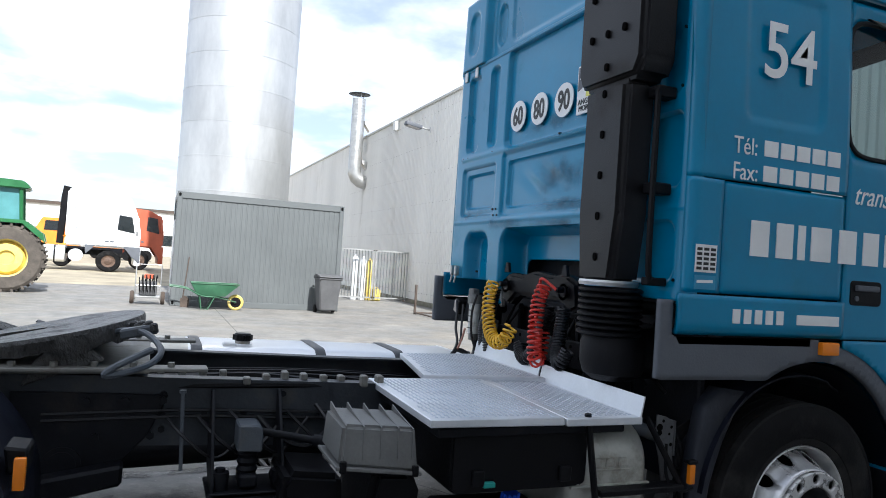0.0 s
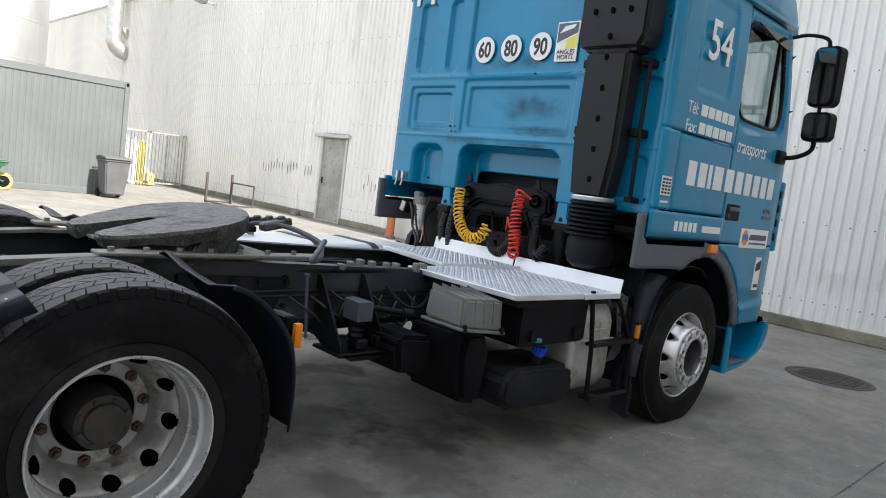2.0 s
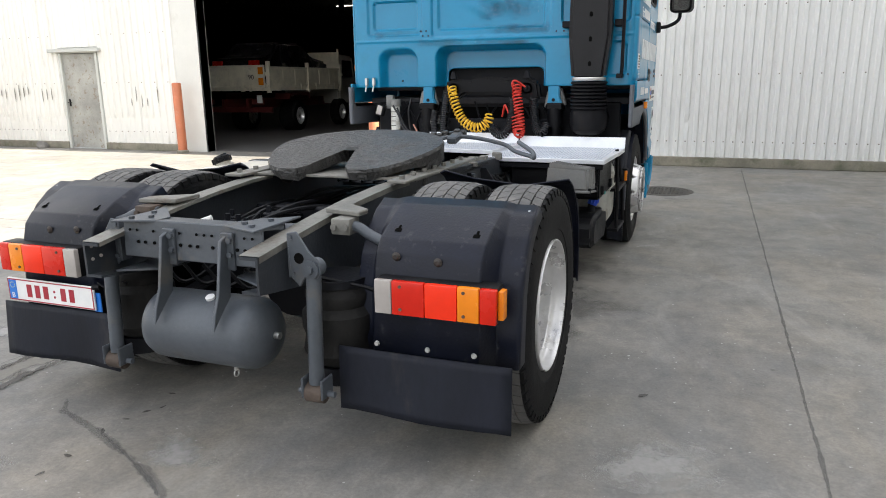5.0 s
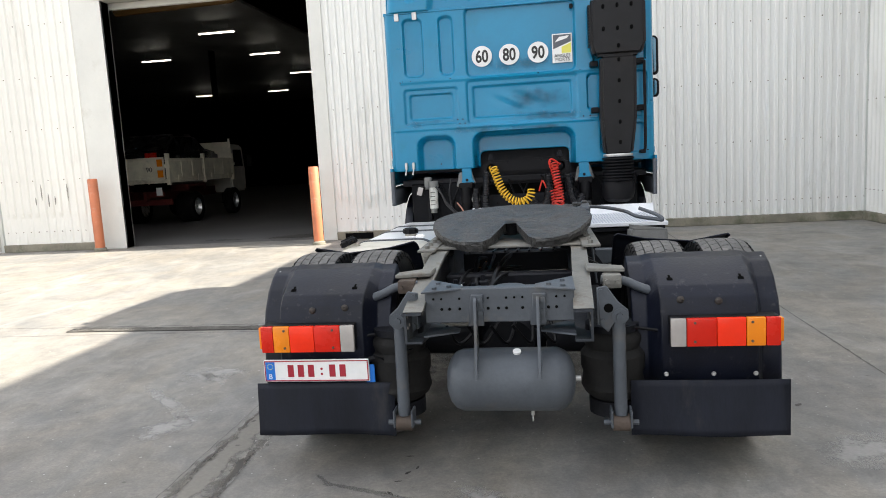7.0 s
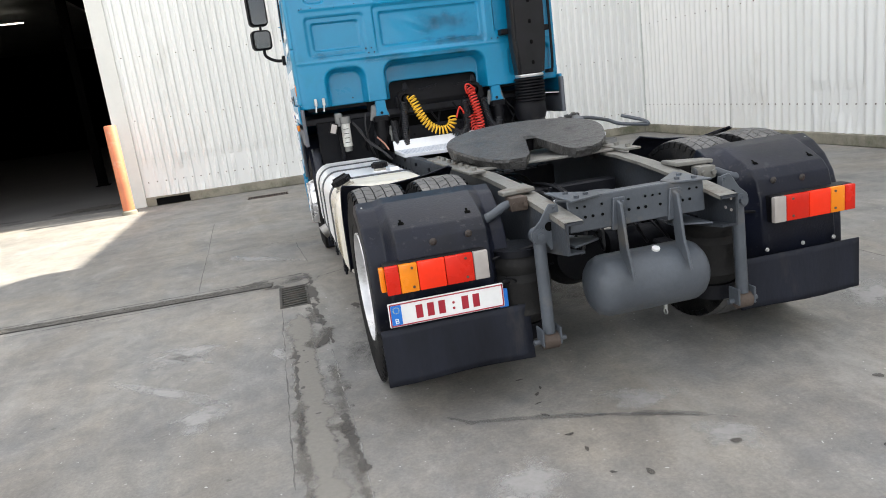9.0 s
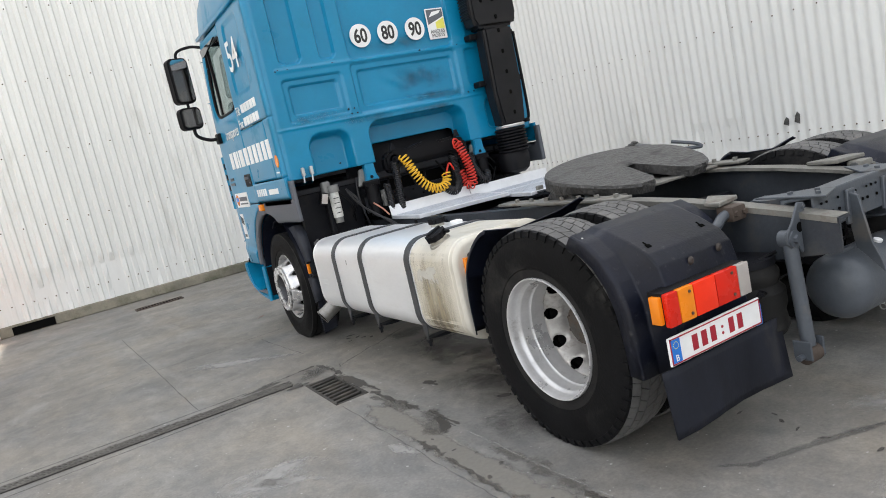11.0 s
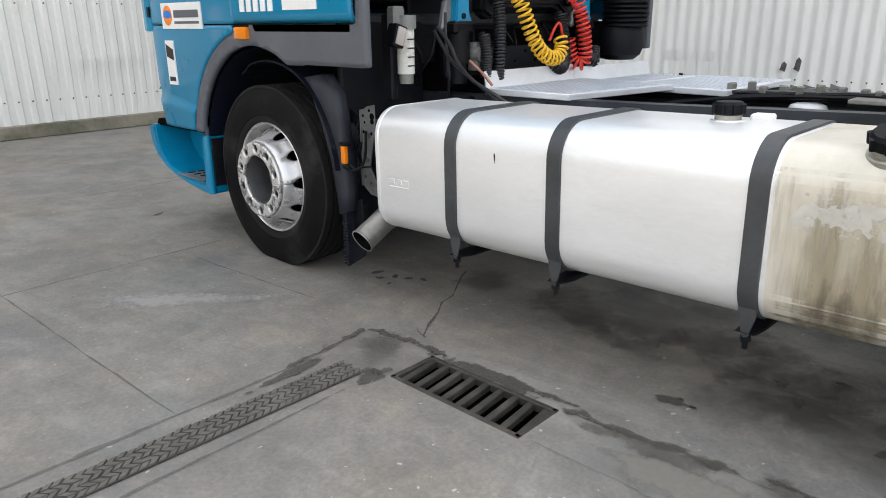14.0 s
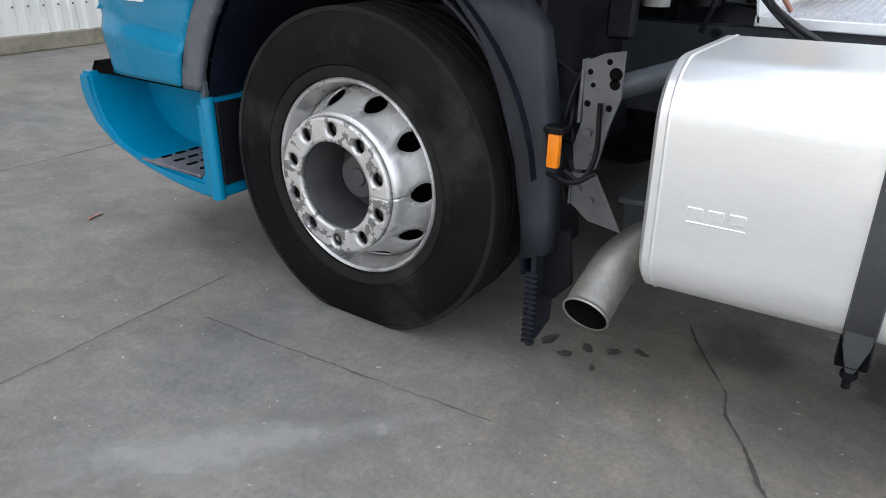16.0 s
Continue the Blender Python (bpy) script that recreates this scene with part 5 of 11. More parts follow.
def gas_cage():
    x, y0, y1, h = -20.75, 5.9, 9.55, 1.85
    t = thing("gas_cage", "galvanised bar cage for gas bottles by the wall", "cage")
    for a, b in ((y0, y0 + 0.95), (y0 + 1.0, y0 + 2.35), (y0 + 2.4, y1)):
        bm = BM()
        for lo, hi in (((x - 0.02, a, 0.05), (x + 0.02, a + 0.05, h)), ((x - 0.02, b - 0.05, 0.05), (x + 0.02, b, h)), ((x - 0.02, a, h - 0.05), (x + 0.02, b, h)), ((x - 0.02, a, 0.1), (x + 0.02, b, 0.15))):
            box(bm, lo, hi)
        part("frame", bm, "steel", t)
        n = int((b - a) / 0.11)
        for i in range(1, n):
            bm = BM()
            y = a + (b - a) * i / n
            cyl(bm, (x, y, 0.12), (x, y, h - 0.03), 0.013, seg=6)
            part("bar", bm, "container", t)
    bm = BM()
    for y in (y0, y1 - 0.05):
        box(bm, (x - 1.6, y, 0.0), (x - 1.55, y + 0.05, h))
        box(bm, (x - 1.6, y, h - 0.05), (x, y + 0.05, h))
    parts("side_frame", bm, "steel", t)
    for i, (dx, y, r, hh, c, nm) in enumerate(((-0.5, 7.1, 0.11, 1.45, "green", "green gas bottle standing in the cage"), (-0.45, 7.45, 0.11, 1.5, "bin", "dark gas bottle standing in the cage"),
                                               (-0.5, 8.35, 0.12, 1.65, "truckwhite", "white gas bottle standing in the cage"), (-0.4, 8.62, 0.12, 1.6, "truckwhite", "white gas bottle standing in the cage"),
                                               (-0.45, 8.9, 0.13, 1.55, "tyre_yellow", "yellow gas bottle standing in the cage"), (-0.55, 6.4, 0.15, 0.7, "tyre_yellow", "short yellow gas bottle standing in the cage"))):
        b = thing("gas_bottle", nm, "gas bottle", (x + dx, y - 0.65, 0), "gas bottles in the cage")
        bm = BM()
        lathe(bm, [(0, r * 0.9), (0.03, r), (hh - 0.2, r), (hh - 0.1, r * 0.75), (hh - 0.06, 0.04), (hh, 0.035)], (0, 0, 0), "z", 18)
        part("body", bm, c, b)
        bm = BM()
        cyl(bm, (0, 0, hh), (0, 0, hh + 0.07), 0.025, seg=8)
        box(bm, (-0.05, -0.012, hh + 0.05), (0.05, 0.012, hh + 0.075))
        part("valve", bm, "steel", b)
    b = thing("jerrycan", "yellow plastic canister in the cage", "canister", (x - 0.25, 8.45, 0))
    bm = BM()
    box(bm, (-0.12, -0.17, 0), (0.12, 0.17, 0.42), 0.03, 2)
    part("body", bm, "tyre_yellow", b)
    bm = BM()
    tube(bm, [(0, -0.1, 0.42), (0, -0.08, 0.48), (0, 0.08, 0.48), (0, 0.1, 0.42)], 0.018, 8)
    part("handle", bm, "tyre_yellow", b)


gas_cage()


def wheelie_bin():
    t = thing("wheelie_bin", "dark grey plastic wheelie bin with a closed lid", "bin", (-14.65, 5.18, 0), rz=90)
    bm = BM()
    vs = []
    for z, w, d in ((0.08, 0.22, 0.24), (0.92, 0.29, 0.33)):
        vs.append([bm.verts.new((sx * w, sy * d, z)) for sx, sy in ((-1, -1), (1, -1), (1, 1), (-1, 1))])
    bm.faces.new(vs[0]); bm.faces.new(vs[1])
    for i in range(4):
        bm.faces.new((vs[0][i], vs[0][(i + 1) % 4], vs[1][(i + 1) % 4], vs[1][i]))
    bmesh.ops.bevel(bm, geom=list(bm.edges), offset=0.03, segments=2, affect="EDGES")
    box(bm, (-0.31, -0.35, 0.89), (0.31, 0.35, 0.94), 0.012, 1)
    part("body", bm, "bin", t)
    bm = BM()
    prism(bm, [(-0.38, 0.945), (0.36, 0.945), (0.36, 0.97), (0.1, 1.03), (-0.3, 1.0), (-0.38, 0.97)], -0.31, 0.31, "x", 0.01, 1)
    part("lid", bm, "bin", t)
    for s in (-1, 1):
        bm = BM()
        cyl(bm, (s * 0.20, 0.26, 0.1), (s * 0.27, 0.26, 0.1), 0.1, seg=18)
        part("wheel", bm, "rubber", t)
    bm = BM()
    tube(bm, [(-0.25, 0.34, 0.92), (-0.25, 0.42, 0.95), (0.25, 0.42, 0.95), (0.25, 0.34, 0.92)], 0.016, 8)
    part("handle", bm, "bin", t)


wheelie_bin()


def wheelbarrow():
    t = thing("wheelbarrow", "green wheelbarrow with a yellow wheel leaning by the container", "wheelbarrow", (-14.6, 2.24, 0))
    bm = BM()      # tray: flared box open at the top
    lo_, hi_ = [], []
    for y, x in ((-0.30, -0.22), (0.34, -0.22), (0.34, 0.22), (-0.30, 0.22)):
        lo_.append(bm.verts.new((x, y, 0.34)))
    for y, x in ((-0.46, -0.34), (0.66, -0.34), (0.66, 0.34), (-0.46, 0.34)):
        hi_.append(bm.verts.new((x, y, 0.64)))
    bm.faces.new(lo_)
    for i in range(4):
        bm.faces.new((lo_[i], lo_[(i + 1) % 4], hi_[(i + 1) % 4], hi_[i]))
    tray = part("tray", bm, "green", t)
    s = tray.modifiers.new("thickness", "SOLIDIFY"); s.thickness = 0.01
    bm = BM()
    tube(bm, [(-0.34, -0.46, 0.645), (-0.34, 0.66, 0.645), (0.34, 0.66, 0.645), (0.34, -0.46, 0.645)], 0.014, 8, True)
    part("rim", bm, "green", t)
    for sx in (-1, 1):
        bm = BM()
        tube(bm, smooth_path([(sx * 0.30, -0.95, 0.55), (sx * 0.30, -0.55, 0.5), (sx * 0.25, -0.2, 0.34), (sx * 0.18, 0.2, 0.31), (sx * 0.07, 0.62, 0.2)], 4), 0.017, 8)
        part("handle", bm, "green", t)
        bm = BM()
        tube(bm, [(sx * 0.24, -0.25, 0.34), (sx * 0.24, -0.2, 0.02), (sx * 0.24, -0.05, 0.02), (sx * 0.22, 0.1, 0.32)], 0.014, 8)
        part("leg", bm, "green", t)
    bm = BM()
    lathe(bm, [(-0.045, 0.13), (-0.05, 0.17), (-0.025, 0.195), (0.025, 0.195), (0.05, 0.17), (0.045, 0.13)], (0, 0.62, 0.195), "x", 24, True)
    w = part("wheel", bm, "tyre_yellow", t)
    bm = BM()
    lathe(bm, [(-0.03, 0.03), (-0.03, 0.13), (0.03, 0.13), (0.03, 0.03)], (0, 0.62, 0.195), "x", 24, True)
    cyl(bm, (-0.08, 0.62, 0.195), (0.08, 0.62, 0.195), 0.02, seg=8)
    part("hub", bm, "black", w)


wheelbarrow()


def washer_trolley():
    """A small wheeled pressure washer standing beside the container."""
    t = thing("pressure_washer", "wheeled pressure washer with a coiled hose", "pressure washer", (-15.6, 0.82, 0))
    bm = BM()
    tube(bm, [(0.1, -0.28, 0.1), (0.1, -0.28, 0.95), (0.1, 0.28, 0.95), (0.1, 0.28, 0.1)], 0.016, 8)
    tube(bm, [(0.1, -0.28, 0.45), (0.1, 0.28, 0.45)], 0.014, 8)
    box(bm, (-0.3, -0.28, 0.16), (0.2, 0.28, 0.2), 0.01, 1)
    part("frame", bm, "steel", t)
    bm = BM()
    box(bm, (-0.25, -0.2, 0.2), (0.08, 0.2, 0.55), 0.04, 2)
    part("motor", bm, "bin", t)
    bm = BM()
    box(bm, (-0.1, -0.1, 0.6), (0.12, 0.12, 0.72), 0.02, 1)
    part("control_box", bm, "truckred", t)
    bm = BM()
    coil(bm, [(0.16, -0.2, 0.5), (0.16, 0.2, 0.5)], 0.2, 5, 0.014, 18)
    part("hose", bm, "black", t)
    for s in (-1, 1):
        bm = BM()
        lathe(bm, [(-0.04, 0.06), (-0.045, 0.14), (0, 0.16), (0.045, 0.14), (0.04, 0.06)], (0.05, s * 0.34, 0.16), "y", 22, True)
        part("wheel", bm, "iron", t)
    t.scale = (1.05, 1.05, 1.05)


washer_trolley()


def shovel():
    t = thing("shovel", "shovel with a wooden shaft leaning on the container", "shovel", (-15.23, 1.68, 0))
    bm = BM()
    cyl(bm, (0.25, -0.05, 0.2), (-0.02, 0.05, 1.25), 0.016, seg=8)
    part("shaft", bm, "iron", t)
    bm = BM()
    prism(bm, [(-0.1, 0.0), (0.1, 0.0), (0.11, 0.2), (0.03, 0.28), (-0.03, 0.28), (-0.11, 0.2)], 0.25, 0.256, "x")
    part("blade", bm, "iron", t)


shovel()


def rack():
    t = thing("iron_rack", "low rusty iron frame standing by the wall", "rack", (-15.4, 7.95, 0))
    bm = BM()
    for y in (0.0, 0.75):
        box(bm, (-0.03, y - 0.03, 0), (0.03, y + 0.03, 0.85), 0.004, 1)
    parts("upright", bm, "iron", t)
    bm = BM()
    for z in (0.05, 0.62):
        tube(bm, [(0, 0.0 if z < 0.3 else 0.75, z), (1.3, 0.75 if z > 0.3 else 0.0, z)], 0.022, 8)
    tube(bm, [(0, 0.0, 0.05), (0, 0.75, 0.05)], 0.022, 8)
    tube(bm, [(1.3, 0.0, 0.05), (1.3, 0.75, 0.05), (1.3, 0.75, 0.62)], 0.022, 8)
    part("rail", bm, "iron", t)


rack()


def rubble(x, y):
    t = thing("stone_lump", "small grey lump of stone at the wall foot", "stone", (x, y, 0))
    bm = BM()
    bmesh.ops.create_icosphere(bm, subdivisions=2, radius=0.12)
    for v in bm.verts:
        v.co *= 1 + 0.5 * noise.noise(v.co * 9)
        v.co.z = max(0, v.co.z + 0.05)
    part("stone", bm, "stone", t, smooth=0)


rubble(-13.15, 9.45)

# ---- far yard
bm = BM()
vs = [bm.verts.new(p) for p in ((-22.6, -60, 0.004), (-22.9, -2.5, 0.004), (-23.6, 0.4, 0.004), (-26, 3.0, 0.004), (-48, 6.0, 0.004), (-200, 6.0, 0.004), (-200, -60, 0.004))]
bm.faces.new(vs)
part("gravel", bm, "gravel", GROUND, "coarse brown gravel", 0)["kind"] = "stuff"


def far_truck(name, loc, rz, paint, label, tall=True):
    """A parked lorry seen from the side, some thirty metres off; its nose points along its own +y."""
    t = thing(name, label, "truck", loc, rz=rz)
    t.scale = (1.08, 1.16, 1.08) if tall else (1, 1.0, 1.16)
    h = 3.75 if tall else 3.05
    yb = -0.66 if tall else 0.45
    bm = BM()
    prism(bm, [(yb, 1.15), (2.0, 1.12), (2.24, 1.2), (2.27, 1.9), (2.10, 2.75), (1.78, h - 0.22), (1.5, h - 0.05), (yb + 0.15, h), (yb, h - 0.1)], -1.2, 1.2, "x", 0.06, 2)
    cab = part("cab", bm, paint, t)
    for s in (-1, 1):
        bm = BM()
        prism(bm, [(1.32, 1.98), (2.02, 1.86), (1.88, 2.62), (1.36, 2.68)], s * 1.2 - 0.01, s * 1.2 + 0.012, "x", 0.004, 1)
        part("side_window", bm, "glassdark", cab)
        bm = BM()
        box(bm, (s * 1.34 - 0.09, 2.06, 1.95), (s * 1.34 + 0.09, 2.16, 2.6), 0.03, 2)
        part("mirror", bm, paint, cab)
        bm = BM()
        for k in range(2):
            box(bm, (s * 1.2 - 0.012, 0.86 + 0.2 * k, 1.38), (s * 1.2 + 0.012, 1.02 + 0.2 * k, 1.45), 0.003, 1)
        parts("door_vent", bm, "greytrim", cab)
        if tall:
            bm = BM()
            for k in range(5):
                box(bm, (s * 1.2 - 0.012, -0.58, 1.95 + 0.3 * k), (s * 1.2 + 0.010, 0.1, 1.965 + 0.3 * k))
            part("panel_seam", bm, "greytrim", cab)["kind"] = "stuff"
    bm = BM()
    prism(bm, [(2.19, 1.98), (2.06, 2.74), (2.09, 2.75), (2.24, 1.98)], -1.05, 1.05, "x")
    part("windscreen", bm, "glassdark", cab)
    for s in (-1, 1):
        bm = BM()
        prism(bm, [(0.15, 0.80), (0.5, 1.2), (1.6, 1.2), (1.95, 0.75), (2.2, 0.5), (2.28, 0.5), (2.28, 1.22), (0.1, 1.22)], s * 1.2 - 0.06, s * 1.2 + 0.02, "x")
        part("wheel_arch", bm, "greytrim" if tall else paint, t)
    bm = BM()
    box(bm, (-1.2, 2.05, 0.35), (1.2, 2.3, 1.2), 0.05, 2)
    part("bumper", bm, paint, t)
    for x in (-0.45, 0.38):
        bm = BM()
        box(bm, (x, -4.2, 0.75), (x + 0.07, 1.0, 1.0), 0.005, 1)
        part("frame_rail", bm, "chassis", t)
    if tall:
        for s in (-1, 1):
            bm = BM()
            prism(bm, rounded(0.74, 0.76, 0.26, 6, s * 0.85, 0.74), -2.45, -0.62, "y", 0.01, 1)
            tk = part("fuel_tank", bm, "alu", t)
            for y in (-1.45, -1.0):
                bm = BM()
                prism(bm, rounded(0.76, 0.78, 0.27, 6, s * 0.85, 0.74), y - 0.03, y + 0.03, "y")
                part("strap", bm, "black", tk)
            bm = BM()
            cyl(bm, (s * 0.9, -0.22, 0.72), (s * 1.16, -0.22, 0.72), 0.28, seg=24)
            part("air_tank", bm, "alu", t)
        bm = BM()
        prism(bm, [(-0.98, 1.2), (-0.72, 1.2), (-0.62, 3.4), (-0.52, h + 0.02), (-0.84, h + 0.08), (-0.90, 3.3)], 0.75, 1.12, "x", 0.03, 1)
        part("intake_stack", bm, "black", t)
        bm = BM()
        for k in range(5):
            coil(bm, [(0.8 + 0.08 * k, -0.7, 1.75 - 0.04 * k), (0.85 + 0.06 * k, -0.45, 1.35), (0.8 + 0.08 * k, -0.2, 1.6)], 0.06, 12, 0.018, 8, 5)
        part("air_hose", bm, "amber" , t)["kind"] = "stuff"
    for y in (1.05, -2.9):
        for s in (-1, 1):
            bm = BM()
            lathe(bm, [(-0.15, 0.28), (-0.15, 0.45), (-0.1, 0.5), (0.1, 0.5), (0.15, 0.45), (0.15, 0.28)], (s * 1.05, y, 0.5), "x", 28, True)
            w = part("wheel", bm, "rubber", t)
            bm = BM()
            lathe(bm, [(-0.12, 0.29), (0.12, 0.29), (0.1, 0.18), (0.14, 0.1), (0.14, 0.01)] if s > 0 else [(0.12, 0.29), (-0.12, 0.29), (-0.1, 0.18), (-0.14, 0.1), (-0.14, 0.01)], (s * 1.05, y, 0.5), "x", 24)
            part("rim", bm, "rust", w)
    return t


M["glassdark"] = mat("dark_glass", (0.02, 0.024, 0.026), 0.08, 0, 0.1, 3, 40, 0.0, coat=0.5)
far_truck("white_lorry", (-36.3, -2.5, 0), 4, "truckwhite", "white parked tractor lorry without trailer on the gravel")
far_truck("red_lorry", (-41.5, -1.0, 0), 4, "truckred", "red parked lorry behind the white one", False)


def farm_tractor():
    t = thing("farm_tractor", "green farm tractor with yellow wheel rims", "tractor", (-18.9, -3.35, 0), rz=6)
    for (y, r, w) in ((0.55, 0.90, 0.5),):
        for s in (-1, 1):
            bm = BM()
            lathe(bm, [(-w / 2, r * 0.56), (-w / 2, r * 0.88), (-w / 2 + 0.06, r * 0.97), (w / 2 - 0.06, r * 0.97), (w / 2, r * 0.88), (w / 2, r * 0.56)], (s * 0.85, y, r), "x", 40, True)
            for k in range(22):
                a = 2 * math.pi * k / 22
                for side in (-1, 1):
                    m = Matrix.Rotation(a + side * 0.07, 3, "X")
                    c = m @ Vector((0, r * 0.98, 0))
                    box(bm, (s * 0.85 + c.x + side * 0.02, y + c.y - 0.05, r + c.z - 0.03), (s * 0.85 + c.x + side * w / 2, y + c.y + 0.05, r + c.z + 0.03), 0, 1, m)
            tyre = part("wheel", bm, "tyredust", t)
            bm = BM()
            lathe(bm, [(-0.16, r * 0.57), (-0.12, r * 0.5), (0.0, r * 0.42), (0.02, 0.2), (-0.05, 0.17), (-0.05, 0.02)], (s * 0.85 + 0.12, y, r), "x", 32)
            lathe(bm, [(-0.2, r * 0.57), (0.2, r * 0.57), (0.18, r * 0.52), (-0.2, r * 0.50)], (s * 0.85, y, r), "x", 32, True)
            part("rim", bm, "tyre_yellow", tyre)
    bm = BM()
    prism(bm, [(-2.6, 0.85), (-0.3, 0.85), (-0.3, 1.75), (-1.0, 1.7), (-2.5, 1.45), (-2.65, 1.2)], -0.36, 0.36, "x", 0.06, 2)
    part("bonnet", bm, "tractorgreen", t)
    bm = BM()
    for s in (-1, 1):
        tube(bm, [(s * 0.6, -0.6, 1.1), (s * 0.62, -0.55, 2.8)], 0.05, 8)
        tube(bm, [(s * 0.6, 0.85, 1.3), (s * 0.62, 0.75, 2.8)], 0.05, 8)
        prism(bm, [(-0.35, 1.1), (-0.2, 1.62), (0.3, 1.93), (0.9, 1.93), (1.35, 1.6), (1.42, 1.35), (0.85, 1.84), (0.35, 1.84), (-0.1, 1.5)], s * 0.85 - 0.28, s * 0.85 + 0.28, "x")
    part("cab_frame", bm, "tractorgreen", t)
    bm = BM()
    prism(bm, [(-0.8, 2.78), (0.95, 2.78), (0.97, 2.86), (0.8, 3.0), (-0.6, 3.04), (-0.82, 2.9)], -0.74, 0.74, "x", 0.03, 2)
    part("roof", bm, "tractorgreen", t)
    bm = BM()
    box(bm, (-0.58, -0.58, 1.35), (0.58, 0.76, 2.78))
    part("cab_glass", bm, "tractorglass", t)
    for s in (-1, 1):
        bm = BM()
        lathe(bm, [(-0.14, 0.22), (-0.14, 0.38), (-0.1, 0.42), (0.1, 0.42), (0.14, 0.38), (0.14, 0.22)], (s * 0.7, -2.0, 0.42), "x", 28, True)
        part("front_wheel", bm, "tyredust", t)


M["tyredust"] = mat("dusty_tractor_tyre", (0.10, 0.085, 0.07), 0.9, 0, 0.25, 5, 40, 0.3)
M["tractorglass"] = mat("tractor_glass", (0.10, 0.26, 0.27), 0.1, 0, 0.1, 3, 40, 0.0, coat=0.3)
farm_tractor()


def far_machines():
    for i, (x, y, w, h, c, lab) in enumerate(((-62, -6.5, 3.2, 3.2, "orangepaint", "orange machine far off in the yard"), (-66, -3.0, 2.8, 3.1, "orangepaint", "orange machine far off in the yard"),
                                              (-58, -9.8, 2.2, 2.6, "truckred", "red trailer far off in the yard"), (-64, -0.5, 2.4, 2.9, "truckwhite", "white van far off in the yard"))):
        t = thing("parked_machine", lab, "machine", (x, y, 0), "machines far off")
        bm = BM()
        prism(bm, [(-w / 2, 0.9), (w / 2, 0.9), (w / 2, h * 0.62), (w * 0.2, h * 0.66), (w * 0.12, h), (-w * 0.35, h), (-w / 2, h * 0.7)], -1.1, 1.1, "x", 0.05, 2)
        part("body", bm, c, t)
        bm = BM()
        prism(bm, [(-w * 0.3, h * 0.68), (w * 0.08, h * 0.68), (w * 0.05, h * 0.93), (-w * 0.28, h * 0.93)], 1.08, 1.12, "x")
        part("window", bm, "glassdark", t)
        for yy in (-w * 0.3, w * 0.3):
            for s in (-1, 1):
                bm = BM()
                cyl(bm, (s * 0.8, yy, 0.5), (s * 1.1, yy, 0.5), 0.5, seg=20)
                part("wheel", bm, "rubber", t)
    t = thing("far_hall", "low pale farm hall on the horizon", "building", (-110, -14, 0))
    bm = BM()
    prism(bm, [(-24, 0), (22, 0), (22, 6.2), (-24, 6.2)], -6, 6, "x")
    part("wall", bm, "cladgrey", t)
    for k in range(6):
        bm = BM()
        box(bm, (6.0, -15 + k * 6, 1.5), (6.1, -12 + k * 6, 3.0))
        part("window", bm, "glassdark", t)
    bm = BM()
    prism(bm, [(-24.4, 6.2), (22.4, 6.2), (22.4, 6.6), (-24.4, 6.6)], -6.3, 6.3, "x")
    part("roof", bm, "iron", t)
    for i in range(7):
        rnd = random.Random(i + 5)
        x, y = -125 - rnd.random() * 30, -26 + i * 9 + rnd.random() * 4
        tr = thing("tree", "bare winter tree on the horizon", "tree", (x, y, 0), "trees on the horizon")
        bm = BM()
        hh = 6.5 + rnd.random() * 3
        tube(bm, [(0, 0, 0), (0.1, 0.1, hh * 0.4), (0, 0.2, hh * 0.8)], 0.16, 6)
        part("trunk", bm, "iron", tr)
        bm = BM()
        for k in range(46):
            a, z = rnd.random() * 6.28, hh * (0.35 + 0.5 * rnd.random())
            ln = hh * (0.18 + 0.2 * rnd.random())
            d = Vector((math.cos(a), math.sin(a), 0.5 + rnd.random())).normalized() * ln
            p = Vector((0.05, 0.15, z))
            tube(bm, [p, p + d * 0.5 + Vector((0, 0, 0.1)), p + d], 0.035, 4)
            for q in range(4):
                e = Vector((rnd.random() - 0.5, rnd.random() - 0.5, 0.5 * rnd.random())) * ln * 0.7
                b0 = p + d * (0.4 + 0.15 * q)
                tube(bm, [b0, b0 + e], 0.02, 4)
        part("crown", bm, "iron", tr)


far_machines()


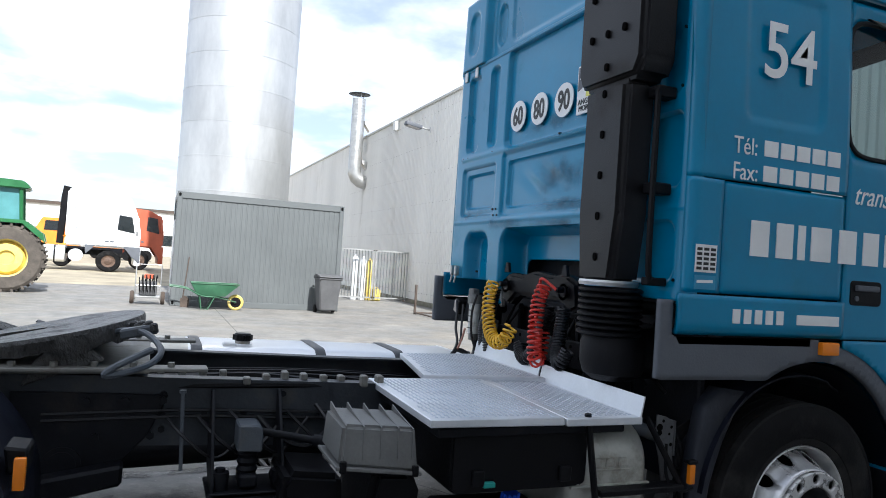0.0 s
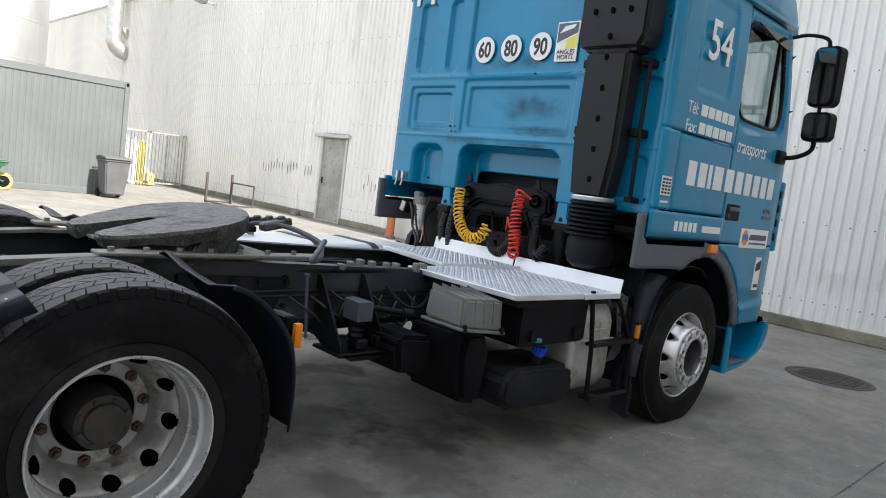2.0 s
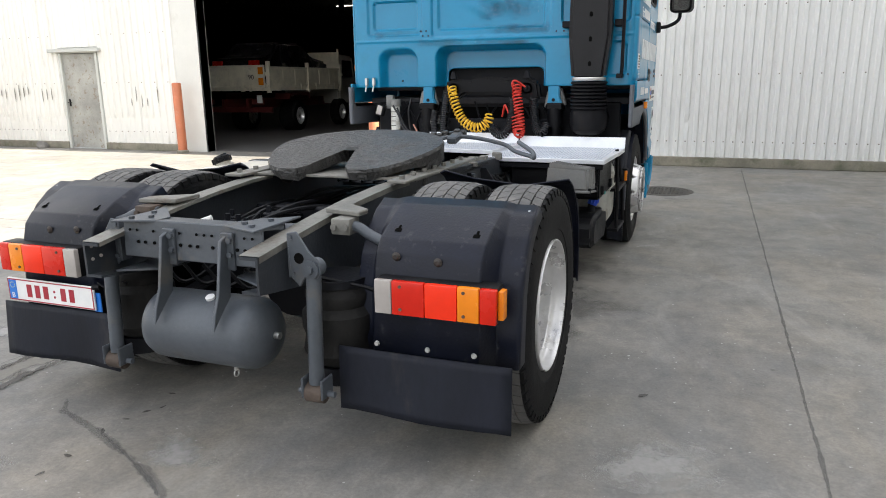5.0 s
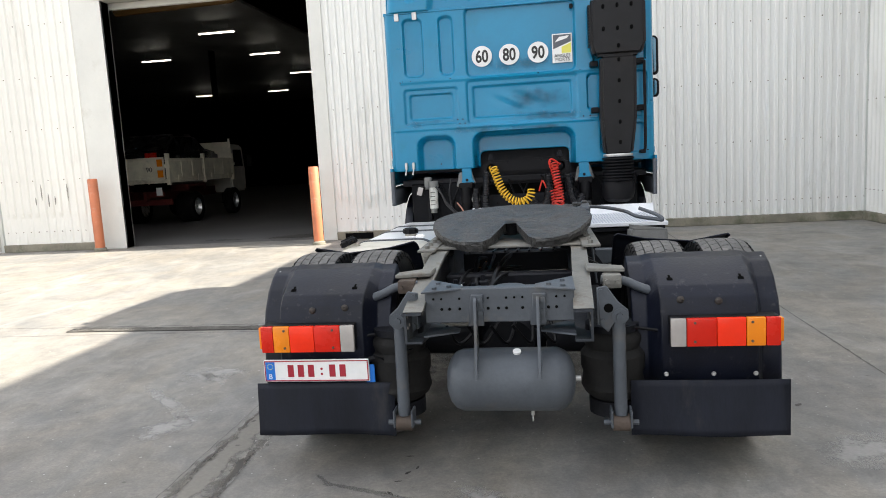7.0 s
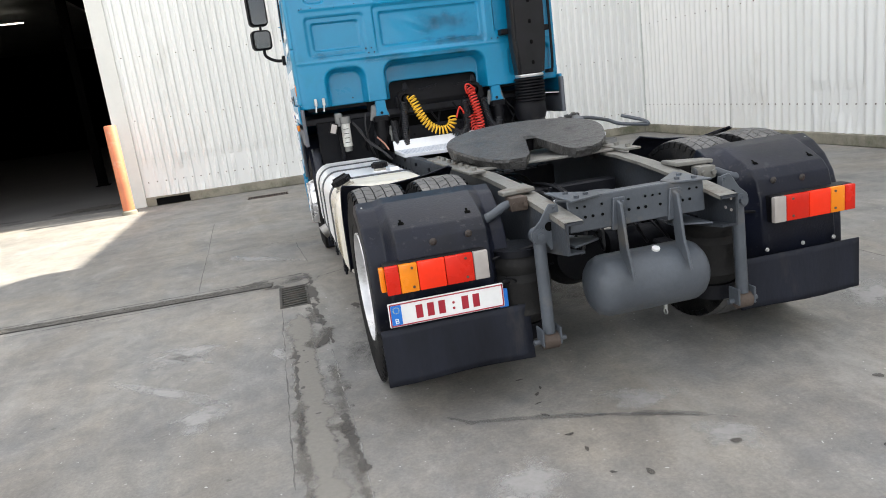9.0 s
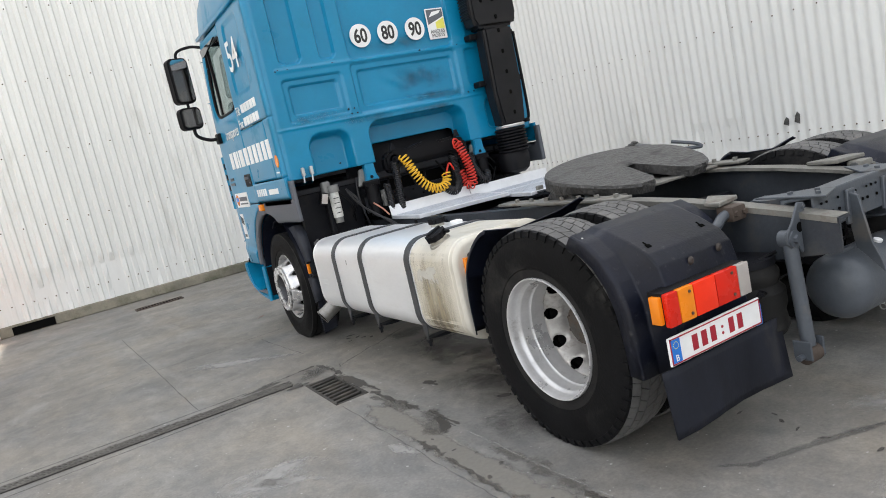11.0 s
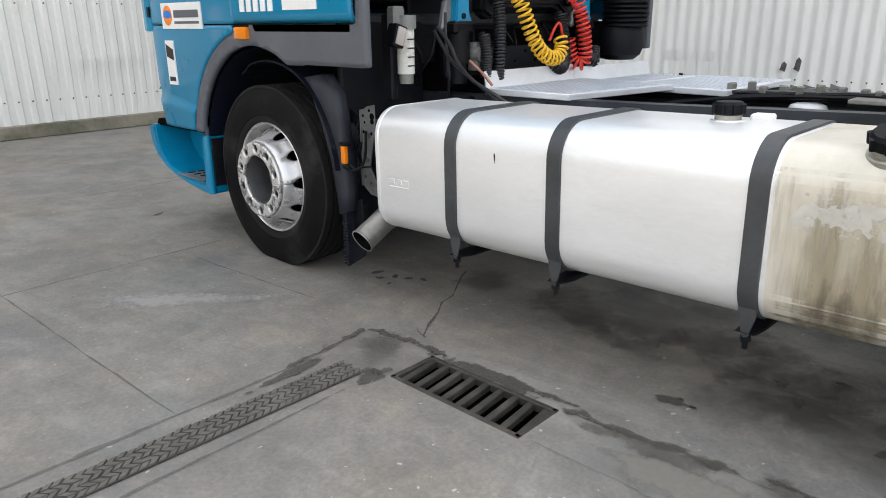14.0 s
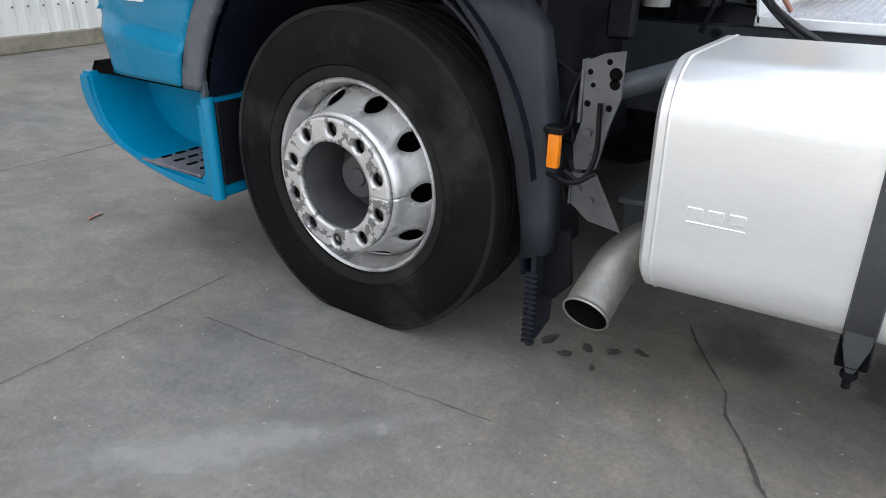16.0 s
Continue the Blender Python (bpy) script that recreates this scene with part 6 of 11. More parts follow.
def tipper():
    t = thing("tipper_lorry", "old cream dropside tipper lorry parked inside the hall", "truck", (-11.34, 14.43, 0), rz=2.4)
    L, W, zb, zt = 4.55, 1.2, 1.34, 1.96
    bm = BM()
    box(bm, (-W, 0, zb - 0.1), (W, L, zb), 0.01, 1)
    part("bed", bm, "tipperwhite", t)

    def board(nm, a, b, c0, c1, axis, off, face):
        """A folded drop board: a sheet with rims, upright ribs and two hinges, reaching from a to b along the bed."""
        bm = BM()

        def put(u0, u1, w0, w1, d0, d1, bev=0.006):
            d0, d1 = sorted((off + face * d0, off + face * d1))
            if axis == "x":
                box(bm, (u0, d0, w0), (u1, d1, w1), bev, 1)
            else:
                box(bm, (d0, u0, w0), (d1, u1, w1), bev, 1)
        put(a, b, c0, c1, -0.02, 0.02)
        put(a, b, c1 - 0.07, c1, 0.021, 0.045)
        put(a, b, c0, c0 + 0.06, 0.021, 0.045)
        n_ = 2 if axis == "x" else 3
        for k in range(n_ + 1):
            u = a + (b - a - 0.05) * k / n_
            put(u, u + 0.05, c0 + 0.061, c1 - 0.071, 0.021, 0.04)
        ob = part(nm, bm, "tipperwhite", t)
        bm = BM()
        for u in (a + (b - a) * 0.2, a + (b - a) * 0.8):
            put(u - 0.03, u + 0.03, c0 - 0.10, c0 + 0.10, 0.047, 0.075, 0.008)
        parts("hinge", bm, "tipperwhite", ob)
        return ob
    tail = board("tailboard", -W + 0.02, W - 0.06, zb - 0.02, zt, "x", -0.02, -1)
    lettering("limit_mark", "90", 0.19, Matrix.Translation((0.62, -0.068, 1.56)) @ pose(0, 0, 0, 90), "ink", tail)
    for z in (zb + 0.06, zb + 0.36):
        bm = BM()
        box(bm, (0.96, -0.085, z), (1.12, -0.068, z + 0.20), 0.003, 1)
        part("marker_board", bm, "amber", tail, "orange marker board")
    for s in (-1, 1):
        for k in range(2):
            y0 = 0.12 + k * (L - 0.1) / 2
            board("dropside", y0, y0 + (L - 0.3) / 2, zb, zt - 0.04, "y", s * W, s)
        for y in (0.02, L / 2, L - 0.05):
            bm = BM()
            box(bm, (s * W - 0.05, y, zb - 0.16), (s * W + 0.06, y + 0.09, zt + 0.10), 0.008, 1)
            box(bm, (s * W - 0.07, y - 0.02, zt - 0.30), (s * W + 0.085, y + 0.11, zt - 0.20), 0.008, 1)
            part("corner_post", bm, "tipperwhite", t)
    bm = BM()
    box(bm, (-W, L, zb), (W, L + 0.04, 2.46), 0.01, 1)
    for x in (-W, -0.4, 0.36, W - 0.06):
        box(bm, (x, L - 0.035, zb), (x + 0.06, L - 0.001, 2.56 if abs(x) > 1 else 2.45), 0.006, 1)
    box(bm, (-W, L - 0.03, 2.38), (W, L - 0.002, 2.46), 0.006, 1)
    part("headboard", bm, "tipperwhite", t)
    bm = BM()
    prism(bm, [(L + 0.16, 0.75), (L + 1.42, 0.75), (L + 1.46, 1.5), (L + 1.28, 2.36), (L + 0.22, 2.40), (L + 0.15, 2.3)], -1.1, 1.1, "x", 0.06, 2)
    cab = part("cab", bm, "tippercabshade", t)
    for s in (-1, 1):
        bm = BM()
        prism(bm, [(L + 0.38, 1.62), (L + 1.22, 1.62), (L + 1.12, 2.2), (L + 0.42, 2.2)], s * 1.1 - 0.01, s * 1.1 + 0.012, "x")
        part("side_window", bm, "glassdark", cab)
        bm = BM()
        box(bm, (s * 1.3 - 0.08, L + 1.36, 1.6), (s * 1.3 + 0.08, L + 1.43, 2.0), 0.02, 1)
        cyl(bm, (s * 1.08, L + 1.36, 2.05), (s * 1.3, L + 1.38, 2.0), 0.014, seg=8)
        part("mirror", bm, "black", cab)
        bm = BM()
        box(bm, (s * 0.42 - 0.04, 0.1, 0.72), (s * 0.42 + 0.04, L + 1.3, 1.0), 0.006, 1)
        part("frame_rail", bm, "tipperred", t)
        bm = BM()
        box(bm, (s * 0.85 - 0.2, -0.02, 0.86), (s * 0.85 + 0.2, 0.06, 1.0), 0.01, 1)
        part("tail_lamp", bm, "tipperred", t)
        bm = BM()
        prism(bm, [(1.30, 1.16), (2.50, 1.16), (2.55, 0.98), (2.46, 0.98), (2.40, 1.08), (1.40, 1.08), (1.34, 0.98), (1.25, 0.98)], s * 0.88 - 0.26, s * 0.88 + 0.26, "x", 0.01, 1)
        part("mudguard", bm, "tipperred", t)
        for y, hw, xc in ((1.905, 0.27, 0.86), (4.84, 0.15, 0.98)):
            bm = BM()
            lathe(bm, [(-hw, 0.27), (-hw, 0.42), (-hw + 0.05, 0.46), (hw - 0.05, 0.46), (hw, 0.42), (hw, 0.27)], (s * xc, y, 0.46), "x", 32, True)
            w = part("wheel", bm, "rubber", t)
            bm = BM()
            q = hw - 0.02
            lathe(bm, [(-q * s, 0.27), (q * s, 0.275), ((q - 0.10) * s, 0.23), ((q - 0.13) * s, 0.12), ((q - 0.05) * s, 0.08), ((q - 0.05) * s, 0.01)], (s * xc, y, 0.46), "x", 24)
            part("rim", bm, "rim", w)
    bm = BM()
    box(bm, (-1.15, 0.2, 0.62), (1.15, 0.3, 0.78), 0.01, 1)
    part("under_guard", bm, "tipperred", t)
    bm = BM()
    box(bm, (0.85, -0.05, 0.90), (1.02, -0.03, 1.12), 0.003, 1)
    part("chequer_board", bm, "white", t)
    c = thing("car", "dark shiny saloon car loaded on the tipper bed", "car", (-11.36, 14.66, 1.34), rz=2.4)
    bm = BM()
    prism(bm, [(0.05, 0.35), (0.1, 0.82), (0.6, 0.88), (1.15, 1.32), (2.5, 1.34), (3.25, 0.92), (4.2, 0.8), (4.3, 0.35)], -0.82, 0.82, "x", 0.09, 3)
    part("body", bm, "carpaint", c)
    bm = BM()
    prism(bm, [(0.62, 0.9), (1.16, 1.29), (1.2, 1.30), (0.68, 0.9)], -0.62, 0.62, "x")
    part("rear_window", bm, "glassdark", c)
    for s in (-1, 1):
        bm = BM()
        box(bm, (s * 0.62 - 0.16, 0.02, 0.62), (s * 0.62 + 0.16, 0.12, 0.76), 0.02, 2)
        part("tail_lamp", bm, "red", c)
        for y in (0.85, 3.4):
            bm = BM()
            cyl(bm, (s * 0.62, y, 0.3), (s * 0.82, y, 0.3), 0.3, seg=24)
            part("wheel", bm, "rubber", c)


tipper()


# ---------------------------------------------------------------- the tractor unit (origin on the ground under the rear axle, nose along +y)
TRUCK = thing("tractor_unit", "blue two-axle road tractor unit parked without trailer", "truck")
WB = 3.69                          # wheelbase


def polar(name, r0, r1, place, cut, material, parent, label="", thick=0.012):
    """A turned disc with clean round holes: place(angle, radius), cut(x, y)."""
    cell = 0.008
    nr, na = max(2, int((r1 - r0) / cell)), 180
    A, R = np.meshgrid(np.linspace(0, 2 * np.pi, na + 1), np.linspace(r0, r1, nr + 1), indexing="ij")
    X, Y = R * np.cos(A), R * np.sin(A)
    e = 1e-4
    for _ in range(3):
        s = cut(X, Y)
        gx, gy = (cut(X + e, Y) - s) / e, (cut(X, Y + e) - s) / e
        near = (np.abs(s) < 0.0056) & (R > r0 + 1e-6) & (R < r1 - 1e-6)
        X, Y = np.where(near, X - s * gx, X), np.where(near, Y - s * gy, Y)
    P = np.stack(place(X, Y), -1).reshape(-1, 3)
    faces = []
    n = nr + 1
    for i in range(na):
        for j in range(nr):
            ids = (i * n + j, (i + 1) * n + j, (i + 1) * n + j + 1, i * n + j + 1)
            cx, cy = np.mean([X.flat[k] for k in ids]), np.mean([Y.flat[k] for k in ids])
            if cut(np.array(cx), np.array(cy)) > 0.0:
                faces.append(ids)
    used = sorted({k for f in faces for k in f})
    ix = {k: i for i, k in enumerate(used)}
    ob = raw(name, P[used], [tuple(ix[k] for k in f) for f in faces], material, parent, 40, label)
    ob.modifiers.new("thickness", "SOLIDIFY").thickness = thick
    return ob


def holes(radius, n, r, phase=0.0, wide=1.0):
    cs = [(radius * math.cos(2 * math.pi * (k + phase) / n), radius * math.sin(2 * math.pi * (k + phase) / n)) for k in range(n)]

    def f(X, Y):
        d = np.full(np.shape(X), 9.0)
        for cx, cy in cs:
            ux, uy = cx / radius, cy / radius
            along, across = (X - cx) * ux + (Y - cy) * uy, (Y - cy) * ux - (X - cx) * uy
            d = np.minimum(d, np.hypot(along, across / wide) - r)
        return d
    return f, cs


def tyre(bm, R, rim_r, w):
    """The body of a tyre about the origin, its axle along x."""
    h = w / 2
    prof = [(-h * 0.78, rim_r + 0.004), (-h * 0.86, rim_r + 0.012), (-h * 0.93, rim_r + (R - rim_r) * 0.22), (-h * 0.955, rim_r + (R - rim_r) * 0.235), (-h * 0.97, rim_r + (R - rim_r) * 0.42), (-h, rim_r + (R - rim_r) * 0.62), (-h * 0.95, R - 0.055),
            (-h * 0.90, R - 0.03), (-h * 0.84, R - 0.013), (h * 0.84, R - 0.013), (h * 0.90, R - 0.03), (h * 0.95, R - 0.055), (h, rim_r + (R - rim_r) * 0.62),
            (h * 0.975, rim_r + (R - rim_r) * 0.42), (h * 0.955, rim_r + (R - rim_r) * 0.235), (h * 0.92, rim_r + (R - rim_r) * 0.22), (h * 0.86, rim_r + 0.012), (h * 0.78, rim_r + 0.004)]
    return lathe(bm, prof, (0, 0, 0), "x", 72, True)


def block_tread(bm, R, w, n=54):
    """Worn drive tread: rows of blocks cut by slanted grooves."""
    h = w * 0.43
    cuts = [-0.97, -0.62, -0.22, 0.22, 0.62, 0.97]
    for ri, (a, b) in enumerate(zip(cuts, cuts[1:])):
        a, b = a * h + 0.0028, b * h - 0.0028
        for k in range(n):
            t0 = 2 * math.pi * (k + (0.0, 0.35, 0.7, 0.35, 0.0)[ri]) / n
            d = 2 * math.pi / n * 0.915
            sk = (0.010, 0.022, 0.026, -0.022, -0.010)[ri]
            vs = []
            for x, t in ((a, t0 + sk), (b, t0 - sk), (b, t0 - sk + d), (a, t0 + sk + d)):
                drop = 0.012 * (abs(x) / h) ** 4
                for r in (R - 0.014, R - drop):
                    vs.append(bm.verts.new((x, r * math.cos(t), r * math.sin(t))))
            for f in ((1, 3, 5, 7), (0, 2, 3, 1), (2, 4, 5, 3), (4, 6, 7, 5), (6, 0, 1, 7)):
                bm.faces.new([vs[i] for i in f])
    return bm


def shoulder_lugs(bm, R, w, n=54):
    """The ends of the tread blocks, standing out of both shoulders."""
    h = w / 2
    for sg in (-1, 1):
        for k in range(n):
            t0 = 2 * math.pi * k / n
            t1 = t0 + 2 * math.pi / n * 0.62
            vs = []
            for t in (t0, t1):
                for x, r in ((h * 0.90, R - 0.048), (h * 0.965, R - 0.042), (h * 0.925, R - 0.016), (h * 0.84, R - 0.012)):
                    vs.append(bm.verts.new((sg * x, r * math.cos(t), r * math.sin(t))))
            for f in ((0, 1, 5, 4), (1, 2, 6, 5), (2, 3, 7, 6), (0, 3, 2, 1), (4, 5, 6, 7)):
                bm.faces.new([vs[i] for i in f])
    return bm


def rib_tread(bm, R, w):
    """Steer tread: plain ribs with straight grooves."""
    h = w * 0.45
    edges = [-h, -h * 0.62, -h * 0.22, h * 0.22, h * 0.62, h]
    for a, b in zip(edges, edges[1:]):
        lathe(bm, [(a + 0.006, R - 0.014), (a + 0.006, R), (b - 0.006, R), (b - 0.006, R - 0.014)], (0, 0, 0), "x", 72, cap=False)
    return bm


def stand(bm, zc):
    """The tyre is pressed flat where it stands."""
    for v in bm.verts:
        if v.co.z < -zc + 0.002:
            v.co.z = -zc + 0.002
    return bm


M["beaddust"] = mat("dusty_bead_rubber", (0.0135, 0.013, 0.0128), 0.75, 0, 0.3, 7, 70, 0.2, dirt=(0.04, 0.037, 0.034), dirt_amt=0.25, dirt_scale=6, spec=0.25)


def bead_band(x, R, rim_r, w, parent):
    """The dusty ring of the sidewall next to the rim."""
    h, d = w / 2, R - rim_r
    bm = BM()
    lathe(bm, [(x + h * 0.862 + 0.0015, rim_r + 0.013), (x + h * 0.90 + 0.0015, rim_r + 0.13 * d), (x + h * 0.922 + 0.0015, rim_r + 0.215 * d)], (0, 0, 0), "x", 72, cap=False)
    part("bead_band", bm, "beaddust", parent, "dusty lighter ring beside the rim")


def rear_wheels(s):
    """Twin wheels on one side of the driven axle."""
    R, rim_r, w, zc = 0.512, 0.274, 0.275, 0.502
    t = new("wheel"); t.parent = TRUCK
    t.matrix_basis = pose(0.035 + s * 0.910, -0.006 if s > 0 else 0.01, zc, 0, 0, 0 if s > 0 else 180)      # local +x points outwards
    t["label"] = "twin rear wheel with deep silver rim"
    for x in (0.155, -0.168):
        bm = tyre(BM(), R, rim_r, w)
        bmesh.ops.translate(bm, verts=bm.verts, vec=(x, 0, 0))
        ty = part("tyre", stand(bm, zc), "rubber", t)
        if x > 0:
            bead_band(x, R, rim_r, w, ty)
        bm = stand(block_tread(BM(), R, w), zc)
        bmesh.ops.translate(bm, verts=bm.verts, vec=(x, 0, 0))
        part("tread", bm, "tread", t, "worn block tread", 0)
        bm = stand(shoulder_lugs(BM(), R, w), zc)
        bmesh.ops.translate(bm, verts=bm.verts, vec=(x, 0, 0))
        part("shoulder_lug", bm, "rubber", ty, "", 0)["kind"] = "stuff"
    bm = BM()
    lathe(bm, [(0.268, 0.284), (0.281, 0.2850), (0.286, 0.2825), (0.2855, 0.2785), (0.278, 0.2755), (0.262, 0.2735), (0.246, 0.2715), (0.236, 0.2685), (0.229, 0.2625), (0.224, 0.2590), (0.218, 0.2580), (0.176, 0.2570),
               (0.168, 0.2545), (0.163, 0.2505), (0.118, 0.2495), (0.108, 0.2482), (0.089, 0.2482), (0.089, 0.258), (0.12, 0.262), (0.218, 0.268)], (0, 0, 0), "x", 72, True)
    part("rim", bm, "barrel", t, "deep silver outer rim")
    f, cs = holes(0.2275, 10, 0.0188, 0.8, 1.6)

    def place(X, Y):
        r = np.hypot(X, Y)
        x = np.interp(r, [0.135, 0.188, 0.195, 0.202, 0.232, 0.2480], [-0.035, -0.035, -0.020, 0.022, 0.074, 0.088])
        return x, X, Y
    polar("disc", 0.135, 0.2480, place, f, "discdirt", t, "dusty silver wheel disc", 0.004)
    bm = BM()
    for k in range(10):
        a = 2 * math.pi * (k + 0.3) / 10
        p = Vector((-0.037, 0.165 * math.cos(a), 0.165 * math.sin(a)))
        cyl(bm, p, p + Vector((0.022, 0, 0)), 0.022, 0.020, 6)
        cyl(bm, p, p + Vector((0.036, 0, 0)), 0.011, seg=8)
    nuts = part("wheel_nut", bm, "rust", t)
    nuts["kind"] = "stuff"
    bm = BM()
    lathe(bm, [(-0.08, 0.098), (0.055, 0.096), (0.070, 0.093), (0.073, 0.070), (0.088, 0.066), (0.092, 0.056), (0.093, 0.001)], (0, 0, 0), "x", 36)
    for k in range(8):
        a = 2 * math.pi * (k + 0.5) / 8
        p = Vector((0.068, 0.080 * math.cos(a), 0.078 * math.sin(a)))
        cyl(bm, p, p + Vector((0.012, 0, 0)), 0.009, seg=6)
    part("hub", bm, "hubdirt", t, "oily rusty hub cover")
    # drum coloured as shade, so the hand holes look dark
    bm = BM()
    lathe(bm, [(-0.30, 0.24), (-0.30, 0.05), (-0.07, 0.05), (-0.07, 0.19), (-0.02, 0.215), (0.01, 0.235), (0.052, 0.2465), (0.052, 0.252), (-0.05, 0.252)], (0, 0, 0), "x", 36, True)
    part("brake_drum", bm, "shadeblack", t)
    return t


M["discdirt"] = mat("dusty_wheel_disc", (0.50, 0.485, 0.465), 0.42, 0.45, 0.2, 7, 60, 0.1, dirt=(0.13, 0.10, 0.075), dirt_amt=0.34, dirt_scale=8)
M["barrel"] = mat("bright_rim_barrel", (0.64, 0.635, 0.635), 0.30, 0.45, 0.12, 6, 60, 0.06, dirt=(0.20, 0.17, 0.14), dirt_amt=0.14, dirt_scale=9)
M["hubdirt"] = mat("oily_hub", (0.085, 0.078, 0.07), 0.6, 0.5, 0.3, 9, 60, 0.3, dirt=(0.11, 0.07, 0.045), dirt_amt=0.4, dirt_scale=9)


def front_wheel(s):
    R, rim_r, w, zc = 0.488, 0.288, 0.29, 0.469
    t = new("wheel"); t.parent = TRUCK
    t.matrix_basis = pose(s * 1.055, WB, zc, 0, 0, 0 if s > 0 else 180)
    t["label"] = "steer wheel with raised silver disc"

    bead_band(0.0, R, rim_r, w, part("tyre", stand(tyre(BM(), R, rim_r, w), zc), "rubber", t))
    part("tread", stand(rib_tread(BM(), R, w), zc), "ribrubber", t, "plain ribbed tread")
    bm = BM()
    lathe(bm, [(0.118, 0.298), (0.126, 0.292), (0.12, 0.284), (0.06, 0.268), (-0.02, 0.262), (-0.1, 0.262), (-0.1, 0.28), (0.06, 0.284)], (0, 0, 0), "x", 72, True)
    part("rim", bm, "rim", t)
    f, cs = holes(0.2365, 10, 0.0185, 0.0, 1.5)

    def place(X, Y):
        r = np.hypot(X, Y)
        x = np.interp(r, [0.198, 0.205, 0.212, 0.222, 0.262], [0.186, 0.178, 0.155, 0.122, 0.045])
        return x, X, Y
    polar("disc", 0.198, 0.262, place, f, "rimclean", t, thick=0.005)
    f2, cs2 = holes(0.1675, 10, 0.0215, 0.5)
    polar("ring", 0.132, 0.199, lambda X, Y: (np.full(np.shape(X), 0.186), X, Y), f2, "rimwhite", t, "flat ring with chipped silver paint", 0.02)
    bm = BM()
    for cx, cy in cs2:
        cyl(bm, (0.14, cx, cy), (0.180, cx, cy), 0.0205, 0.017, 10)
        cyl(bm, (0.176, cx, cy), (0.186, cx, cy), 0.009, seg=8)
    n = part("wheel_nut", bm, "nutdark", t)
    n["kind"] = "stuff"
    bm = BM()
    lathe(bm, [(0.186, 0.1325), (0.187, 0.129), (0.16, 0.122), (0.03, 0.117), (0.025, 0.078), (0.085, 0.074), (0.096, 0.062), (0.098, 0.030), (0.104, 0.026), (0.105, 0.001)], (0, 0, 0), "x", 40, cap=False)
    part("hub", bm, "hubgrey", t)
    # drum in the shade colour, darkening the wheel behind its disc
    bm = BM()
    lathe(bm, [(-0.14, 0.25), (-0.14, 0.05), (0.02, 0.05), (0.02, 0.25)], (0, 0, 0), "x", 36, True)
    part("brake_drum", bm, "shadeblack", t)


M["nutdark"] = mat("dark_wheel_nut", (0.035, 0.033, 0.031), 0.5, 0.5, 0.3, 12, 80, 0.2)
M["ribrubber"] = mat("rib_rubber", (0.013, 0.0128, 0.013), 0.75, 0, 0.25, 6, 70, 0.15, dirt=(0.04, 0.038, 0.036), dirt_amt=0.25, dirt_scale=6, spec=0.22)
M["hubgrey"] = mat("dull_hub_steel", (0.13, 0.13, 0.14), 0.45, 0.6, 0.2, 9, 60, 0.15, dirt=(0.10, 0.09, 0.08), dirt_amt=0.3, dirt_scale=9)
for s_ in (-1, 1):
    rear_wheels(s_)
    front_wheel(s_)


# ---- frame
def rail_z(y):
    return 0.965 - 0.068 * min(1.0, max(0.0, (y - 0.4) / 2.2)) if y > 0.15 else 0.965 - 0.105 * ((0.15 - y) / 1.06) ** 1.5


def frame_rail(s):
    """A channel rail, open inwards, dropping a little over the rear overhang."""
    bm = BM()
    ys = [-0.91, -0.7, -0.45, -0.2, 0.15, 0.6, 1.0, 1.5, 1.9, 3.0, 4.6]
    rows = []
    for y in ys:
        zt = rail_z(y)
        hgt = 0.125 + 0.15 * min(1, max(0, (y + 0.94) / 0.55))
        xo = s * (0.395 + 0.04 * min(1, max(0, (y + 0.94) / 1.2)))
        f, th = s * 0.075, s * 0.010
        sec = [(xo - f, zt), (xo, zt), (xo, zt - hgt), (xo - f, zt - hgt), (xo - f, zt - hgt + 0.01), (xo - th, zt - hgt + 0.01), (xo - th, zt - 0.01), (xo - f, zt - 0.01)]
        rows.append([bm.verts.new((x, y, z)) for x, z in sec])
    for a, b in zip(rows, rows[1:]):
        for i in range(8):
            bm.faces.new((a[i], a[(i + 1) % 8], b[(i + 1) % 8], b[i]))
    bm.faces.new(rows[0]); bm.faces.new(rows[-1][::-1])
    r = part("frame_rail", bm, "railpaint", TRUCK, "grey steel channel rail with worn top", 30)
    bm = BM()      # bare, rusty top flange over the overhang
    ya = [-0.905, -0.7, -0.45, -0.2, 0.1, 0.3]
    pr = []
    for y in ya:
        xo = s * (0.395 + 0.04 * min(1, max(0, (y + 0.94) / 1.2)))
        pr.append([bm.verts.new((xo - s * f, y, rail_z(y) + dz)) for f, dz in ((-0.004, -0.02), (-0.004, 0.004), (0.080, 0.004), (0.080, -0.012))])
    for a, b in zip(pr, pr[1:]):
        for i in range(3):
            bm.faces.new((a[i], b[i], b[i + 1], a[i + 1]))
    part("worn_flange", bm, "railtop", r, "bare worn steel flange")
    bm = BM()
    for y, z in ((-0.88, 0.84), (-0.84, 0.845), (-0.88, 0.79), (-0.84, 0.795)):
        cyl(bm, (s * 0.384, y, z), (s * 0.3875, y, z), 0.007, seg=10)
    parts("bolt_hole", bm, "whitelens", r)
    bm = BM()      # rear hole pattern and web bolts
    for k in range(16):
        y = 0.5 + k * 0.16
        bolts(bm, [(s * 0.434, y, 0.80)], 0.014, 0.016, "x", s)
        if k % 3 == 0:
            bolts(bm, [(s * 0.434, y, 0.88), (s * 0.434, y, 0.74)], 0.014, 0.016, "x", s)
    part("rail_bolt", bm, "chassis", r)["kind"] = "stuff"


for s_ in (-1, 1):
    frame_rail(s_)

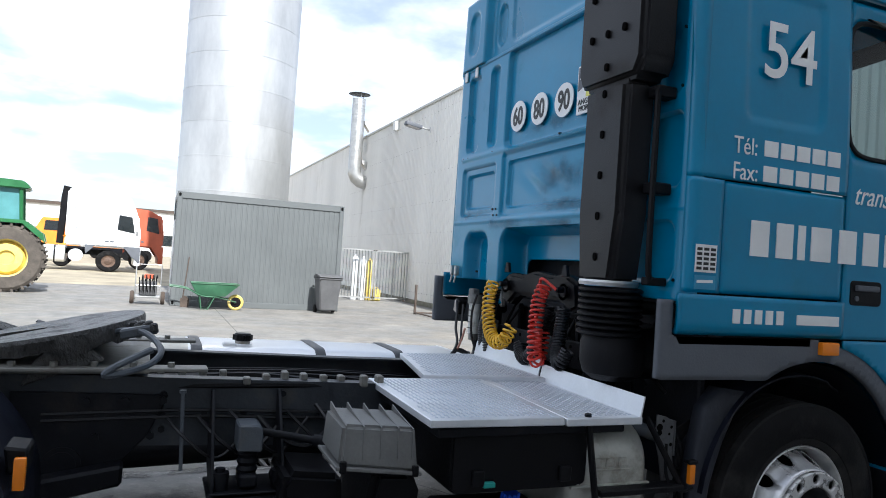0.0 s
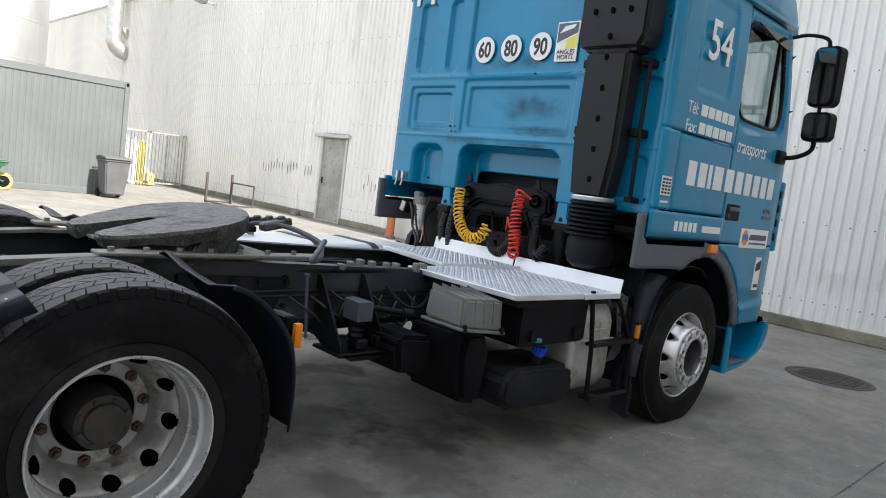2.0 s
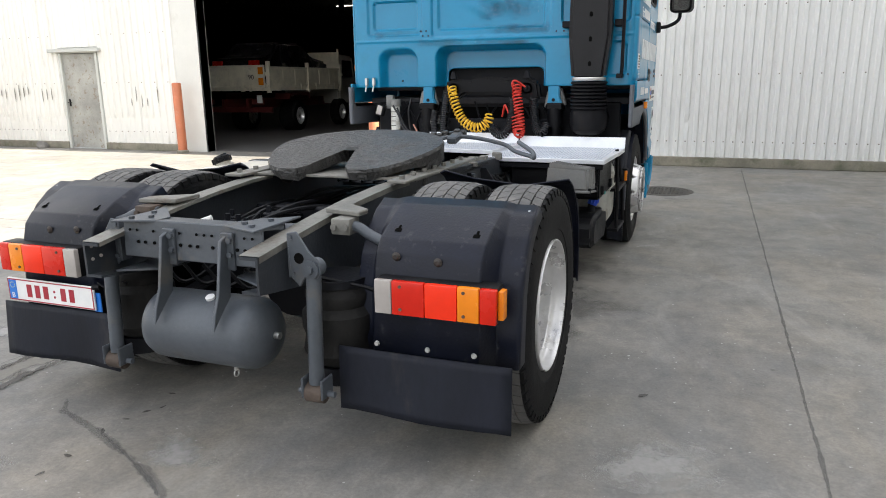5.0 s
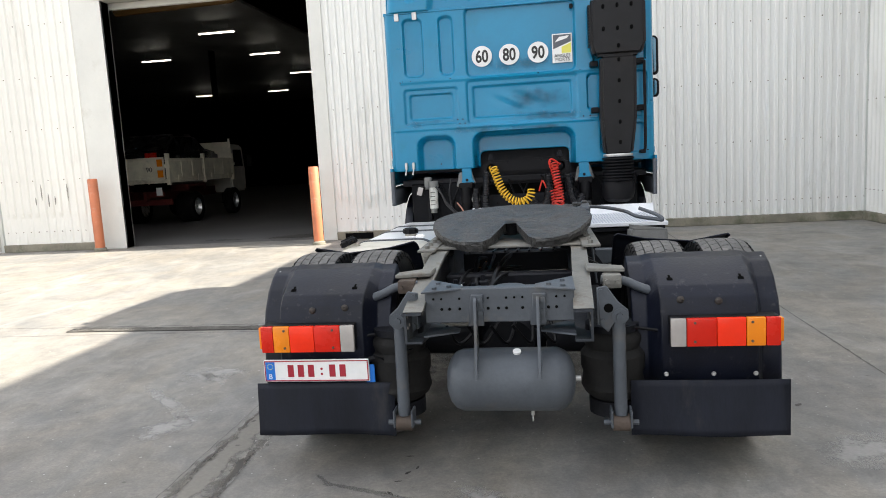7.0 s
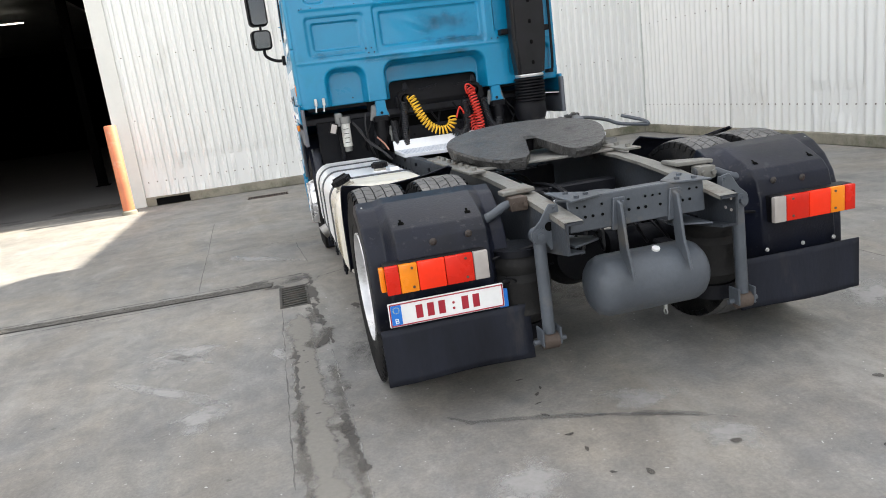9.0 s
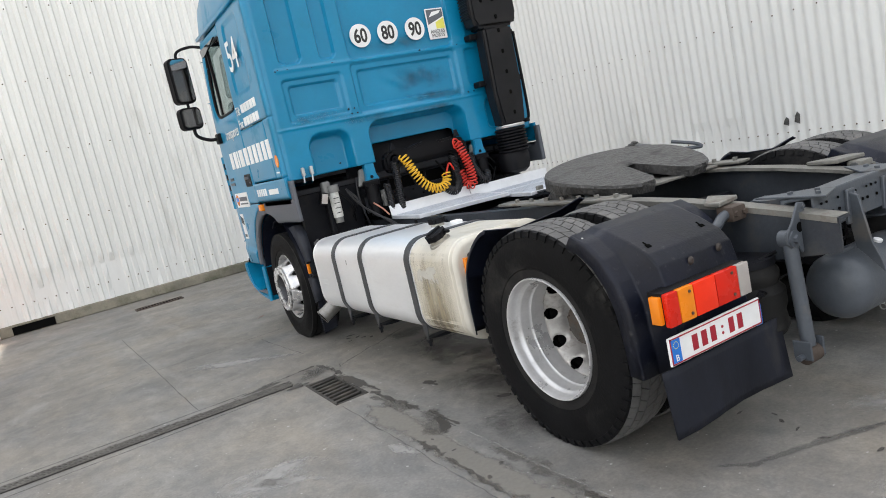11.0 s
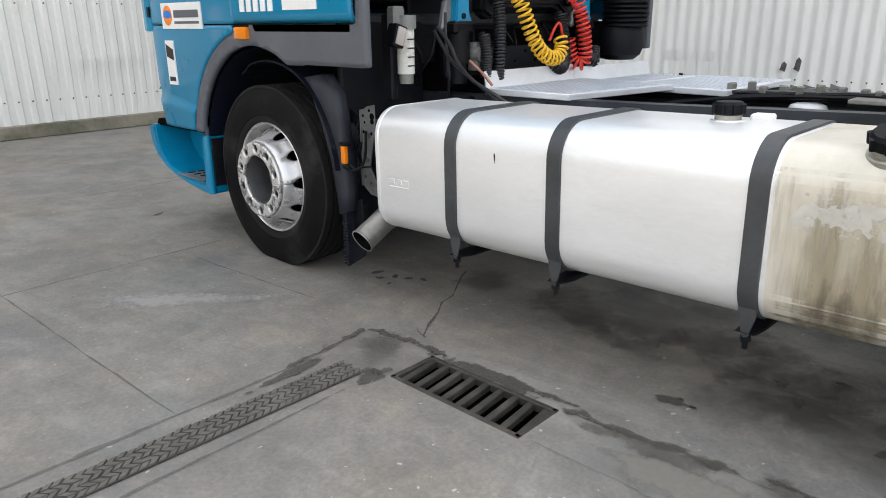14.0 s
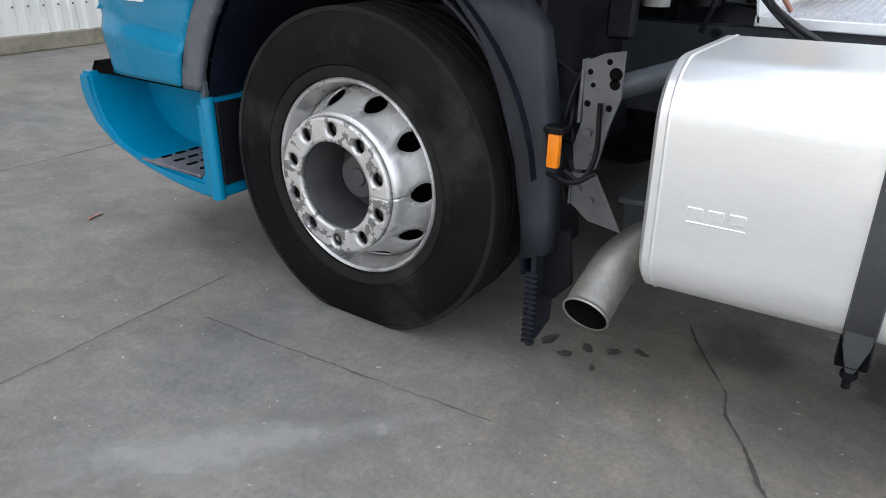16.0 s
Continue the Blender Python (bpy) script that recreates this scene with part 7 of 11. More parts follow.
bm = BM()       # rear cross member, a shallow top-hat with holes and gusset ears
prism(bm, [(-0.80, 0.90), (-0.66, 0.885), (-0.66, 0.73), (-0.675, 0.73), (-0.68, 0.87), (-0.79, 0.885), (-0.795, 0.75), (-0.81, 0.75)], -0.325, 0.325, "x", 0.004, 1)
CROSS = part("cross_member", bm, "chassisgrey", TRUCK)
CROSS.location = (0, 0.03, 0.035)
bm = BM()
for k, x in enumerate((-0.285, -0.25, -0.215, -0.17, -0.07, -0.045, 0.0, 0.035, 0.07, 0.105, 0.215, 0.25, 0.285)):
    for z, r in ((0.858, 0.0052), (0.812, 0.0065)):
        if (k * 3 + int(z * 1000)) % 4:
            cyl(bm, (x, -0.812, z), (x, -0.808, z), r, seg=10)
part("hole", bm, "shadeblack", CROSS)["kind"] = "stuff"
for s_ in (-1, 1):
    bm = BM()
    prism(bm, [(s_ * 0.33, -0.55), (s_ * 0.33, -0.86), (s_ * 0.16, -0.80), (s_ * 0.16, -0.72)], 0.892, 0.90, "z", 0.002, 1)
    bolts(bm, [(s_ * 0.22, -0.76, 0.90), (s_ * 0.28, -0.80, 0.90), (s_ * 0.28, -0.68, 0.90)], 0.012, 0.01, "z", 1)
    part("gusset", bm, "chassisgrey", CROSS)
    bm = BM()
    prism(bm, [(s_ * 0.33, -0.58), (s_ * 0.33, -0.86), (s_ * 0.18, -0.78), (s_ * 0.18, -0.72)], 0.695, 0.703, "z", 0.002, 1)
    part("gusset", bm, "chassisgrey", CROSS)
for y in (0.18, 1.1, 2.0):
    bm = BM()
    box(bm, (-0.36, y - 0.05, 0.70), (0.36, y + 0.05, 0.84), 0.01, 1)
    part("inner_cross_member", bm, "chassis", TRUCK)


def air_tank():
    bm = BM()
    lathe(bm, [(-0.285, 0.02), (-0.280, 0.06), (-0.265, 0.10), (-0.242, 0.125), (-0.212, 0.1385), (-0.19, 0.140), (0.19, 0.140), (0.212, 0.1385), (0.242, 0.125), (0.265, 0.10), (0.280, 0.06), (0.285, 0.02)], (0.038, -0.735, 0.513), "x", 40)
    t = part("air_tank", bm, "chassisgrey", TRUCK, "grey cylindrical compressed air tank", 60)
    bm = BM()
    cyl(bm, (0.072, -0.775, 0.640), (0.072, -0.781, 0.655), 0.018, seg=16)
    part("sticker", bm, "white", t)
    for x in (-0.10, 0.17):
        bm = BM()
        prism(bm, [(-0.775, 0.905), (-0.82, 0.885), (-0.855, 0.69), (-0.885, 0.62), (-0.90, 0.56), (-0.83, 0.63), (-0.79, 0.665), (-0.775, 0.78)], x - 0.007, x + 0.007, "x", 0.002, 1)
        prism(bm, [(x - 0.035, 0.77), (x + 0.035, 0.77), (x + 0.035, 0.91), (x - 0.02, 0.91)], -0.79, -0.775, "y", 0.003, 1)
        bolts(bm, [(x + 0.022, -0.79, 0.885), (x + 0.022, -0.79, 0.83)], 0.012, 0.012, "y", -1)
        part("bracket", bm, "chassisgrey", t)["kind"] = "stuff"
    bm = BM()
    cyl(bm, (0.315, -0.735, 0.513), (0.345, -0.735, 0.513), 0.014, seg=10)
    part("elbow", bm, "steel", t)
    bm = BM()
    cyl(bm, (0.13, -0.735, 0.382), (0.13, -0.735, 0.345), 0.009, seg=8)
    lathe(bm, [(-0.003, 0.012), (0.003, 0.012), (0.003, 0.016), (-0.003, 0.016)], (0.13, -0.735, 0.332), "x", 16, True)
    part("valve", bm, "steel", t)


air_tank()


def damper(s):
    bm = BM()
    cyl(bm, (s * 0.475, -0.77, 0.73), (s * 0.475, -0.79, 0.30), 0.028, seg=18)
    t = part("damper", bm, "chassisgrey", TRUCK, "grey rear shock absorber tube")
    t.location = (0.037, 0.025, 0.058) if s > 0 else (0.022, 0.033, 0.055)
    bm = BM()
    cyl(bm, (s * 0.475 - 0.035, -0.79, 0.265), (s * 0.475 + 0.035, -0.79, 0.265), 0.038, seg=20)
    part("bush", bm, "iron", t)
    bm = BM()
    for d in (-0.046, 0.036):
        prism(bm, [(-0.83, 0.25), (-0.75, 0.25), (-0.75, 0.33), (-0.83, 0.33)], s * 0.475 + d, s * 0.475 + d + 0.01, "x", 0.004, 1)
    cyl(bm, (s * 0.475 - 0.075, -0.79, 0.265), (s * 0.475 + 0.075, -0.79, 0.265), 0.012, seg=8)
    part("fork", bm, "chassisgrey", t)
    bm = BM()
    pts = [(s * x, z) for x, z in ((0.385, 0.865), (0.425, 0.872), (0.475, 0.80), (0.515, 0.765), (0.518, 0.725), (0.495, 0.70), (0.455, 0.71), (0.43, 0.668), (0.395, 0.70))]
    prism(bm, pts, -0.792, -0.782, "y", 0.003, 1)
    prism(bm, [(-0.76, 0.86), (-0.79, 0.86), (-0.79, 0.70), (-0.74, 0.70)], min(s * 0.385, s * 0.393), max(s * 0.385, s * 0.393), "x")
    cyl(bm, (s * 0.478, -0.80, 0.738), (s * 0.478, -0.74, 0.738), 0.034, seg=20)
    bolts(bm, [(s * 0.478, -0.80, 0.738)], 0.017, 0.014, "y", -1)
    bolts(bm, [(s * 0.40, -0.792, 0.85), (s * 0.405, -0.792, 0.72)], 0.010, 0.008, "y", -1)
    hb = part("upper_bracket", bm, "chassisgrey", t)
    bm = BM()
    cyl(bm, (s * 0.432, -0.7925, 0.775), (s * 0.432, -0.7935, 0.775), 0.020, seg=18)
    part("hole", bm, "shadeblack", hb)


M["bellowrubber"] = mat("dusty_bellow_rubber", (0.016, 0.0155, 0.015), 0.75, 0, 0.3, 6, 70, 0.2, dirt=(0.045, 0.042, 0.038), dirt_amt=0.2, dirt_scale=7, spec=0.2)


def air_spring(s):
    bm = BM()
    lathe(bm, [(0.36, 0.08), (0.40, 0.13), (0.43, 0.145), (0.49, 0.135), (0.52, 0.145), (0.58, 0.145), (0.61, 0.12), (0.64, 0.13), (0.66, 0.13), (0.69, 0.11)], (s * 0.50, -0.55, 0), "z", 32)
    t = part("air_spring", bm, "bellowrubber", TRUCK, "black rubber suspension bellows")
    bm = BM()
    cyl(bm, (s * 0.50, -0.55, 0.69), (s * 0.50, -0.55, 0.72), 0.12, seg=24)
    cyl(bm, (s * 0.50, -0.55, 0.30), (s * 0.50, -0.55, 0.37), 0.11, seg=24)
    parts("end_plate", bm, "chassis", t)


for s_ in (-1, 1):
    damper(s_)
    air_spring(s_)
bm = BM()
tube(bm, [(-0.62, 0.0, 0.50), (-0.2, 0, 0.50)], 0.075, 16)
tube(bm, [(0.62, 0.0, 0.50), (0.2, 0, 0.50)], 0.075, 16)
lathe(bm, [(-0.2, 0.02), (-0.18, 0.14), (-0.05, 0.2), (0.12, 0.17), (0.26, 0.07)], (0, 0.05, 0.50), "y", 28)
part("rear_axle", bm, "chassis", TRUCK)
bm = BM()
tube(bm, [(0, 0.35, 0.50), (0, 2.4, 0.56)], 0.055, 14)
part("prop_shaft", bm, "chassis", TRUCK)
for s_ in (-1, 1):       # suspension arms and the big hanger plates ahead of the axle
    bm = BM()
    prism(bm, [(-0.62, 0.38), (0.2, 0.42), (0.85, 0.55), (0.85, 0.63), (0.15, 0.52), (-0.62, 0.44)], s_ * 0.50 - 0.05, s_ * 0.50 + 0.05, "x", 0.012, 1)
    part("suspension_arm", bm, "chassis", TRUCK)
    bm = BM()
    prism(bm, [(0.44, 0.90), (1.00, 0.88), (0.93, 0.72), (0.82, 0.60), (0.74, 0.50), (0.56, 0.50), (0.47, 0.60)], s_ * 0.437, s_ * 0.455, "x", 0.004, 1)
    cyl(bm, (s_ * 0.4555, 0.63, 0.615), (s_ * 0.462, 0.63, 0.615), 0.070, seg=28)
    cyl(bm, (s_ * 0.455, 0.63, 0.615), (s_ * 0.466, 0.63, 0.615), 0.052, seg=24)
    bolts(bm, [(s_ * 0.455, y, z) for y, z in ((0.70, 0.86), (0.84, 0.86), (0.98, 0.86), (0.74, 0.72), (0.94, 0.72))], 0.016, 0.014, "x", s_)
    part("hanger_plate", bm, "chassis", TRUCK)["kind"] = "stuff"
bm = BM()                # axle-top valve, hoses and small fittings seen between the rails
cyl(bm, (0.03, -0.33, 0.74), (0.03, -0.33, 0.86), 0.075, seg=24)
box(bm, (-0.07, -0.43, 0.70), (0.13, -0.23, 0.75), 0.01, 1)
tube(bm, [(0.10, -0.30, 0.82), (0.25, -0.15, 0.80), (0.36, 0.05, 0.74)], 0.028, 12)
part("leveling_valve", bm, "chassisgrey", TRUCK)
HOSES = BM()
rnd_h = random.Random(12)
for k in range(22):
    y0, x0 = -0.55 + 0.5 * rnd_h.random(), -0.30 + 0.25 * rnd_h.random()
    a = Vector((x0, y0, 0.72 + 0.08 * rnd_h.random()))
    b = Vector((x0 + 0.25 * (rnd_h.random() - 0.2), y0 + 0.5 + 0.9 * rnd_h.random(), 0.72 + 0.12 * rnd_h.random()))
    m_ = (a + b) / 2 + Vector((0.1 * (rnd_h.random() - 0.5), 0, 0.10 * rnd_h.random()))
    tube(HOSES, smooth_path([a, m_, b], 5), 0.007 + 0.006 * rnd_h.random(), 6)
for k in range(8):
    x0 = -0.3 + 0.08 * k
    tube(HOSES, smooth_path([(x0, 0.9, 0.86), (x0 + 0.03, 1.6, 0.855 + 0.02 * rnd_h.random()), (x0 - 0.02, 2.3, 0.83)], 5), 0.009, 6)
for k in range(5):
    tube(HOSES, smooth_path([(-0.25 + 0.1 * k, -0.66, 0.74), (-0.2 + 0.11 * k, -0.60, 0.64), (-0.1 + 0.08 * k, -0.45, 0.72)], 5), 0.008, 6)
for k in range(9):
    x0 = 0.22 + 0.025 * k
    tube(HOSES, smooth_path([(x0, 0.95, 0.90 + 0.02 * rnd_h.random()), (x0 + 0.06 * (rnd_h.random() - 0.5), 1.35, 0.905 + 0.03 * rnd_h.random()), (x0 - 0.05 * rnd_h.random(), 1.75, 0.875 + 0.03 * rnd_h.random()), (x0 - 0.08, 2.2, 0.84)], 5), 0.007 + 0.006 * rnd_h.random(), 6)
part("air_hose", HOSES, "black", TRUCK)["kind"] = "stuff"
CLIPS = BM()
for k in range(12):
    p = Vector((0.24 + 0.2 * rnd_h.random(), 0.95 + 0.085 * k, 0.925 - 0.02 * k / 12))
    box(CLIPS, p, p + Vector((0.03 + 0.03 * rnd_h.random(), 0.03, 0.03 + 0.025 * rnd_h.random())), 0.005, 1)
part("hose_clip", CLIPS, "railtop", TRUCK)["kind"] = "stuff"
VALVES = BM()
for k in range(9):
    p = Vector((-0.30 + 0.16 * rnd_h.random(), -0.45 + 0.35 * rnd_h.random(), 0.76 + 0.05 * rnd_h.random()))
    box(VALVES, p, p + Vector((0.05, 0.06, 0.05)), 0.006, 1)
    cyl(VALVES, p + Vector((0.02, 0.03, 0.05)), p + Vector((0.02, 0.03, 0.08)), 0.012, seg=8)
part("valve_block", VALVES, "chassis", TRUCK)["kind"] = "stuff"
bm = BM()
cyl(bm, (-0.24, -0.42, 0.86), (-0.20, -0.40, 0.875), 0.012, seg=8)
part("connector", bm, "white", TRUCK)
bm = BM()
lathe(bm, [(0.90, 0.085), (0.965, 0.085), (0.985, 0.075), (0.995, 0.05), (0.998, 0.01)], (0.237, 1.48, -0.10), "z", 28)
part("breather_dome", bm, "truckwhite", TRUCK, "pale round cover between the rails")


# ---- fifth wheel
def thing_part_frame(t):
    """Undoes the coupling's tilt, so that its base lies flat on the rails."""
    return t.matrix_basis.inverted() @ pose(0, 0.52, 1.145, 0, 0, 0)


def fifth_wheel():
    t = new("fifth_wheel"); t.parent = TRUCK
    t["label"] = "greasy black fifth wheel coupling plate"
    t.matrix_basis = pose(0.005, 0.60, 1.112, 12.0, -1.0, 0)
    # plate outline: blunt front, two horns behind with a tapering slot between
    pts = []
    for k in range(41):
        a = radians(-22 + 224 * k / 40)
        pts.append((0.488 * math.cos(a), (0.29 if math.sin(a) > 0 else 0.42) * math.sin(a)))
    pts += [(-0.40, -0.28), (-0.33, -0.37), (-0.25, -0.42), (-0.15, -0.42), (-0.11, -0.37), (-0.035, -0.11)]
    pts += [(0.035 * math.cos(radians(180 - 18 * k)), -0.07 + 0.035 * math.sin(radians(180 - 18 * k))) for k in range(11)]
    pts += [(0.035, -0.11), (0.11, -0.37), (0.15, -0.42), (0.25, -0.42), (0.33, -0.37), (0.40, -0.28)]
    bm = BM()
    n = len(pts)
    top = [bm.verts.new((x, y, 0.0)) for x, y in pts]
    mid = [bm.verts.new((x * 1.012, y * 1.012, -0.016)) for x, y in pts]
    rg = random.Random(17)
    low = [bm.verts.new((x * (0.97 + 0.03 * rg.random()), y * (0.97 + 0.03 * rg.random()), -0.045 - 0.03 * rg.random() * (1.6 if y > -0.1 else 0.8))) for x, y in pts]
    f = bm.faces.new(top)
    bm.faces.new(low[::-1])
    for a, b in ((top, mid), (mid, low)):
        for i in range(n):
            bm.faces.new((a[i], b[i], b[(i + 1) % n], a[(i + 1) % n]))
    bmesh.ops.triangulate(bm, faces=[f for f in bm.faces if len(f.verts) > 4])
    part("plate", bm, "grease", t, "worn plate smeared with dark grease", 30)
    bm = BM()
    cyl(bm, (0, 0.0, -0.09), (0, 0.0, -0.03), 0.07, seg=20)
    prism(bm, [(-0.055, -0.06), (0.055, -0.06), (0.04, 0.03), (-0.04, 0.03)], -0.05, -0.012, "z", 0.006, 1)
    part("lock_jaw", bm, "black", t)
    for s in (-1, 1):
        bm = BM()
        prism(bm, [(-0.17, -0.175), (0.13, -0.135), (0.10, -0.10), (0.07, -0.05), (-0.07, -0.05), (-0.12, -0.10)], s * 0.40 - 0.04, s * 0.40 + 0.04, "x", 0.008, 1)
        part("bearing_bracket", bm, "grease", t)
    bm = BM()
    tube(bm, smooth_path([(0.30, 0.10, -0.05), (0.42, 0.22, -0.03), (0.55, 0.30, -0.05), (0.72, 0.34, -0.10), (0.80, 0.30, -0.13), (0.90, 0.22, -0.13), (0.94, 0.16, -0.12), (0.92, 0.20, -0.10), (0.82, 0.31, -0.08)], 6), 0.012, 8)
    box(bm, (0.44, 0.20, -0.06), (0.50, 0.34, -0.02), 0.008, 1)
    part("release_handle", bm, "chassisgrey", t, "bent steel release handle")
    bm = BM()
    tube(bm, [(-0.1, 0.3, -0.06), (0.36, 0.26, -0.04)], 0.014, 8)
    for k in range(7):
        p = Vector((0.30 + 0.03 * k, 0.22 + 0.015 * k, -0.05 + 0.01 * (k % 2)))
        box(bm, p, p + Vector((0.035, 0.03, 0.035)), 0.006, 1)
    part("release_linkage", bm, "grease", t)
    mp = thing_part_frame(t)
    bm = BM()       # mounting plate across the rails, with corrugated edge
    box(bm, (-0.50, -0.28, -0.172), (0.50, 0.40, -0.158), 0.003, 1)
    for s in (-1, 1):
        box(bm, (s * 0.46 - 0.05, -0.42, -0.165), (s * 0.46 + 0.05, 0.62, -0.150), 0.003, 1)
        bolts(bm, [(s * 0.46, -0.36 + 0.14 * k, -0.15) for k in range(7)], 0.014, 0.018, "z", 1)
    ob = part("mounting_plate", bm, "railtop", t)
    ob.matrix_basis = mp


fifth_wheel()


# ---- rear wings, flaps and lamps
M["plugbrown"] = mat("dull_plug", (0.035, 0.028, 0.024), 0.7, 0, 0.2, 9, 60, 0.1)


def rear_wing(s):
    """The rear quarter wing: sloped top with a raised lamp box, side lip, flap below."""
    w = new("rear_wing"); w.parent = TRUCK
    w["label"] = "black plastic rear mudguard with scuffed top"
    w.location = (0.02 if s > 0 else 0.035, 0.01, 0.033)
    xi, xo = 0.57, 1.215
    bm = BM()
    # section of the raised middle, from top front to foot
    mid = [(-0.325, 0.965), (-0.40, 0.945), (-0.50, 0.905), (-0.595, 0.855), (-0.635, 0.81), (-0.660, 0.72), (-0.68, 0.44)]
    side = [(-0.325, 0.955), (-0.40, 0.922), (-0.475, 0.862), (-0.535, 0.775), (-0.57, 0.67), (-0.585, 0.54), (-0.59, 0.40)]
    cols = [(xi, side, -0.10), (xi + 0.002, side, 0.0), (xi + 0.07, side, 0.0), (xi + 0.115, mid, 0.0), (xo - 0.125, mid, 0.0), (xo - 0.085, side, 0.0), (xo - 0.012, side, 0.0), (xo, side, -0.008), (xo + 0.004, side, -0.06)]
    grid = []
    for x, sec, drop in cols:
        row = []
        for i, (y, z) in enumerate(sec):
            q = Vector((y, z - 0.0))
            d = Vector((y, z - 0.51))
            d = d / d.length * drop
            row.append(bm.verts.new((s * x, q.x + d.x, q.y + d.y)))
        grid.append(row)
    for a, b in zip(grid, grid[1:]):
        for i in range(len(mid) - 1):
            bm.faces.new((a[i], b[i], b[i + 1], a[i + 1]))
    ob = part("shell", bm, "fender", w, smooth=60)
    m_ = ob.modifiers.new("edges", "BEVEL"); m_.width, m_.segments, m_.limit_method, m_.angle_limit = 0.012, 3, "ANGLE", radians(12)
    m_ = ob.modifiers.new("thickness", "SOLIDIFY"); m_.thickness = 0.006
    for x, k0 in ((xi + 0.17, 0.30), (xo - 0.17, 0.35)):      # keyhole slots, flush with the sloping top
        up = Vector((0, -0.466, 0.885)) * 0.0015
        ring = [(0.005, 0.0), (0.005, 0.16), (0.013, 0.20), (0.013, 0.36), (-0.013, 0.36), (-0.013, 0.20), (-0.005, 0.16), (-0.005, 0.0)]
        vs = [Vector((s * (x + dx), -0.50 - 0.095 * (k0 + dk), 0.905 - 0.05 * (k0 + dk))) + up for dx, dk in ring]
        raw("slot", vs, [tuple(range(8)) if s > 0 else tuple(range(7, -1, -1))], "shadeblack", w, 0)
    bm = BM()
    for x, y, z in ((xi + 0.13, -0.683, 0.475), (xi + 0.33, -0.683, 0.475), (xo - 0.14, -0.683, 0.475), (xo - 0.04, -0.55, 0.70), (xo - 0.03, -0.36, 0.93)):
        lathe(bm, [(-0.006, 0.008), (0.0, 0.011)], (s * x, y, z), "y", 10)
    part("screw", bm, "steel", w)["kind"] = "stuff"
    bm = BM()
    for x, z in ((xi + 0.20, 0.80), (xi + 0.36, 0.79)):
        lathe(bm, [(-0.008, 0.008), (0.0, 0.017)], (s * x, -0.645, z), "y", 12)
    part("plug", bm, "plugbrown", w)["kind"] = "stuff"
    bm = BM()      # flap, slightly bent
    rows = []
    for k in range(9):
        z = 0.45 - 0.25 * k / 8
        rows.append([bm.verts.new((s * (0.545 + (1.215 - 0.545) * j / 12), -0.694 + 0.012 * math.sin(j * 0.55 + s) * k / 8 - 0.015 * k / 8 + 0.002 * (k == 8) * (j % 2), z)) for j in range(13)])
    for a, b in zip(rows, rows[1:]):
        for i in range(12):
            bm.faces.new((a[i], a[i + 1], b[i + 1], b[i]))
    fl = part("mudflap", bm, "flap", w, "stiff grey-black mudflap with ragged edge", 60)
    m_ = fl.modifiers.new("thickness", "SOLIDIFY"); m_.thickness = 0.008
    bm = BM()      # bracket tube from the frame
    tube(bm, smooth_path([(s * 0.44, -0.50, 0.875), (s * 0.54, -0.505, 0.868), (s * 0.61, -0.515, 0.838), (s * 0.71, -0.53, 0.805)], 5), 0.021, 12)
    part("stay_tube", bm, "chassisgrey", w)
    bm = BM()
    box(bm, (s * 0.49 - 0.042, -0.545, 0.838), (s * 0.49 + 0.042, -0.46, 0.902), 0.010, 2)
    bolts(bm, [(s * 0.49 - 0.025, -0.545, 0.87), (s * 0.49 + 0.025, -0.545, 0.87)], 0.013, 0.012, "y", -1)
    part("stay_clamp", bm, "iron" if s < 0 else "railtop", w)
    bm = BM()
    prism(bm, [(s * 0.38, -0.30), (s * 0.55, -0.42), (s * 0.55, -0.50), (s * 0.38, -0.46)], 0.905, 0.925, "z", 0.004, 1)
    part("stay_bracket", bm, "railtop", w)
    # front half: thin curled guard before the wheel
    pts = [(0.30, 0.985), (0.37, 0.945), (0.47, 0.85), (0.545, 0.74), (0.575, 0.60), (0.575, 0.42)]
    bm = BM()
    g_ = []
    sm = [Vector((0, *p)) for p in pts]
    sm = smooth_path(sm, 5)
    for x in (0.58, 0.60, 0.75, 1.0, 1.205, 1.215):
        e = 0.02 if x in (0.58, 1.215) else 0.0
        g_.append([bm.verts.new((s * x, p.y - e * 0.7, p.z - e * 0.7 + 0.016 * math.sin(11 * p.y + 7 * x) - 0.05 * max(0.0, (0.42 - p.y) / 0.12) * (0.5 + 0.5 * math.sin(9 * x)))) for p in sm])
    for a, b in zip(g_, g_[1:]):
        for i in range(len(sm) - 1):
            bm.faces.new((a[i], b[i], b[i + 1], a[i + 1]))
    gd = part("front_guard", bm, "fender", w, "buckled front half of the mudguard", 60)
    m_ = gd.modifiers.new("thickness", "SOLIDIFY"); m_.thickness = 0.007
    bm = BM()
    prism(bm, [(0.548, 0.765), (0.596, 0.755), (0.60, 0.835), (0.535, 0.845)], s * 1.02, s * 1.150, "x", 0.008, 1)
    part("marker_bracket", bm, "black", w)
    bm = BM()
    box(bm, (min(s * 1.155, s * 1.180), 0.568, 0.725), (max(s * 1.155, s * 1.180), 0.600, 0.818), 0.006, 2)
    part("side_marker", bm, "amber", w, "amber side marker lamp")


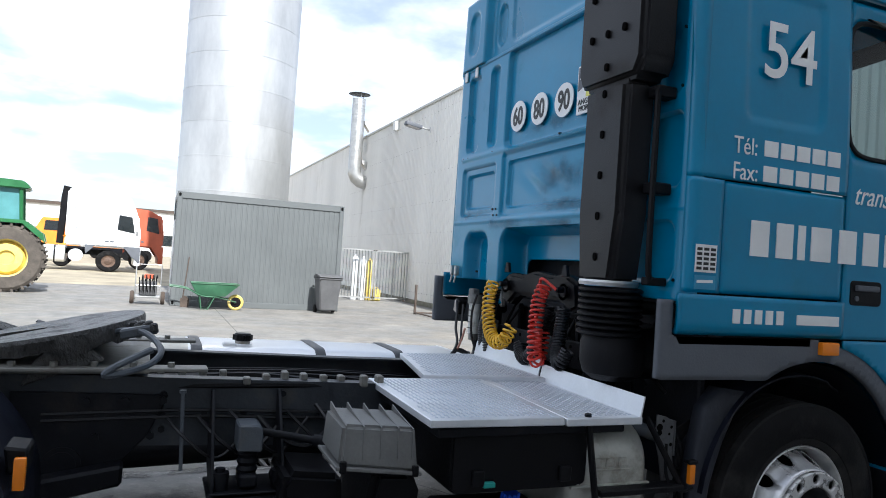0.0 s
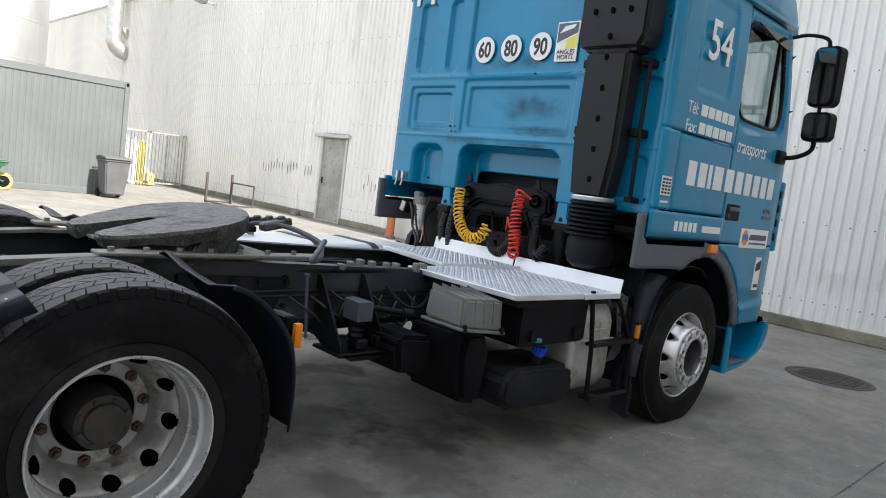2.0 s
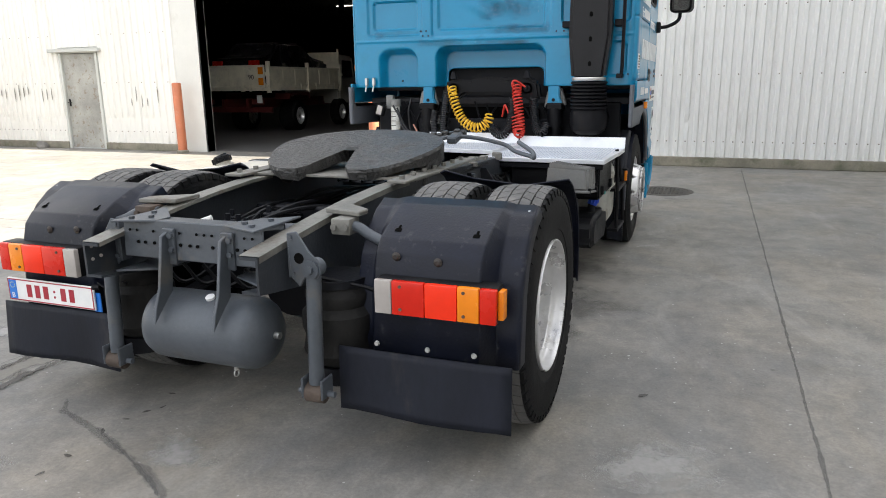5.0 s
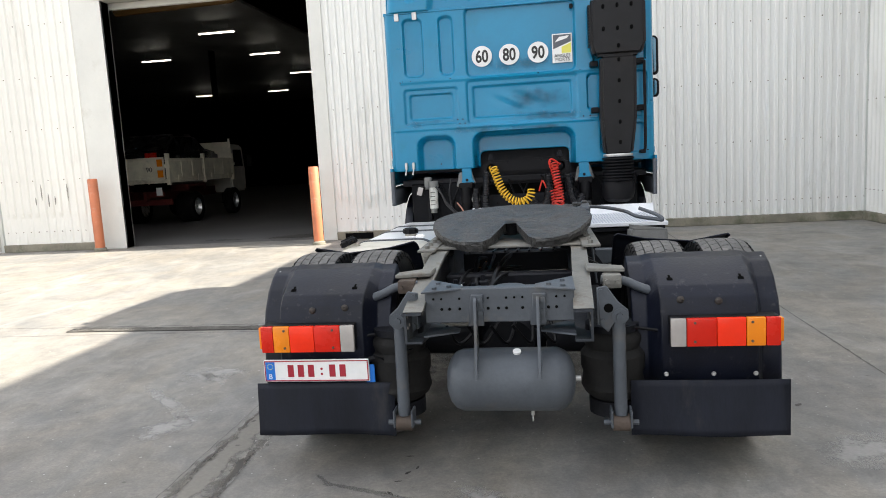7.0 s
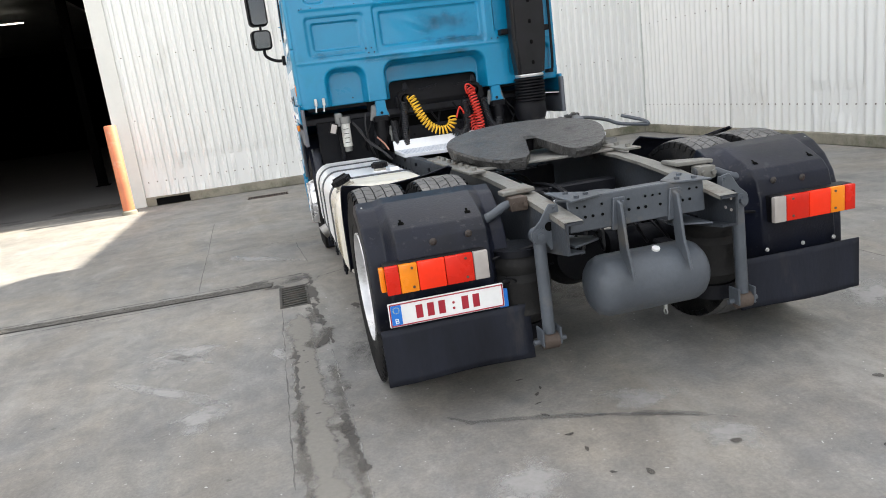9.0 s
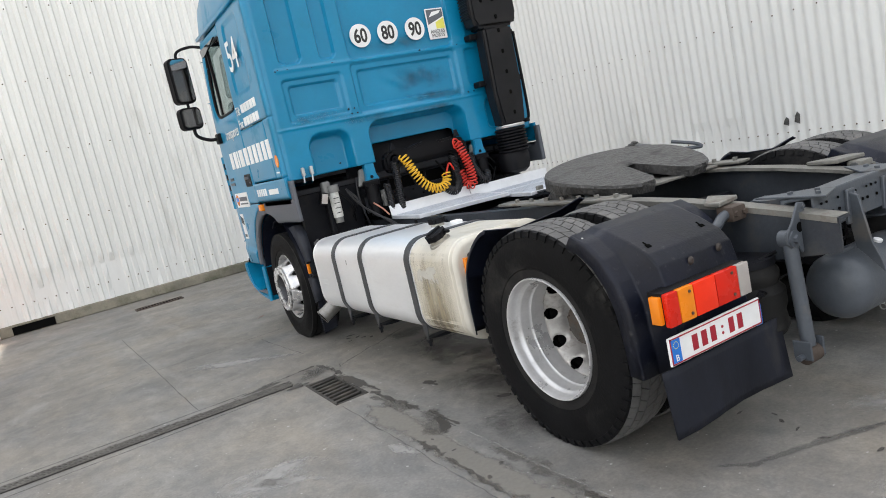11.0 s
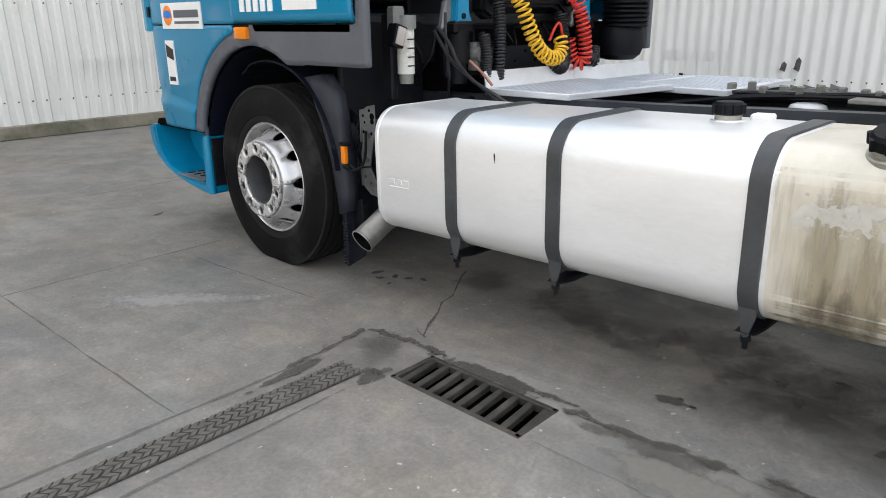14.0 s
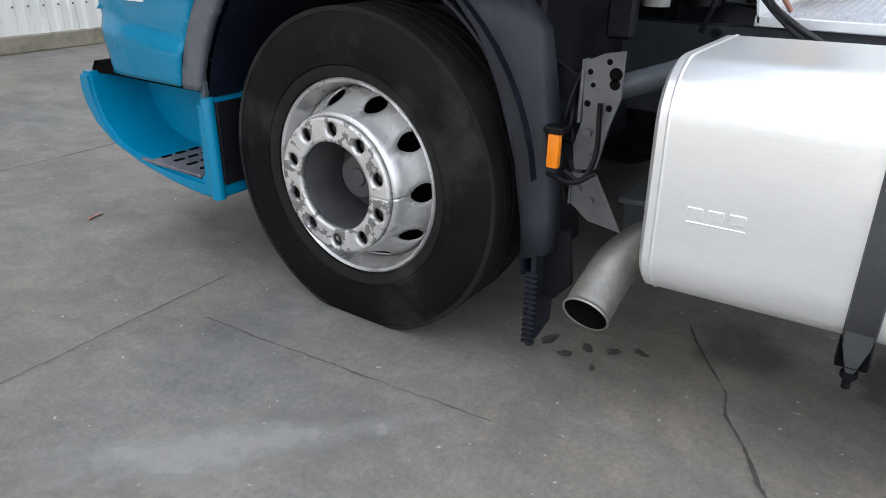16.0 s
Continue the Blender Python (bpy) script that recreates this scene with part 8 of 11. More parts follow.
def tail_lamp(s):
    x0, x1, z0, z1, y = 0.715, 1.165, 0.605, 0.735, -0.70
    t = new("tail_lamp"); t.parent = TRUCK
    t["label"] = "long rear lamp with red, amber and clear lenses"
    t.location = (0.02 if s > 0 else 0.035, 0.063, 0.033)
    bm = BM()
    box(bm, (min(s * x0, s * x1), y - 0.055, z0), (max(s * x0, s * x1), y + 0.02, z1), 0.008, 2)
    part("housing", bm, "black", t)
    cuts = [(x0, x0 + 0.065, "whitelens", "clear reversing lens"), (x0 + 0.067, x0 + 0.19, "red", "red lens"), (x0 + 0.192, x0 + 0.31, "redlit", "red lens"),
            (x0 + 0.312, x0 + 0.39, "amber", "amber indicator lens"), (x0 + 0.392, x1, "red", "red reflector lens")]
    for a, b, m_, lab in cuts:
        bm = BM()
        box(bm, (min(s * a, s * b), y - 0.075, z0 + 0.003), (max(s * a, s * b), y - 0.05, z1 - 0.003), 0.005, 2)
        part("lens", bm, m_, t, lab)
    bm = BM()
    for x in (x0 + 0.10, x0 + 0.335):
        for z in (z0 + 0.025, z1 - 0.022):
            cyl(bm, (s * x, y - 0.072, z), (s * x, y - 0.079, z), 0.006, seg=8)
    part("screw", bm, "rust", t)["kind"] = "stuff"
    bm = BM()
    box(bm, (min(s * x1, s * (x1 + 0.02)), y - 0.05, z0 + 0.015), (max(s * x1, s * (x1 + 0.02)), y - 0.005, z1 - 0.012), 0.004, 2)
    part("side_marker", bm, "amber", t, "amber side lens")
    bm = BM()
    tube(bm, smooth_path([(s * x0, y - 0.01, 0.66), (s * 0.62, y + 0.03, 0.665), (s * 0.47, -0.72, 0.70)], 5), 0.008, 6)
    part("cable", bm, "black", t)


M["redlit"] = mat("bright_red_lens", (0.88, 0.034, 0.008), 0.2, 0, 0.05, 8, 50, 0.03, coat=0.15, spec=0.3)
for s_ in (-1, 1):
    rear_wing(s_)
    tail_lamp(s_)


def plate():
    """The registration plate: white with a red rim, its characters kept as plain bars."""
    x0, x1, z0, z1, y = -1.137, -0.622, 0.493, 0.600, -0.692
    bm = BM()
    box(bm, (x0, y, z0), (x1, y + 0.012, z1), 0.003, 1)
    t = part("number_plate", bm, "white", TRUCK, "white number plate with red border")
    bm = BM()
    for lo, hi in (((x0 + 0.004, z0 + 0.004), (x1 - 0.004, z0 + 0.009)), ((x0 + 0.004, z1 - 0.009), (x1 - 0.004, z1 - 0.004)), ((x0 + 0.004, z0 + 0.004), (x0 + 0.009, z1 - 0.004)), ((x1 - 0.009, z0 + 0.004), (x1 - 0.004, z1 - 0.004))):
        box(bm, (lo[0], y - 0.0015, lo[1]), (hi[0], y + 0.001, hi[1]))
    part("border", bm, "plate_red", t)
    bm = BM()
    box(bm, (x0 + 0.010, y - 0.0015, z0 + 0.010), (x0 + 0.055, y + 0.001, z1 - 0.010))
    part("band", bm, "plate_blue", t)
    for dx in (0.118, 0.168, 0.218, 0.322, 0.372):
        bm = BM()
        box(bm, (x0 + dx, y - 0.0015, z0 + 0.024), (x0 + dx + 0.030, y + 0.001, z1 - 0.024), 0.0007, 1)
        part("character_bar", bm, "plate_red", t)
    bm = BM()
    for z in (z0 + 0.038, z1 - 0.044):
        cyl(bm, (x0 + 0.285, y - 0.0015, z), (x0 + 0.285, y + 0.001, z), 0.006, seg=12)
    parts("separator_dot", bm, "plate_red", t)
    lettering("country_letter", "B", 0.034, Matrix.Translation((x0 + 0.022, y - 0.0018, z0 + 0.016)) @ pose(0, 0, 0, 90), "white", t, "white country letter")
    bm = BM()
    for k in range(12):
        a = k * math.pi / 6
        cyl(bm, (x0 + 0.0325 + 0.013 * math.cos(a), y - 0.0022, z1 - 0.032 + 0.013 * math.sin(a)), (x0 + 0.0325 + 0.013 * math.cos(a), y, z1 - 0.032 + 0.013 * math.sin(a)), 0.002, seg=6)
    part("star_ring", bm, "stickeryellow", t)["kind"] = "stuff"
    bm = BM()
    box(bm, (x1 - 0.02, y + 0.013, z0 - 0.01), (x1 + 0.022, y + 0.02, z1 - 0.03), 0.003, 1)
    part("old_plate", bm, "plate_blue", t, "blue edge of a second plate behind")
    bm = BM()
    tube(bm, smooth_path([(x1 + 0.02, y + 0.01, 0.62), (x1 + 0.06, y + 0.01, 0.60), (x1 + 0.10, y + 0.05, 0.56), (x1 + 0.16, y + 0.03, 0.62), (-0.40, -0.74, 0.66)], 5), 0.004, 6)
    cyl(bm, (x1 + 0.0, y, 0.60), (x1 + 0.03, y + 0.01, 0.60), 0.012, seg=8)
    part("plate_lamp_cable", bm, "black", t)


plate()


# ---- fuel tank
def fuel_tank():
    t = new("fuel_tank"); t.parent = TRUCK
    t["label"] = "long brushed aluminium fuel tank with grey straps"
    t.matrix_basis = pose(0, 1.7, 0.65) @ pose(0, 0, 0, -1.0) @ pose(0, -1.7, -0.65)
    xo, xi, z0, z1, y0, y1 = -1.195, -0.56, 0.372, 0.926, 0.618, 2.822
    cx, cz, wx, hz = (xo + xi) / 2, (z0 + z1) / 2, xi - xo, z1 - z0

    def shell(nm, ya, yb, m_, capa, capb, lab):
        bm = BM()
        rings = []
        steps = ([(ya, 0.030), (ya + 0.004, 0.012), (ya + 0.015, 0.0)] if capa else [(ya, 0)]) + ([(yb - 0.015, 0.0), (yb - 0.004, 0.012), (yb, 0.030)] if capb else [(yb, 0)])
        for y, inset in steps:
            rings.append([bm.verts.new((x, y, z)) for x, z in rounded(wx - 2 * inset, hz - 2 * inset, 0.13 - inset * 0.5, 8, cx, cz)])
        for a, b in zip(rings, rings[1:]):
            n = len(a)
            for i in range(n):
                bm.faces.new((a[i], a[(i + 1) % n], b[(i + 1) % n], b[i]))
        if capa:
            bm.faces.new(rings[0])
        if capb:
            bm.faces.new(rings[-1][::-1])
        return part(nm, bm, m_, t, lab, 45)
    shell("shell", 1.11, y1, "tank_alu", False, True, "bright brushed aluminium")
    shell("rear_section", y0, 1.11, "tank_dirty", True, False, "dull aluminium streaked with dirt and diesel")
    rr = [rounded(wx + 0.006, hz + 0.006, 0.133, 8, cx, cz), rounded(wx - 0.002, hz - 0.002, 0.13, 8, cx, cz)]
    for y in (y1 - 0.035, y0 + 0.05):
        bm = BM()
        a = [bm.verts.new((x, y - 0.006, z)) for x, z in rr[1]]
        b = [bm.verts.new((x, y, z)) for x, z in rr[0]]
        c = [bm.verts.new((x, y + 0.006, z)) for x, z in rr[1]]
        for p, q in ((a, b), (b, c)):
            for i in range(len(p)):
                bm.faces.new((p[i], p[(i + 1) % len(p)], q[(i + 1) % len(p)], q[i]))
        part("end_seam", bm, "tank_alu" if y > 2 else "tank_dirty", t)
    for y in (2.352, 1.855, 1.155):
        bm = BM()
        o, i_ = rounded(wx + 0.016, hz + 0.016, 0.138, 8, cx, cz), rounded(wx + 0.001, hz + 0.001, 0.13, 8, cx, cz)
        ra = [[bm.verts.new((x, yy, z)) for x, z in r] for yy, r in ((y - 0.031, i_), (y - 0.028, o), (y + 0.028, o), (y + 0.031, i_))]
        for p, q in zip(ra, ra[1:]):
            for i in range(len(p)):
                bm.faces.new((p[i], p[(i + 1) % len(p)], q[(i + 1) % len(p)], q[i]))
        st = part("strap", bm, "strapgrey", t, "flat grey tank strap")
        bm = BM()
        prism(bm, [(y - 0.029, z0 + 0.075), (y + 0.029, z0 + 0.075), (y + 0.026, z0 + 0.02), (y + 0.008, z0 - 0.045), (y - 0.008, z0 - 0.045), (y - 0.026, z0 + 0.02)], -1.178, -1.170, "x", 0.002, 1)
        part("strap_end", bm, "strapgrey", st)
        bm = BM()
        prism(bm, [(-1.185, z0 - 0.030), (-0.5, z0 - 0.006), (-0.5, z0 - 0.06), (-1.10, z0 - 0.045)], y - 0.034, y + 0.034, "y", 0.004, 1)
        cyl(bm, (-1.165, y, z0 - 0.085), (-1.165, y, z0 - 0.02), 0.009, seg=10)
        cyl(bm, (-1.165, y, z0 - 0.06), (-1.165, y, z0 - 0.045), 0.017, seg=6)
        part("support", bm, "chassis", st)
    for x, y, z, r, lean in ((-1.112, 0.86, 0.914, 0.050, -22), (-0.80, 1.42, 0.926, 0.045, 0)):
        at = pose(x, y, z, 0, lean)

        def turned(nm, m_, prof, ribs=0):
            b_ = BM()
            if prof:
                lathe(b_, prof, (0, 0, 0), "z", 28)
            for k in range(ribs):
                a = 2 * math.pi * k / ribs
                cyl(b_, (r * 1.1 * math.cos(a), r * 1.1 * math.sin(a), 0.024), (r * 1.1 * math.cos(a), r * 1.1 * math.sin(a), 0.056), 0.009, seg=8)
            bmesh.ops.transform(b_, matrix=at, verts=b_.verts)
            return part(nm, b_, m_, t)
        turned("filler_pad", "tank_alu" if lean == 0 else "fillerdull", [(-0.03, r * 1.30), (0.000, r * 1.28), (0.004, r * 1.20), (0.004, r * 0.9)])
        turned("filler_neck", "fillerdull", [(-0.02, r * 0.98), (0.020, r * 0.98), (0.024, r * 0.8)])
        cap_ = turned("filler_cap", "black", [(0.018, r * 0.85), (0.024, r * 1.12), (0.054, r * 1.12), (0.064, r * 0.95), (0.065, 0.001)])
        ribs_ = turned("grip_rib", "black", None, 8)
        ribs_["kind"] = "stuff"
        if lean:
            b_ = BM()
            box(b_, (-r * 0.9, -0.012, 0.060), (r * 0.9, 0.012, 0.074), 0.005, 2)
            box(b_, (r * 0.6, -0.085, 0.030), (r * 0.95, -0.03, 0.048), 0.006, 2)
            bmesh.ops.transform(b_, matrix=at, verts=b_.verts)
            part("cap_grip", b_, "black", t)
    bm = BM()      # pressed maker's mark, kept as plain shapes
    for k in range(3):
        box(bm, (xo - 0.0022, 2.722 - 0.044 * k - 0.034, 0.604), (xo + 0.01, 2.722 - 0.044 * k, 0.628), 0.002, 1)
    box(bm, (xo - 0.0022, 2.598, 0.591), (xo + 0.01, 2.722, 0.5955), 0.002, 1)
    part("pressed_mark", bm, "tank_alu", t, "pressed maker's mark")
    bm = BM()
    prism(bm, [(2.127, 0.772), (2.129, 0.79), (2.125, 0.797), (2.122, 0.785), (2.124, 0.757)], xo - 0.0012, xo + 0.002, "x")
    part("scrape", bm, "black", t)
    def film(nm, m_, ya, yb, za, zb, off, foot=True):
        """A stain that follows the tank's rounded flank."""
        k = 12
        vs, fs, uv = [], [], []
        for i in range(k + 1):
            for j in range(k + 1):
                z = za + (zb - za) * j / k
                x = xo
                for lim, sg in ((z0 + 0.13, 1), (z1 - 0.13, -1)):
                    d = (lim - z) * sg
                    if d > 0:
                        x = xo + 0.13 - math.sqrt(max(0.0, 0.13 ** 2 - d * d))
                vs.append((x - off, ya + (yb - ya) * i / k, z))
                uv.append(math.sin(math.pi * i / k) ** 0.6 * (math.cos(math.pi * j / k / 2) if foot else math.sin(math.pi * j / k)))
        for i in range(k):
            for j in range(k):
                q = i * (k + 1) + j
                fs.append((q, q + 1, q + k + 2, q + k + 1))
        ob = raw(nm, vs, fs, m_, t, 60)
        lay = ob.data.uv_layers.new(name="film")
        for lp in ob.data.loops:
            lay.data[lp.index].uv = (uv[lp.vertex_index], 0.5)
    film("diesel_stain", "dieseltan", 0.63, 1.14, 0.374, 0.90, 0.0010)
    film("diesel_stain", "dieselstreak", 0.70, 1.12, 0.374, 0.86, 0.0014)
    film("diesel_stain", "dieseldark", 0.80, 1.05, 0.374, 0.57, 0.0018)
    film("peeled_paint", "peel", 0.82, 1.06, 0.69, 0.80, 0.0022, False)
    bm = BM()
    box(bm, (-0.74, 1.30, 0.915), (-0.68, 1.37, 0.945), 0.006, 1)
    part("sender", bm, "white", t)


M["dieseltan"] = stain_material("dried_diesel", (0.50, 0.45, 0.34), 0.6, 0.55, 0.7, 5.0, 0.8, (1, 1, 0.35))
M["dieselstreak"] = stain_material("diesel_runs", (0.36, 0.30, 0.20), 0.6, 0.55, 1.5, 16.0, 0.6, (1, 1, 0.10))
M["dieseldark"] = stain_material("sooty_dirt", (0.14, 0.115, 0.08), 0.8, 0.62, 1.5, 18.0, 0.8, (1, 1, 0.22))
M["fillerdull"] = mat("dull_filler_neck", (0.42, 0.40, 0.35), 0.5, 0.5, 0.2, 9, 60, 0.15, dirt=(0.22, 0.18, 0.12), dirt_amt=0.35, dirt_scale=12)
M["peel"] = stain_material("peeled_lacquer", (0.85, 0.84, 0.80), 0.5, 0.4, 2.2, 26.0)
M["strapgrey"] = mat("strap_rubber_steel", (0.066, 0.069, 0.074), 0.45, 0.3, 0.2, 5, 60, 0.1, dirt=(0.12, 0.09, 0.07), dirt_amt=0.15)
fuel_tank()


# ---- exhaust, front guards
def front_guard(s):
    w = new("front_wing"); w.parent = TRUCK
    w["label"] = "dark plastic inner wing behind the steer wheel"
    pts = [(3.69 + 0.56 * math.cos(radians(a)), 0.50 + 0.585 * math.sin(radians(a))) for a in range(60, 186, 6)] + [(3.125, 0.36), (3.12, 0.30)]
    bm = BM()
    g_ = []
    for x, e in ((0.80, 0.0), (1.0, 0.0), (1.09, 0.0), (1.13, 0.008), (1.14, 0.02)):
        g_.append([bm.verts.new((s * x, y + e * 0.8 * (-1 if y > 3.9 else 1), z - (0.3 * e if z > 0.8 else 0))) for y, z in pts])
    for a, b in zip(g_, g_[1:]):
        for i in range(len(pts) - 1):
            bm.faces.new((a[i], b[i], b[i + 1], a[i + 1]))
    ob = part("shell", bm, "fender", w, smooth=60)
    ob.modifiers.new("thickness", "SOLIDIFY").thickness = 0.008
    bm = BM()
    prism(bm, [(s * 1.04, 0.13), (s * 1.16, 0.10), (s * 1.16, 0.40), (s * 1.02, 0.40)], 3.085, 3.10, "y", 0.002, 1)
    for k in range(14):
        box(bm, (s * 1.16 - 0.004, 3.075, 0.11 + 0.016 * k), (s * 1.16 + 0.006, 3.112, 0.118 + 0.016 * k))
    part("mudflap", bm, "flap", w)
    bm = BM()
    box(bm, (min(s * 1.165, s * 1.187), 3.038, 0.628), (max(s * 1.165, s * 1.187), 3.068, 0.712), 0.006, 2)
    part("side_marker", bm, "amber", w, "amber side marker lamp")
    bm = BM()
    box(bm, (min(s * 1.15, s * 1.19), 3.03, 0.712), (max(s * 1.15, s * 1.19), 3.08, 0.728), 0.004, 1)
    tube(bm, smooth_path([(s * 1.16, 3.03, 0.62), (s * 1.15, 2.99, 0.60), (s * 1.12, 2.97, 0.66), (s * 1.10, 2.98, 0.78)], 5), 0.007, 6)
    tube(bm, smooth_path([(s * 1.17, 3.07, 0.61), (s * 1.18, 3.0, 0.60), (s * 1.14, 2.96, 0.62)], 4), 0.006, 6)
    part("marker_wiring", bm, "black", w)
    bm = BM()
    xa, xb = sorted((s * 1.072, s * 1.080))
    prism(bm, [(3.04, 0.87), (3.02, 0.875), (2.99, 0.89), (2.94, 0.90), (2.938, 0.79), (2.96, 0.72), (2.982, 0.61), (3.04, 0.60), (3.048, 0.66), (3.03, 0.73)], xa, xb, "x", 0.002, 1)
    box(bm, (min(s * 1.05, s * 1.085), 3.034, 0.72), (max(s * 1.05, s * 1.085), 3.042, 0.872), 0.002, 1)
    bolts(bm, [(s * 1.08, 3.01, 0.70), (s * 1.08, 3.0, 0.64), (s * 1.08, 2.985, 0.755)], 0.012, 0.012, "x", s)
    br = part("bracket", bm, "bracketgrey", w, "bare grey steel bracket")
    bm = BM()
    for y, z, r in ((2.957, 0.845, 0.016), (2.957, 0.822, 0.013), (2.975, 0.872, 0.007), (3.02, 0.845, 0.007), (3.02, 0.77, 0.008), (2.965, 0.765, 0.008), (3.01, 0.815, 0.006)):
        cyl(bm, (s * 1.0795, y, z), (s * 1.0808, y, z), r, seg=14)
    parts("bolt_hole", bm, "shadeblack", br)
    bm = BM()
    prism(bm, [(3.04, 0.592), (2.98, 0.60), (2.90, 0.46), (2.99, 0.472), (3.04, 0.51)], xa, xb, "x", 0.002, 1)
    prism(bm, [(3.04, 0.592), (3.046, 0.592), (3.046, 0.508), (3.04, 0.508)], min(s * 1.02, s * 1.085), max(s * 1.02, s * 1.085), "x", 0.001, 1)
    bolts(bm, [(s * 1.08, 3.02, 0.555), (s * 1.08, 2.985, 0.53)], 0.009, 0.010, "x", s)
    part("bracket", bm, "bracketgrey", w)
    bm = BM()
    prism(bm, [(3.18, 0.89), (3.05, 0.825), (3.05, 0.755), (3.10, 0.77)], min(s * 1.05, s * 1.058), max(s * 1.05, s * 1.058), "x", 0.002, 1)
    prism(bm, [(3.09, 0.42), (3.02, 0.45), (3.0, 0.30), (3.05, 0.24), (3.09, 0.24)], min(s * 1.10, s * 1.112), max(s * 1.10, s * 1.112), "x", 0.003, 1)
    parts("gusset", bm, "chassis", w)
    bm = BM()
    cyl(bm, (s * 1.03, 3.02, 0.785), (s * 0.94, 2.825, 0.855), 0.030, seg=18)
    part("support_tube", bm, "chassisgrey", w)
    bm = BM()
    for k in range(3):
        tube(bm, smooth_path([(s * 1.06, 3.05 + 0.012 * k, 0.84 - 0.05 * k), (s * 1.10, 3.06 - 0.01 * k, 0.76 - 0.04 * k), (s * 1.09, 3.07, 0.66), (s * (1.07 + 0.015 * k), 3.05, 0.58 - 0.03 * k)], 5), 0.005, 6)
    part("wiring", bm, "black", w)
    bm = BM()      # wide outer face of the wing
    inner = [(3.36, 1.01), (3.28, 0.92), (3.22, 0.80), (3.185, 0.70), (3.16, 0.62), (3.135, 0.48), (3.12, 0.37)]
    outer = [(3.20, 1.03), (3.12, 0.94), (3.095, 0.82), (3.08, 0.72), (3.064, 0.61), (3.058, 0.48), (3.06, 0.385)]
    cols = [[bm.verts.new((s * x, y + dy, z)) for (y, z), dy, x in ((a, 0.012, 1.145), (a, 0.0, 1.172), (a, -0.012, 1.176), (b_, 0.01, 1.168), (b_, 0.0, 1.158), (b_, -0.004, 1.10))] for a, b_ in zip(inner, outer)]
    for a, b_ in zip(cols, cols[1:]):
        for i in range(5):
            bm.faces.new((a[i], b_[i], b_[i + 1], a[i + 1]))
    ob = part("outer_face", bm, "winglip", w, "scuffed blue-black plastic face", 50)
    ob.modifiers.new("thickness", "SOLIDIFY").thickness = 0.005


M["bracketgrey"] = mat("worn_grey_steel", (0.125, 0.126, 0.132), 0.5, 0.25, 0.2, 6, 60, 0.15, dirt=(0.07, 0.062, 0.055), dirt_amt=0.25, dirt_scale=14)
M["winglip"] = mat("scuffed_wing_plastic", (0.025, 0.028, 0.038), 0.5, 0, 0.35, 5, 90, 0.15, dirt=(0.06, 0.06, 0.065), dirt_amt=0.22, dirt_scale=8, stretch=(1, 1, 0.4), spec=0.3)
for s_ in (-1, 1):
    front_guard(s_)


def exhaust():
    bm = BM()
    pth = smooth_path([(-0.62, 2.70, 0.40), (-0.80, 2.78, 0.41), (-0.95, 2.86, 0.402), (-1.05, 2.90, 0.370), (-1.125, 2.915, 0.322), (-1.20, 2.92, 0.280)], 6)
    tube(bm, pth, 0.060, 24)
    for f in [f for f in bm.faces if len(f.verts) > 4]:
        bm.faces.remove(f)
    t = part("exhaust_pipe", bm, "exhaust", TRUCK, "heat-stained steel exhaust outlet", 50)
    d = (pth[-1] - pth[-2]).normalized()
    bm = BM()
    q = Matrix.Translation(pth[-1]) @ d.to_track_quat("X", "Z").to_matrix().to_4x4()
    lathe(bm, [(0.003, 0.0575), (-0.02, 0.056), (-0.14, 0.054), (-0.14, 0.001)], (0, 0, 0), "x", 28, cap=False)
    bmesh.ops.transform(bm, matrix=q, verts=bm.verts)
    part("outlet", bm, "exhaustdark", t)
    bm = BM()
    lathe(bm, [(-0.006, 0.0605), (0.002, 0.0635), (0.006, 0.0615), (0.004, 0.057)], (0, 0, 0), "x", 28, cap=False)
    bmesh.ops.transform(bm, matrix=q, verts=bm.verts)
    part("outlet_bead", bm, "exhaust", t)
    bm = BM()
    prism(bm, [(2.83, 0.30), (2.95, 0.33), (2.96, 0.49), (2.84, 0.50)], -0.90, -0.885, "x", 0.003, 1)
    box(bm, (-0.95, 2.83, 0.49), (-0.80, 2.96, 0.505), 0.003, 1)
    part("hanger", bm, "chassisgrey", t)


M["exhaust"] = mat("stained_steel_pipe", (0.36, 0.35, 0.33), 0.45, 0.7, 0.2, 5, 50, 0.15, dirt=(0.22, 0.185, 0.12), dirt_amt=0.3, dirt_scale=7)
# soot, plus the shade of the deep bore put into the colour
M["exhaustdark"] = mat("sooty_shaded_bore", (0.007, 0.007, 0.007), 0.9, 0.0, 0.3, 5, 50, 0.2, spec=0.05)
exhaust()


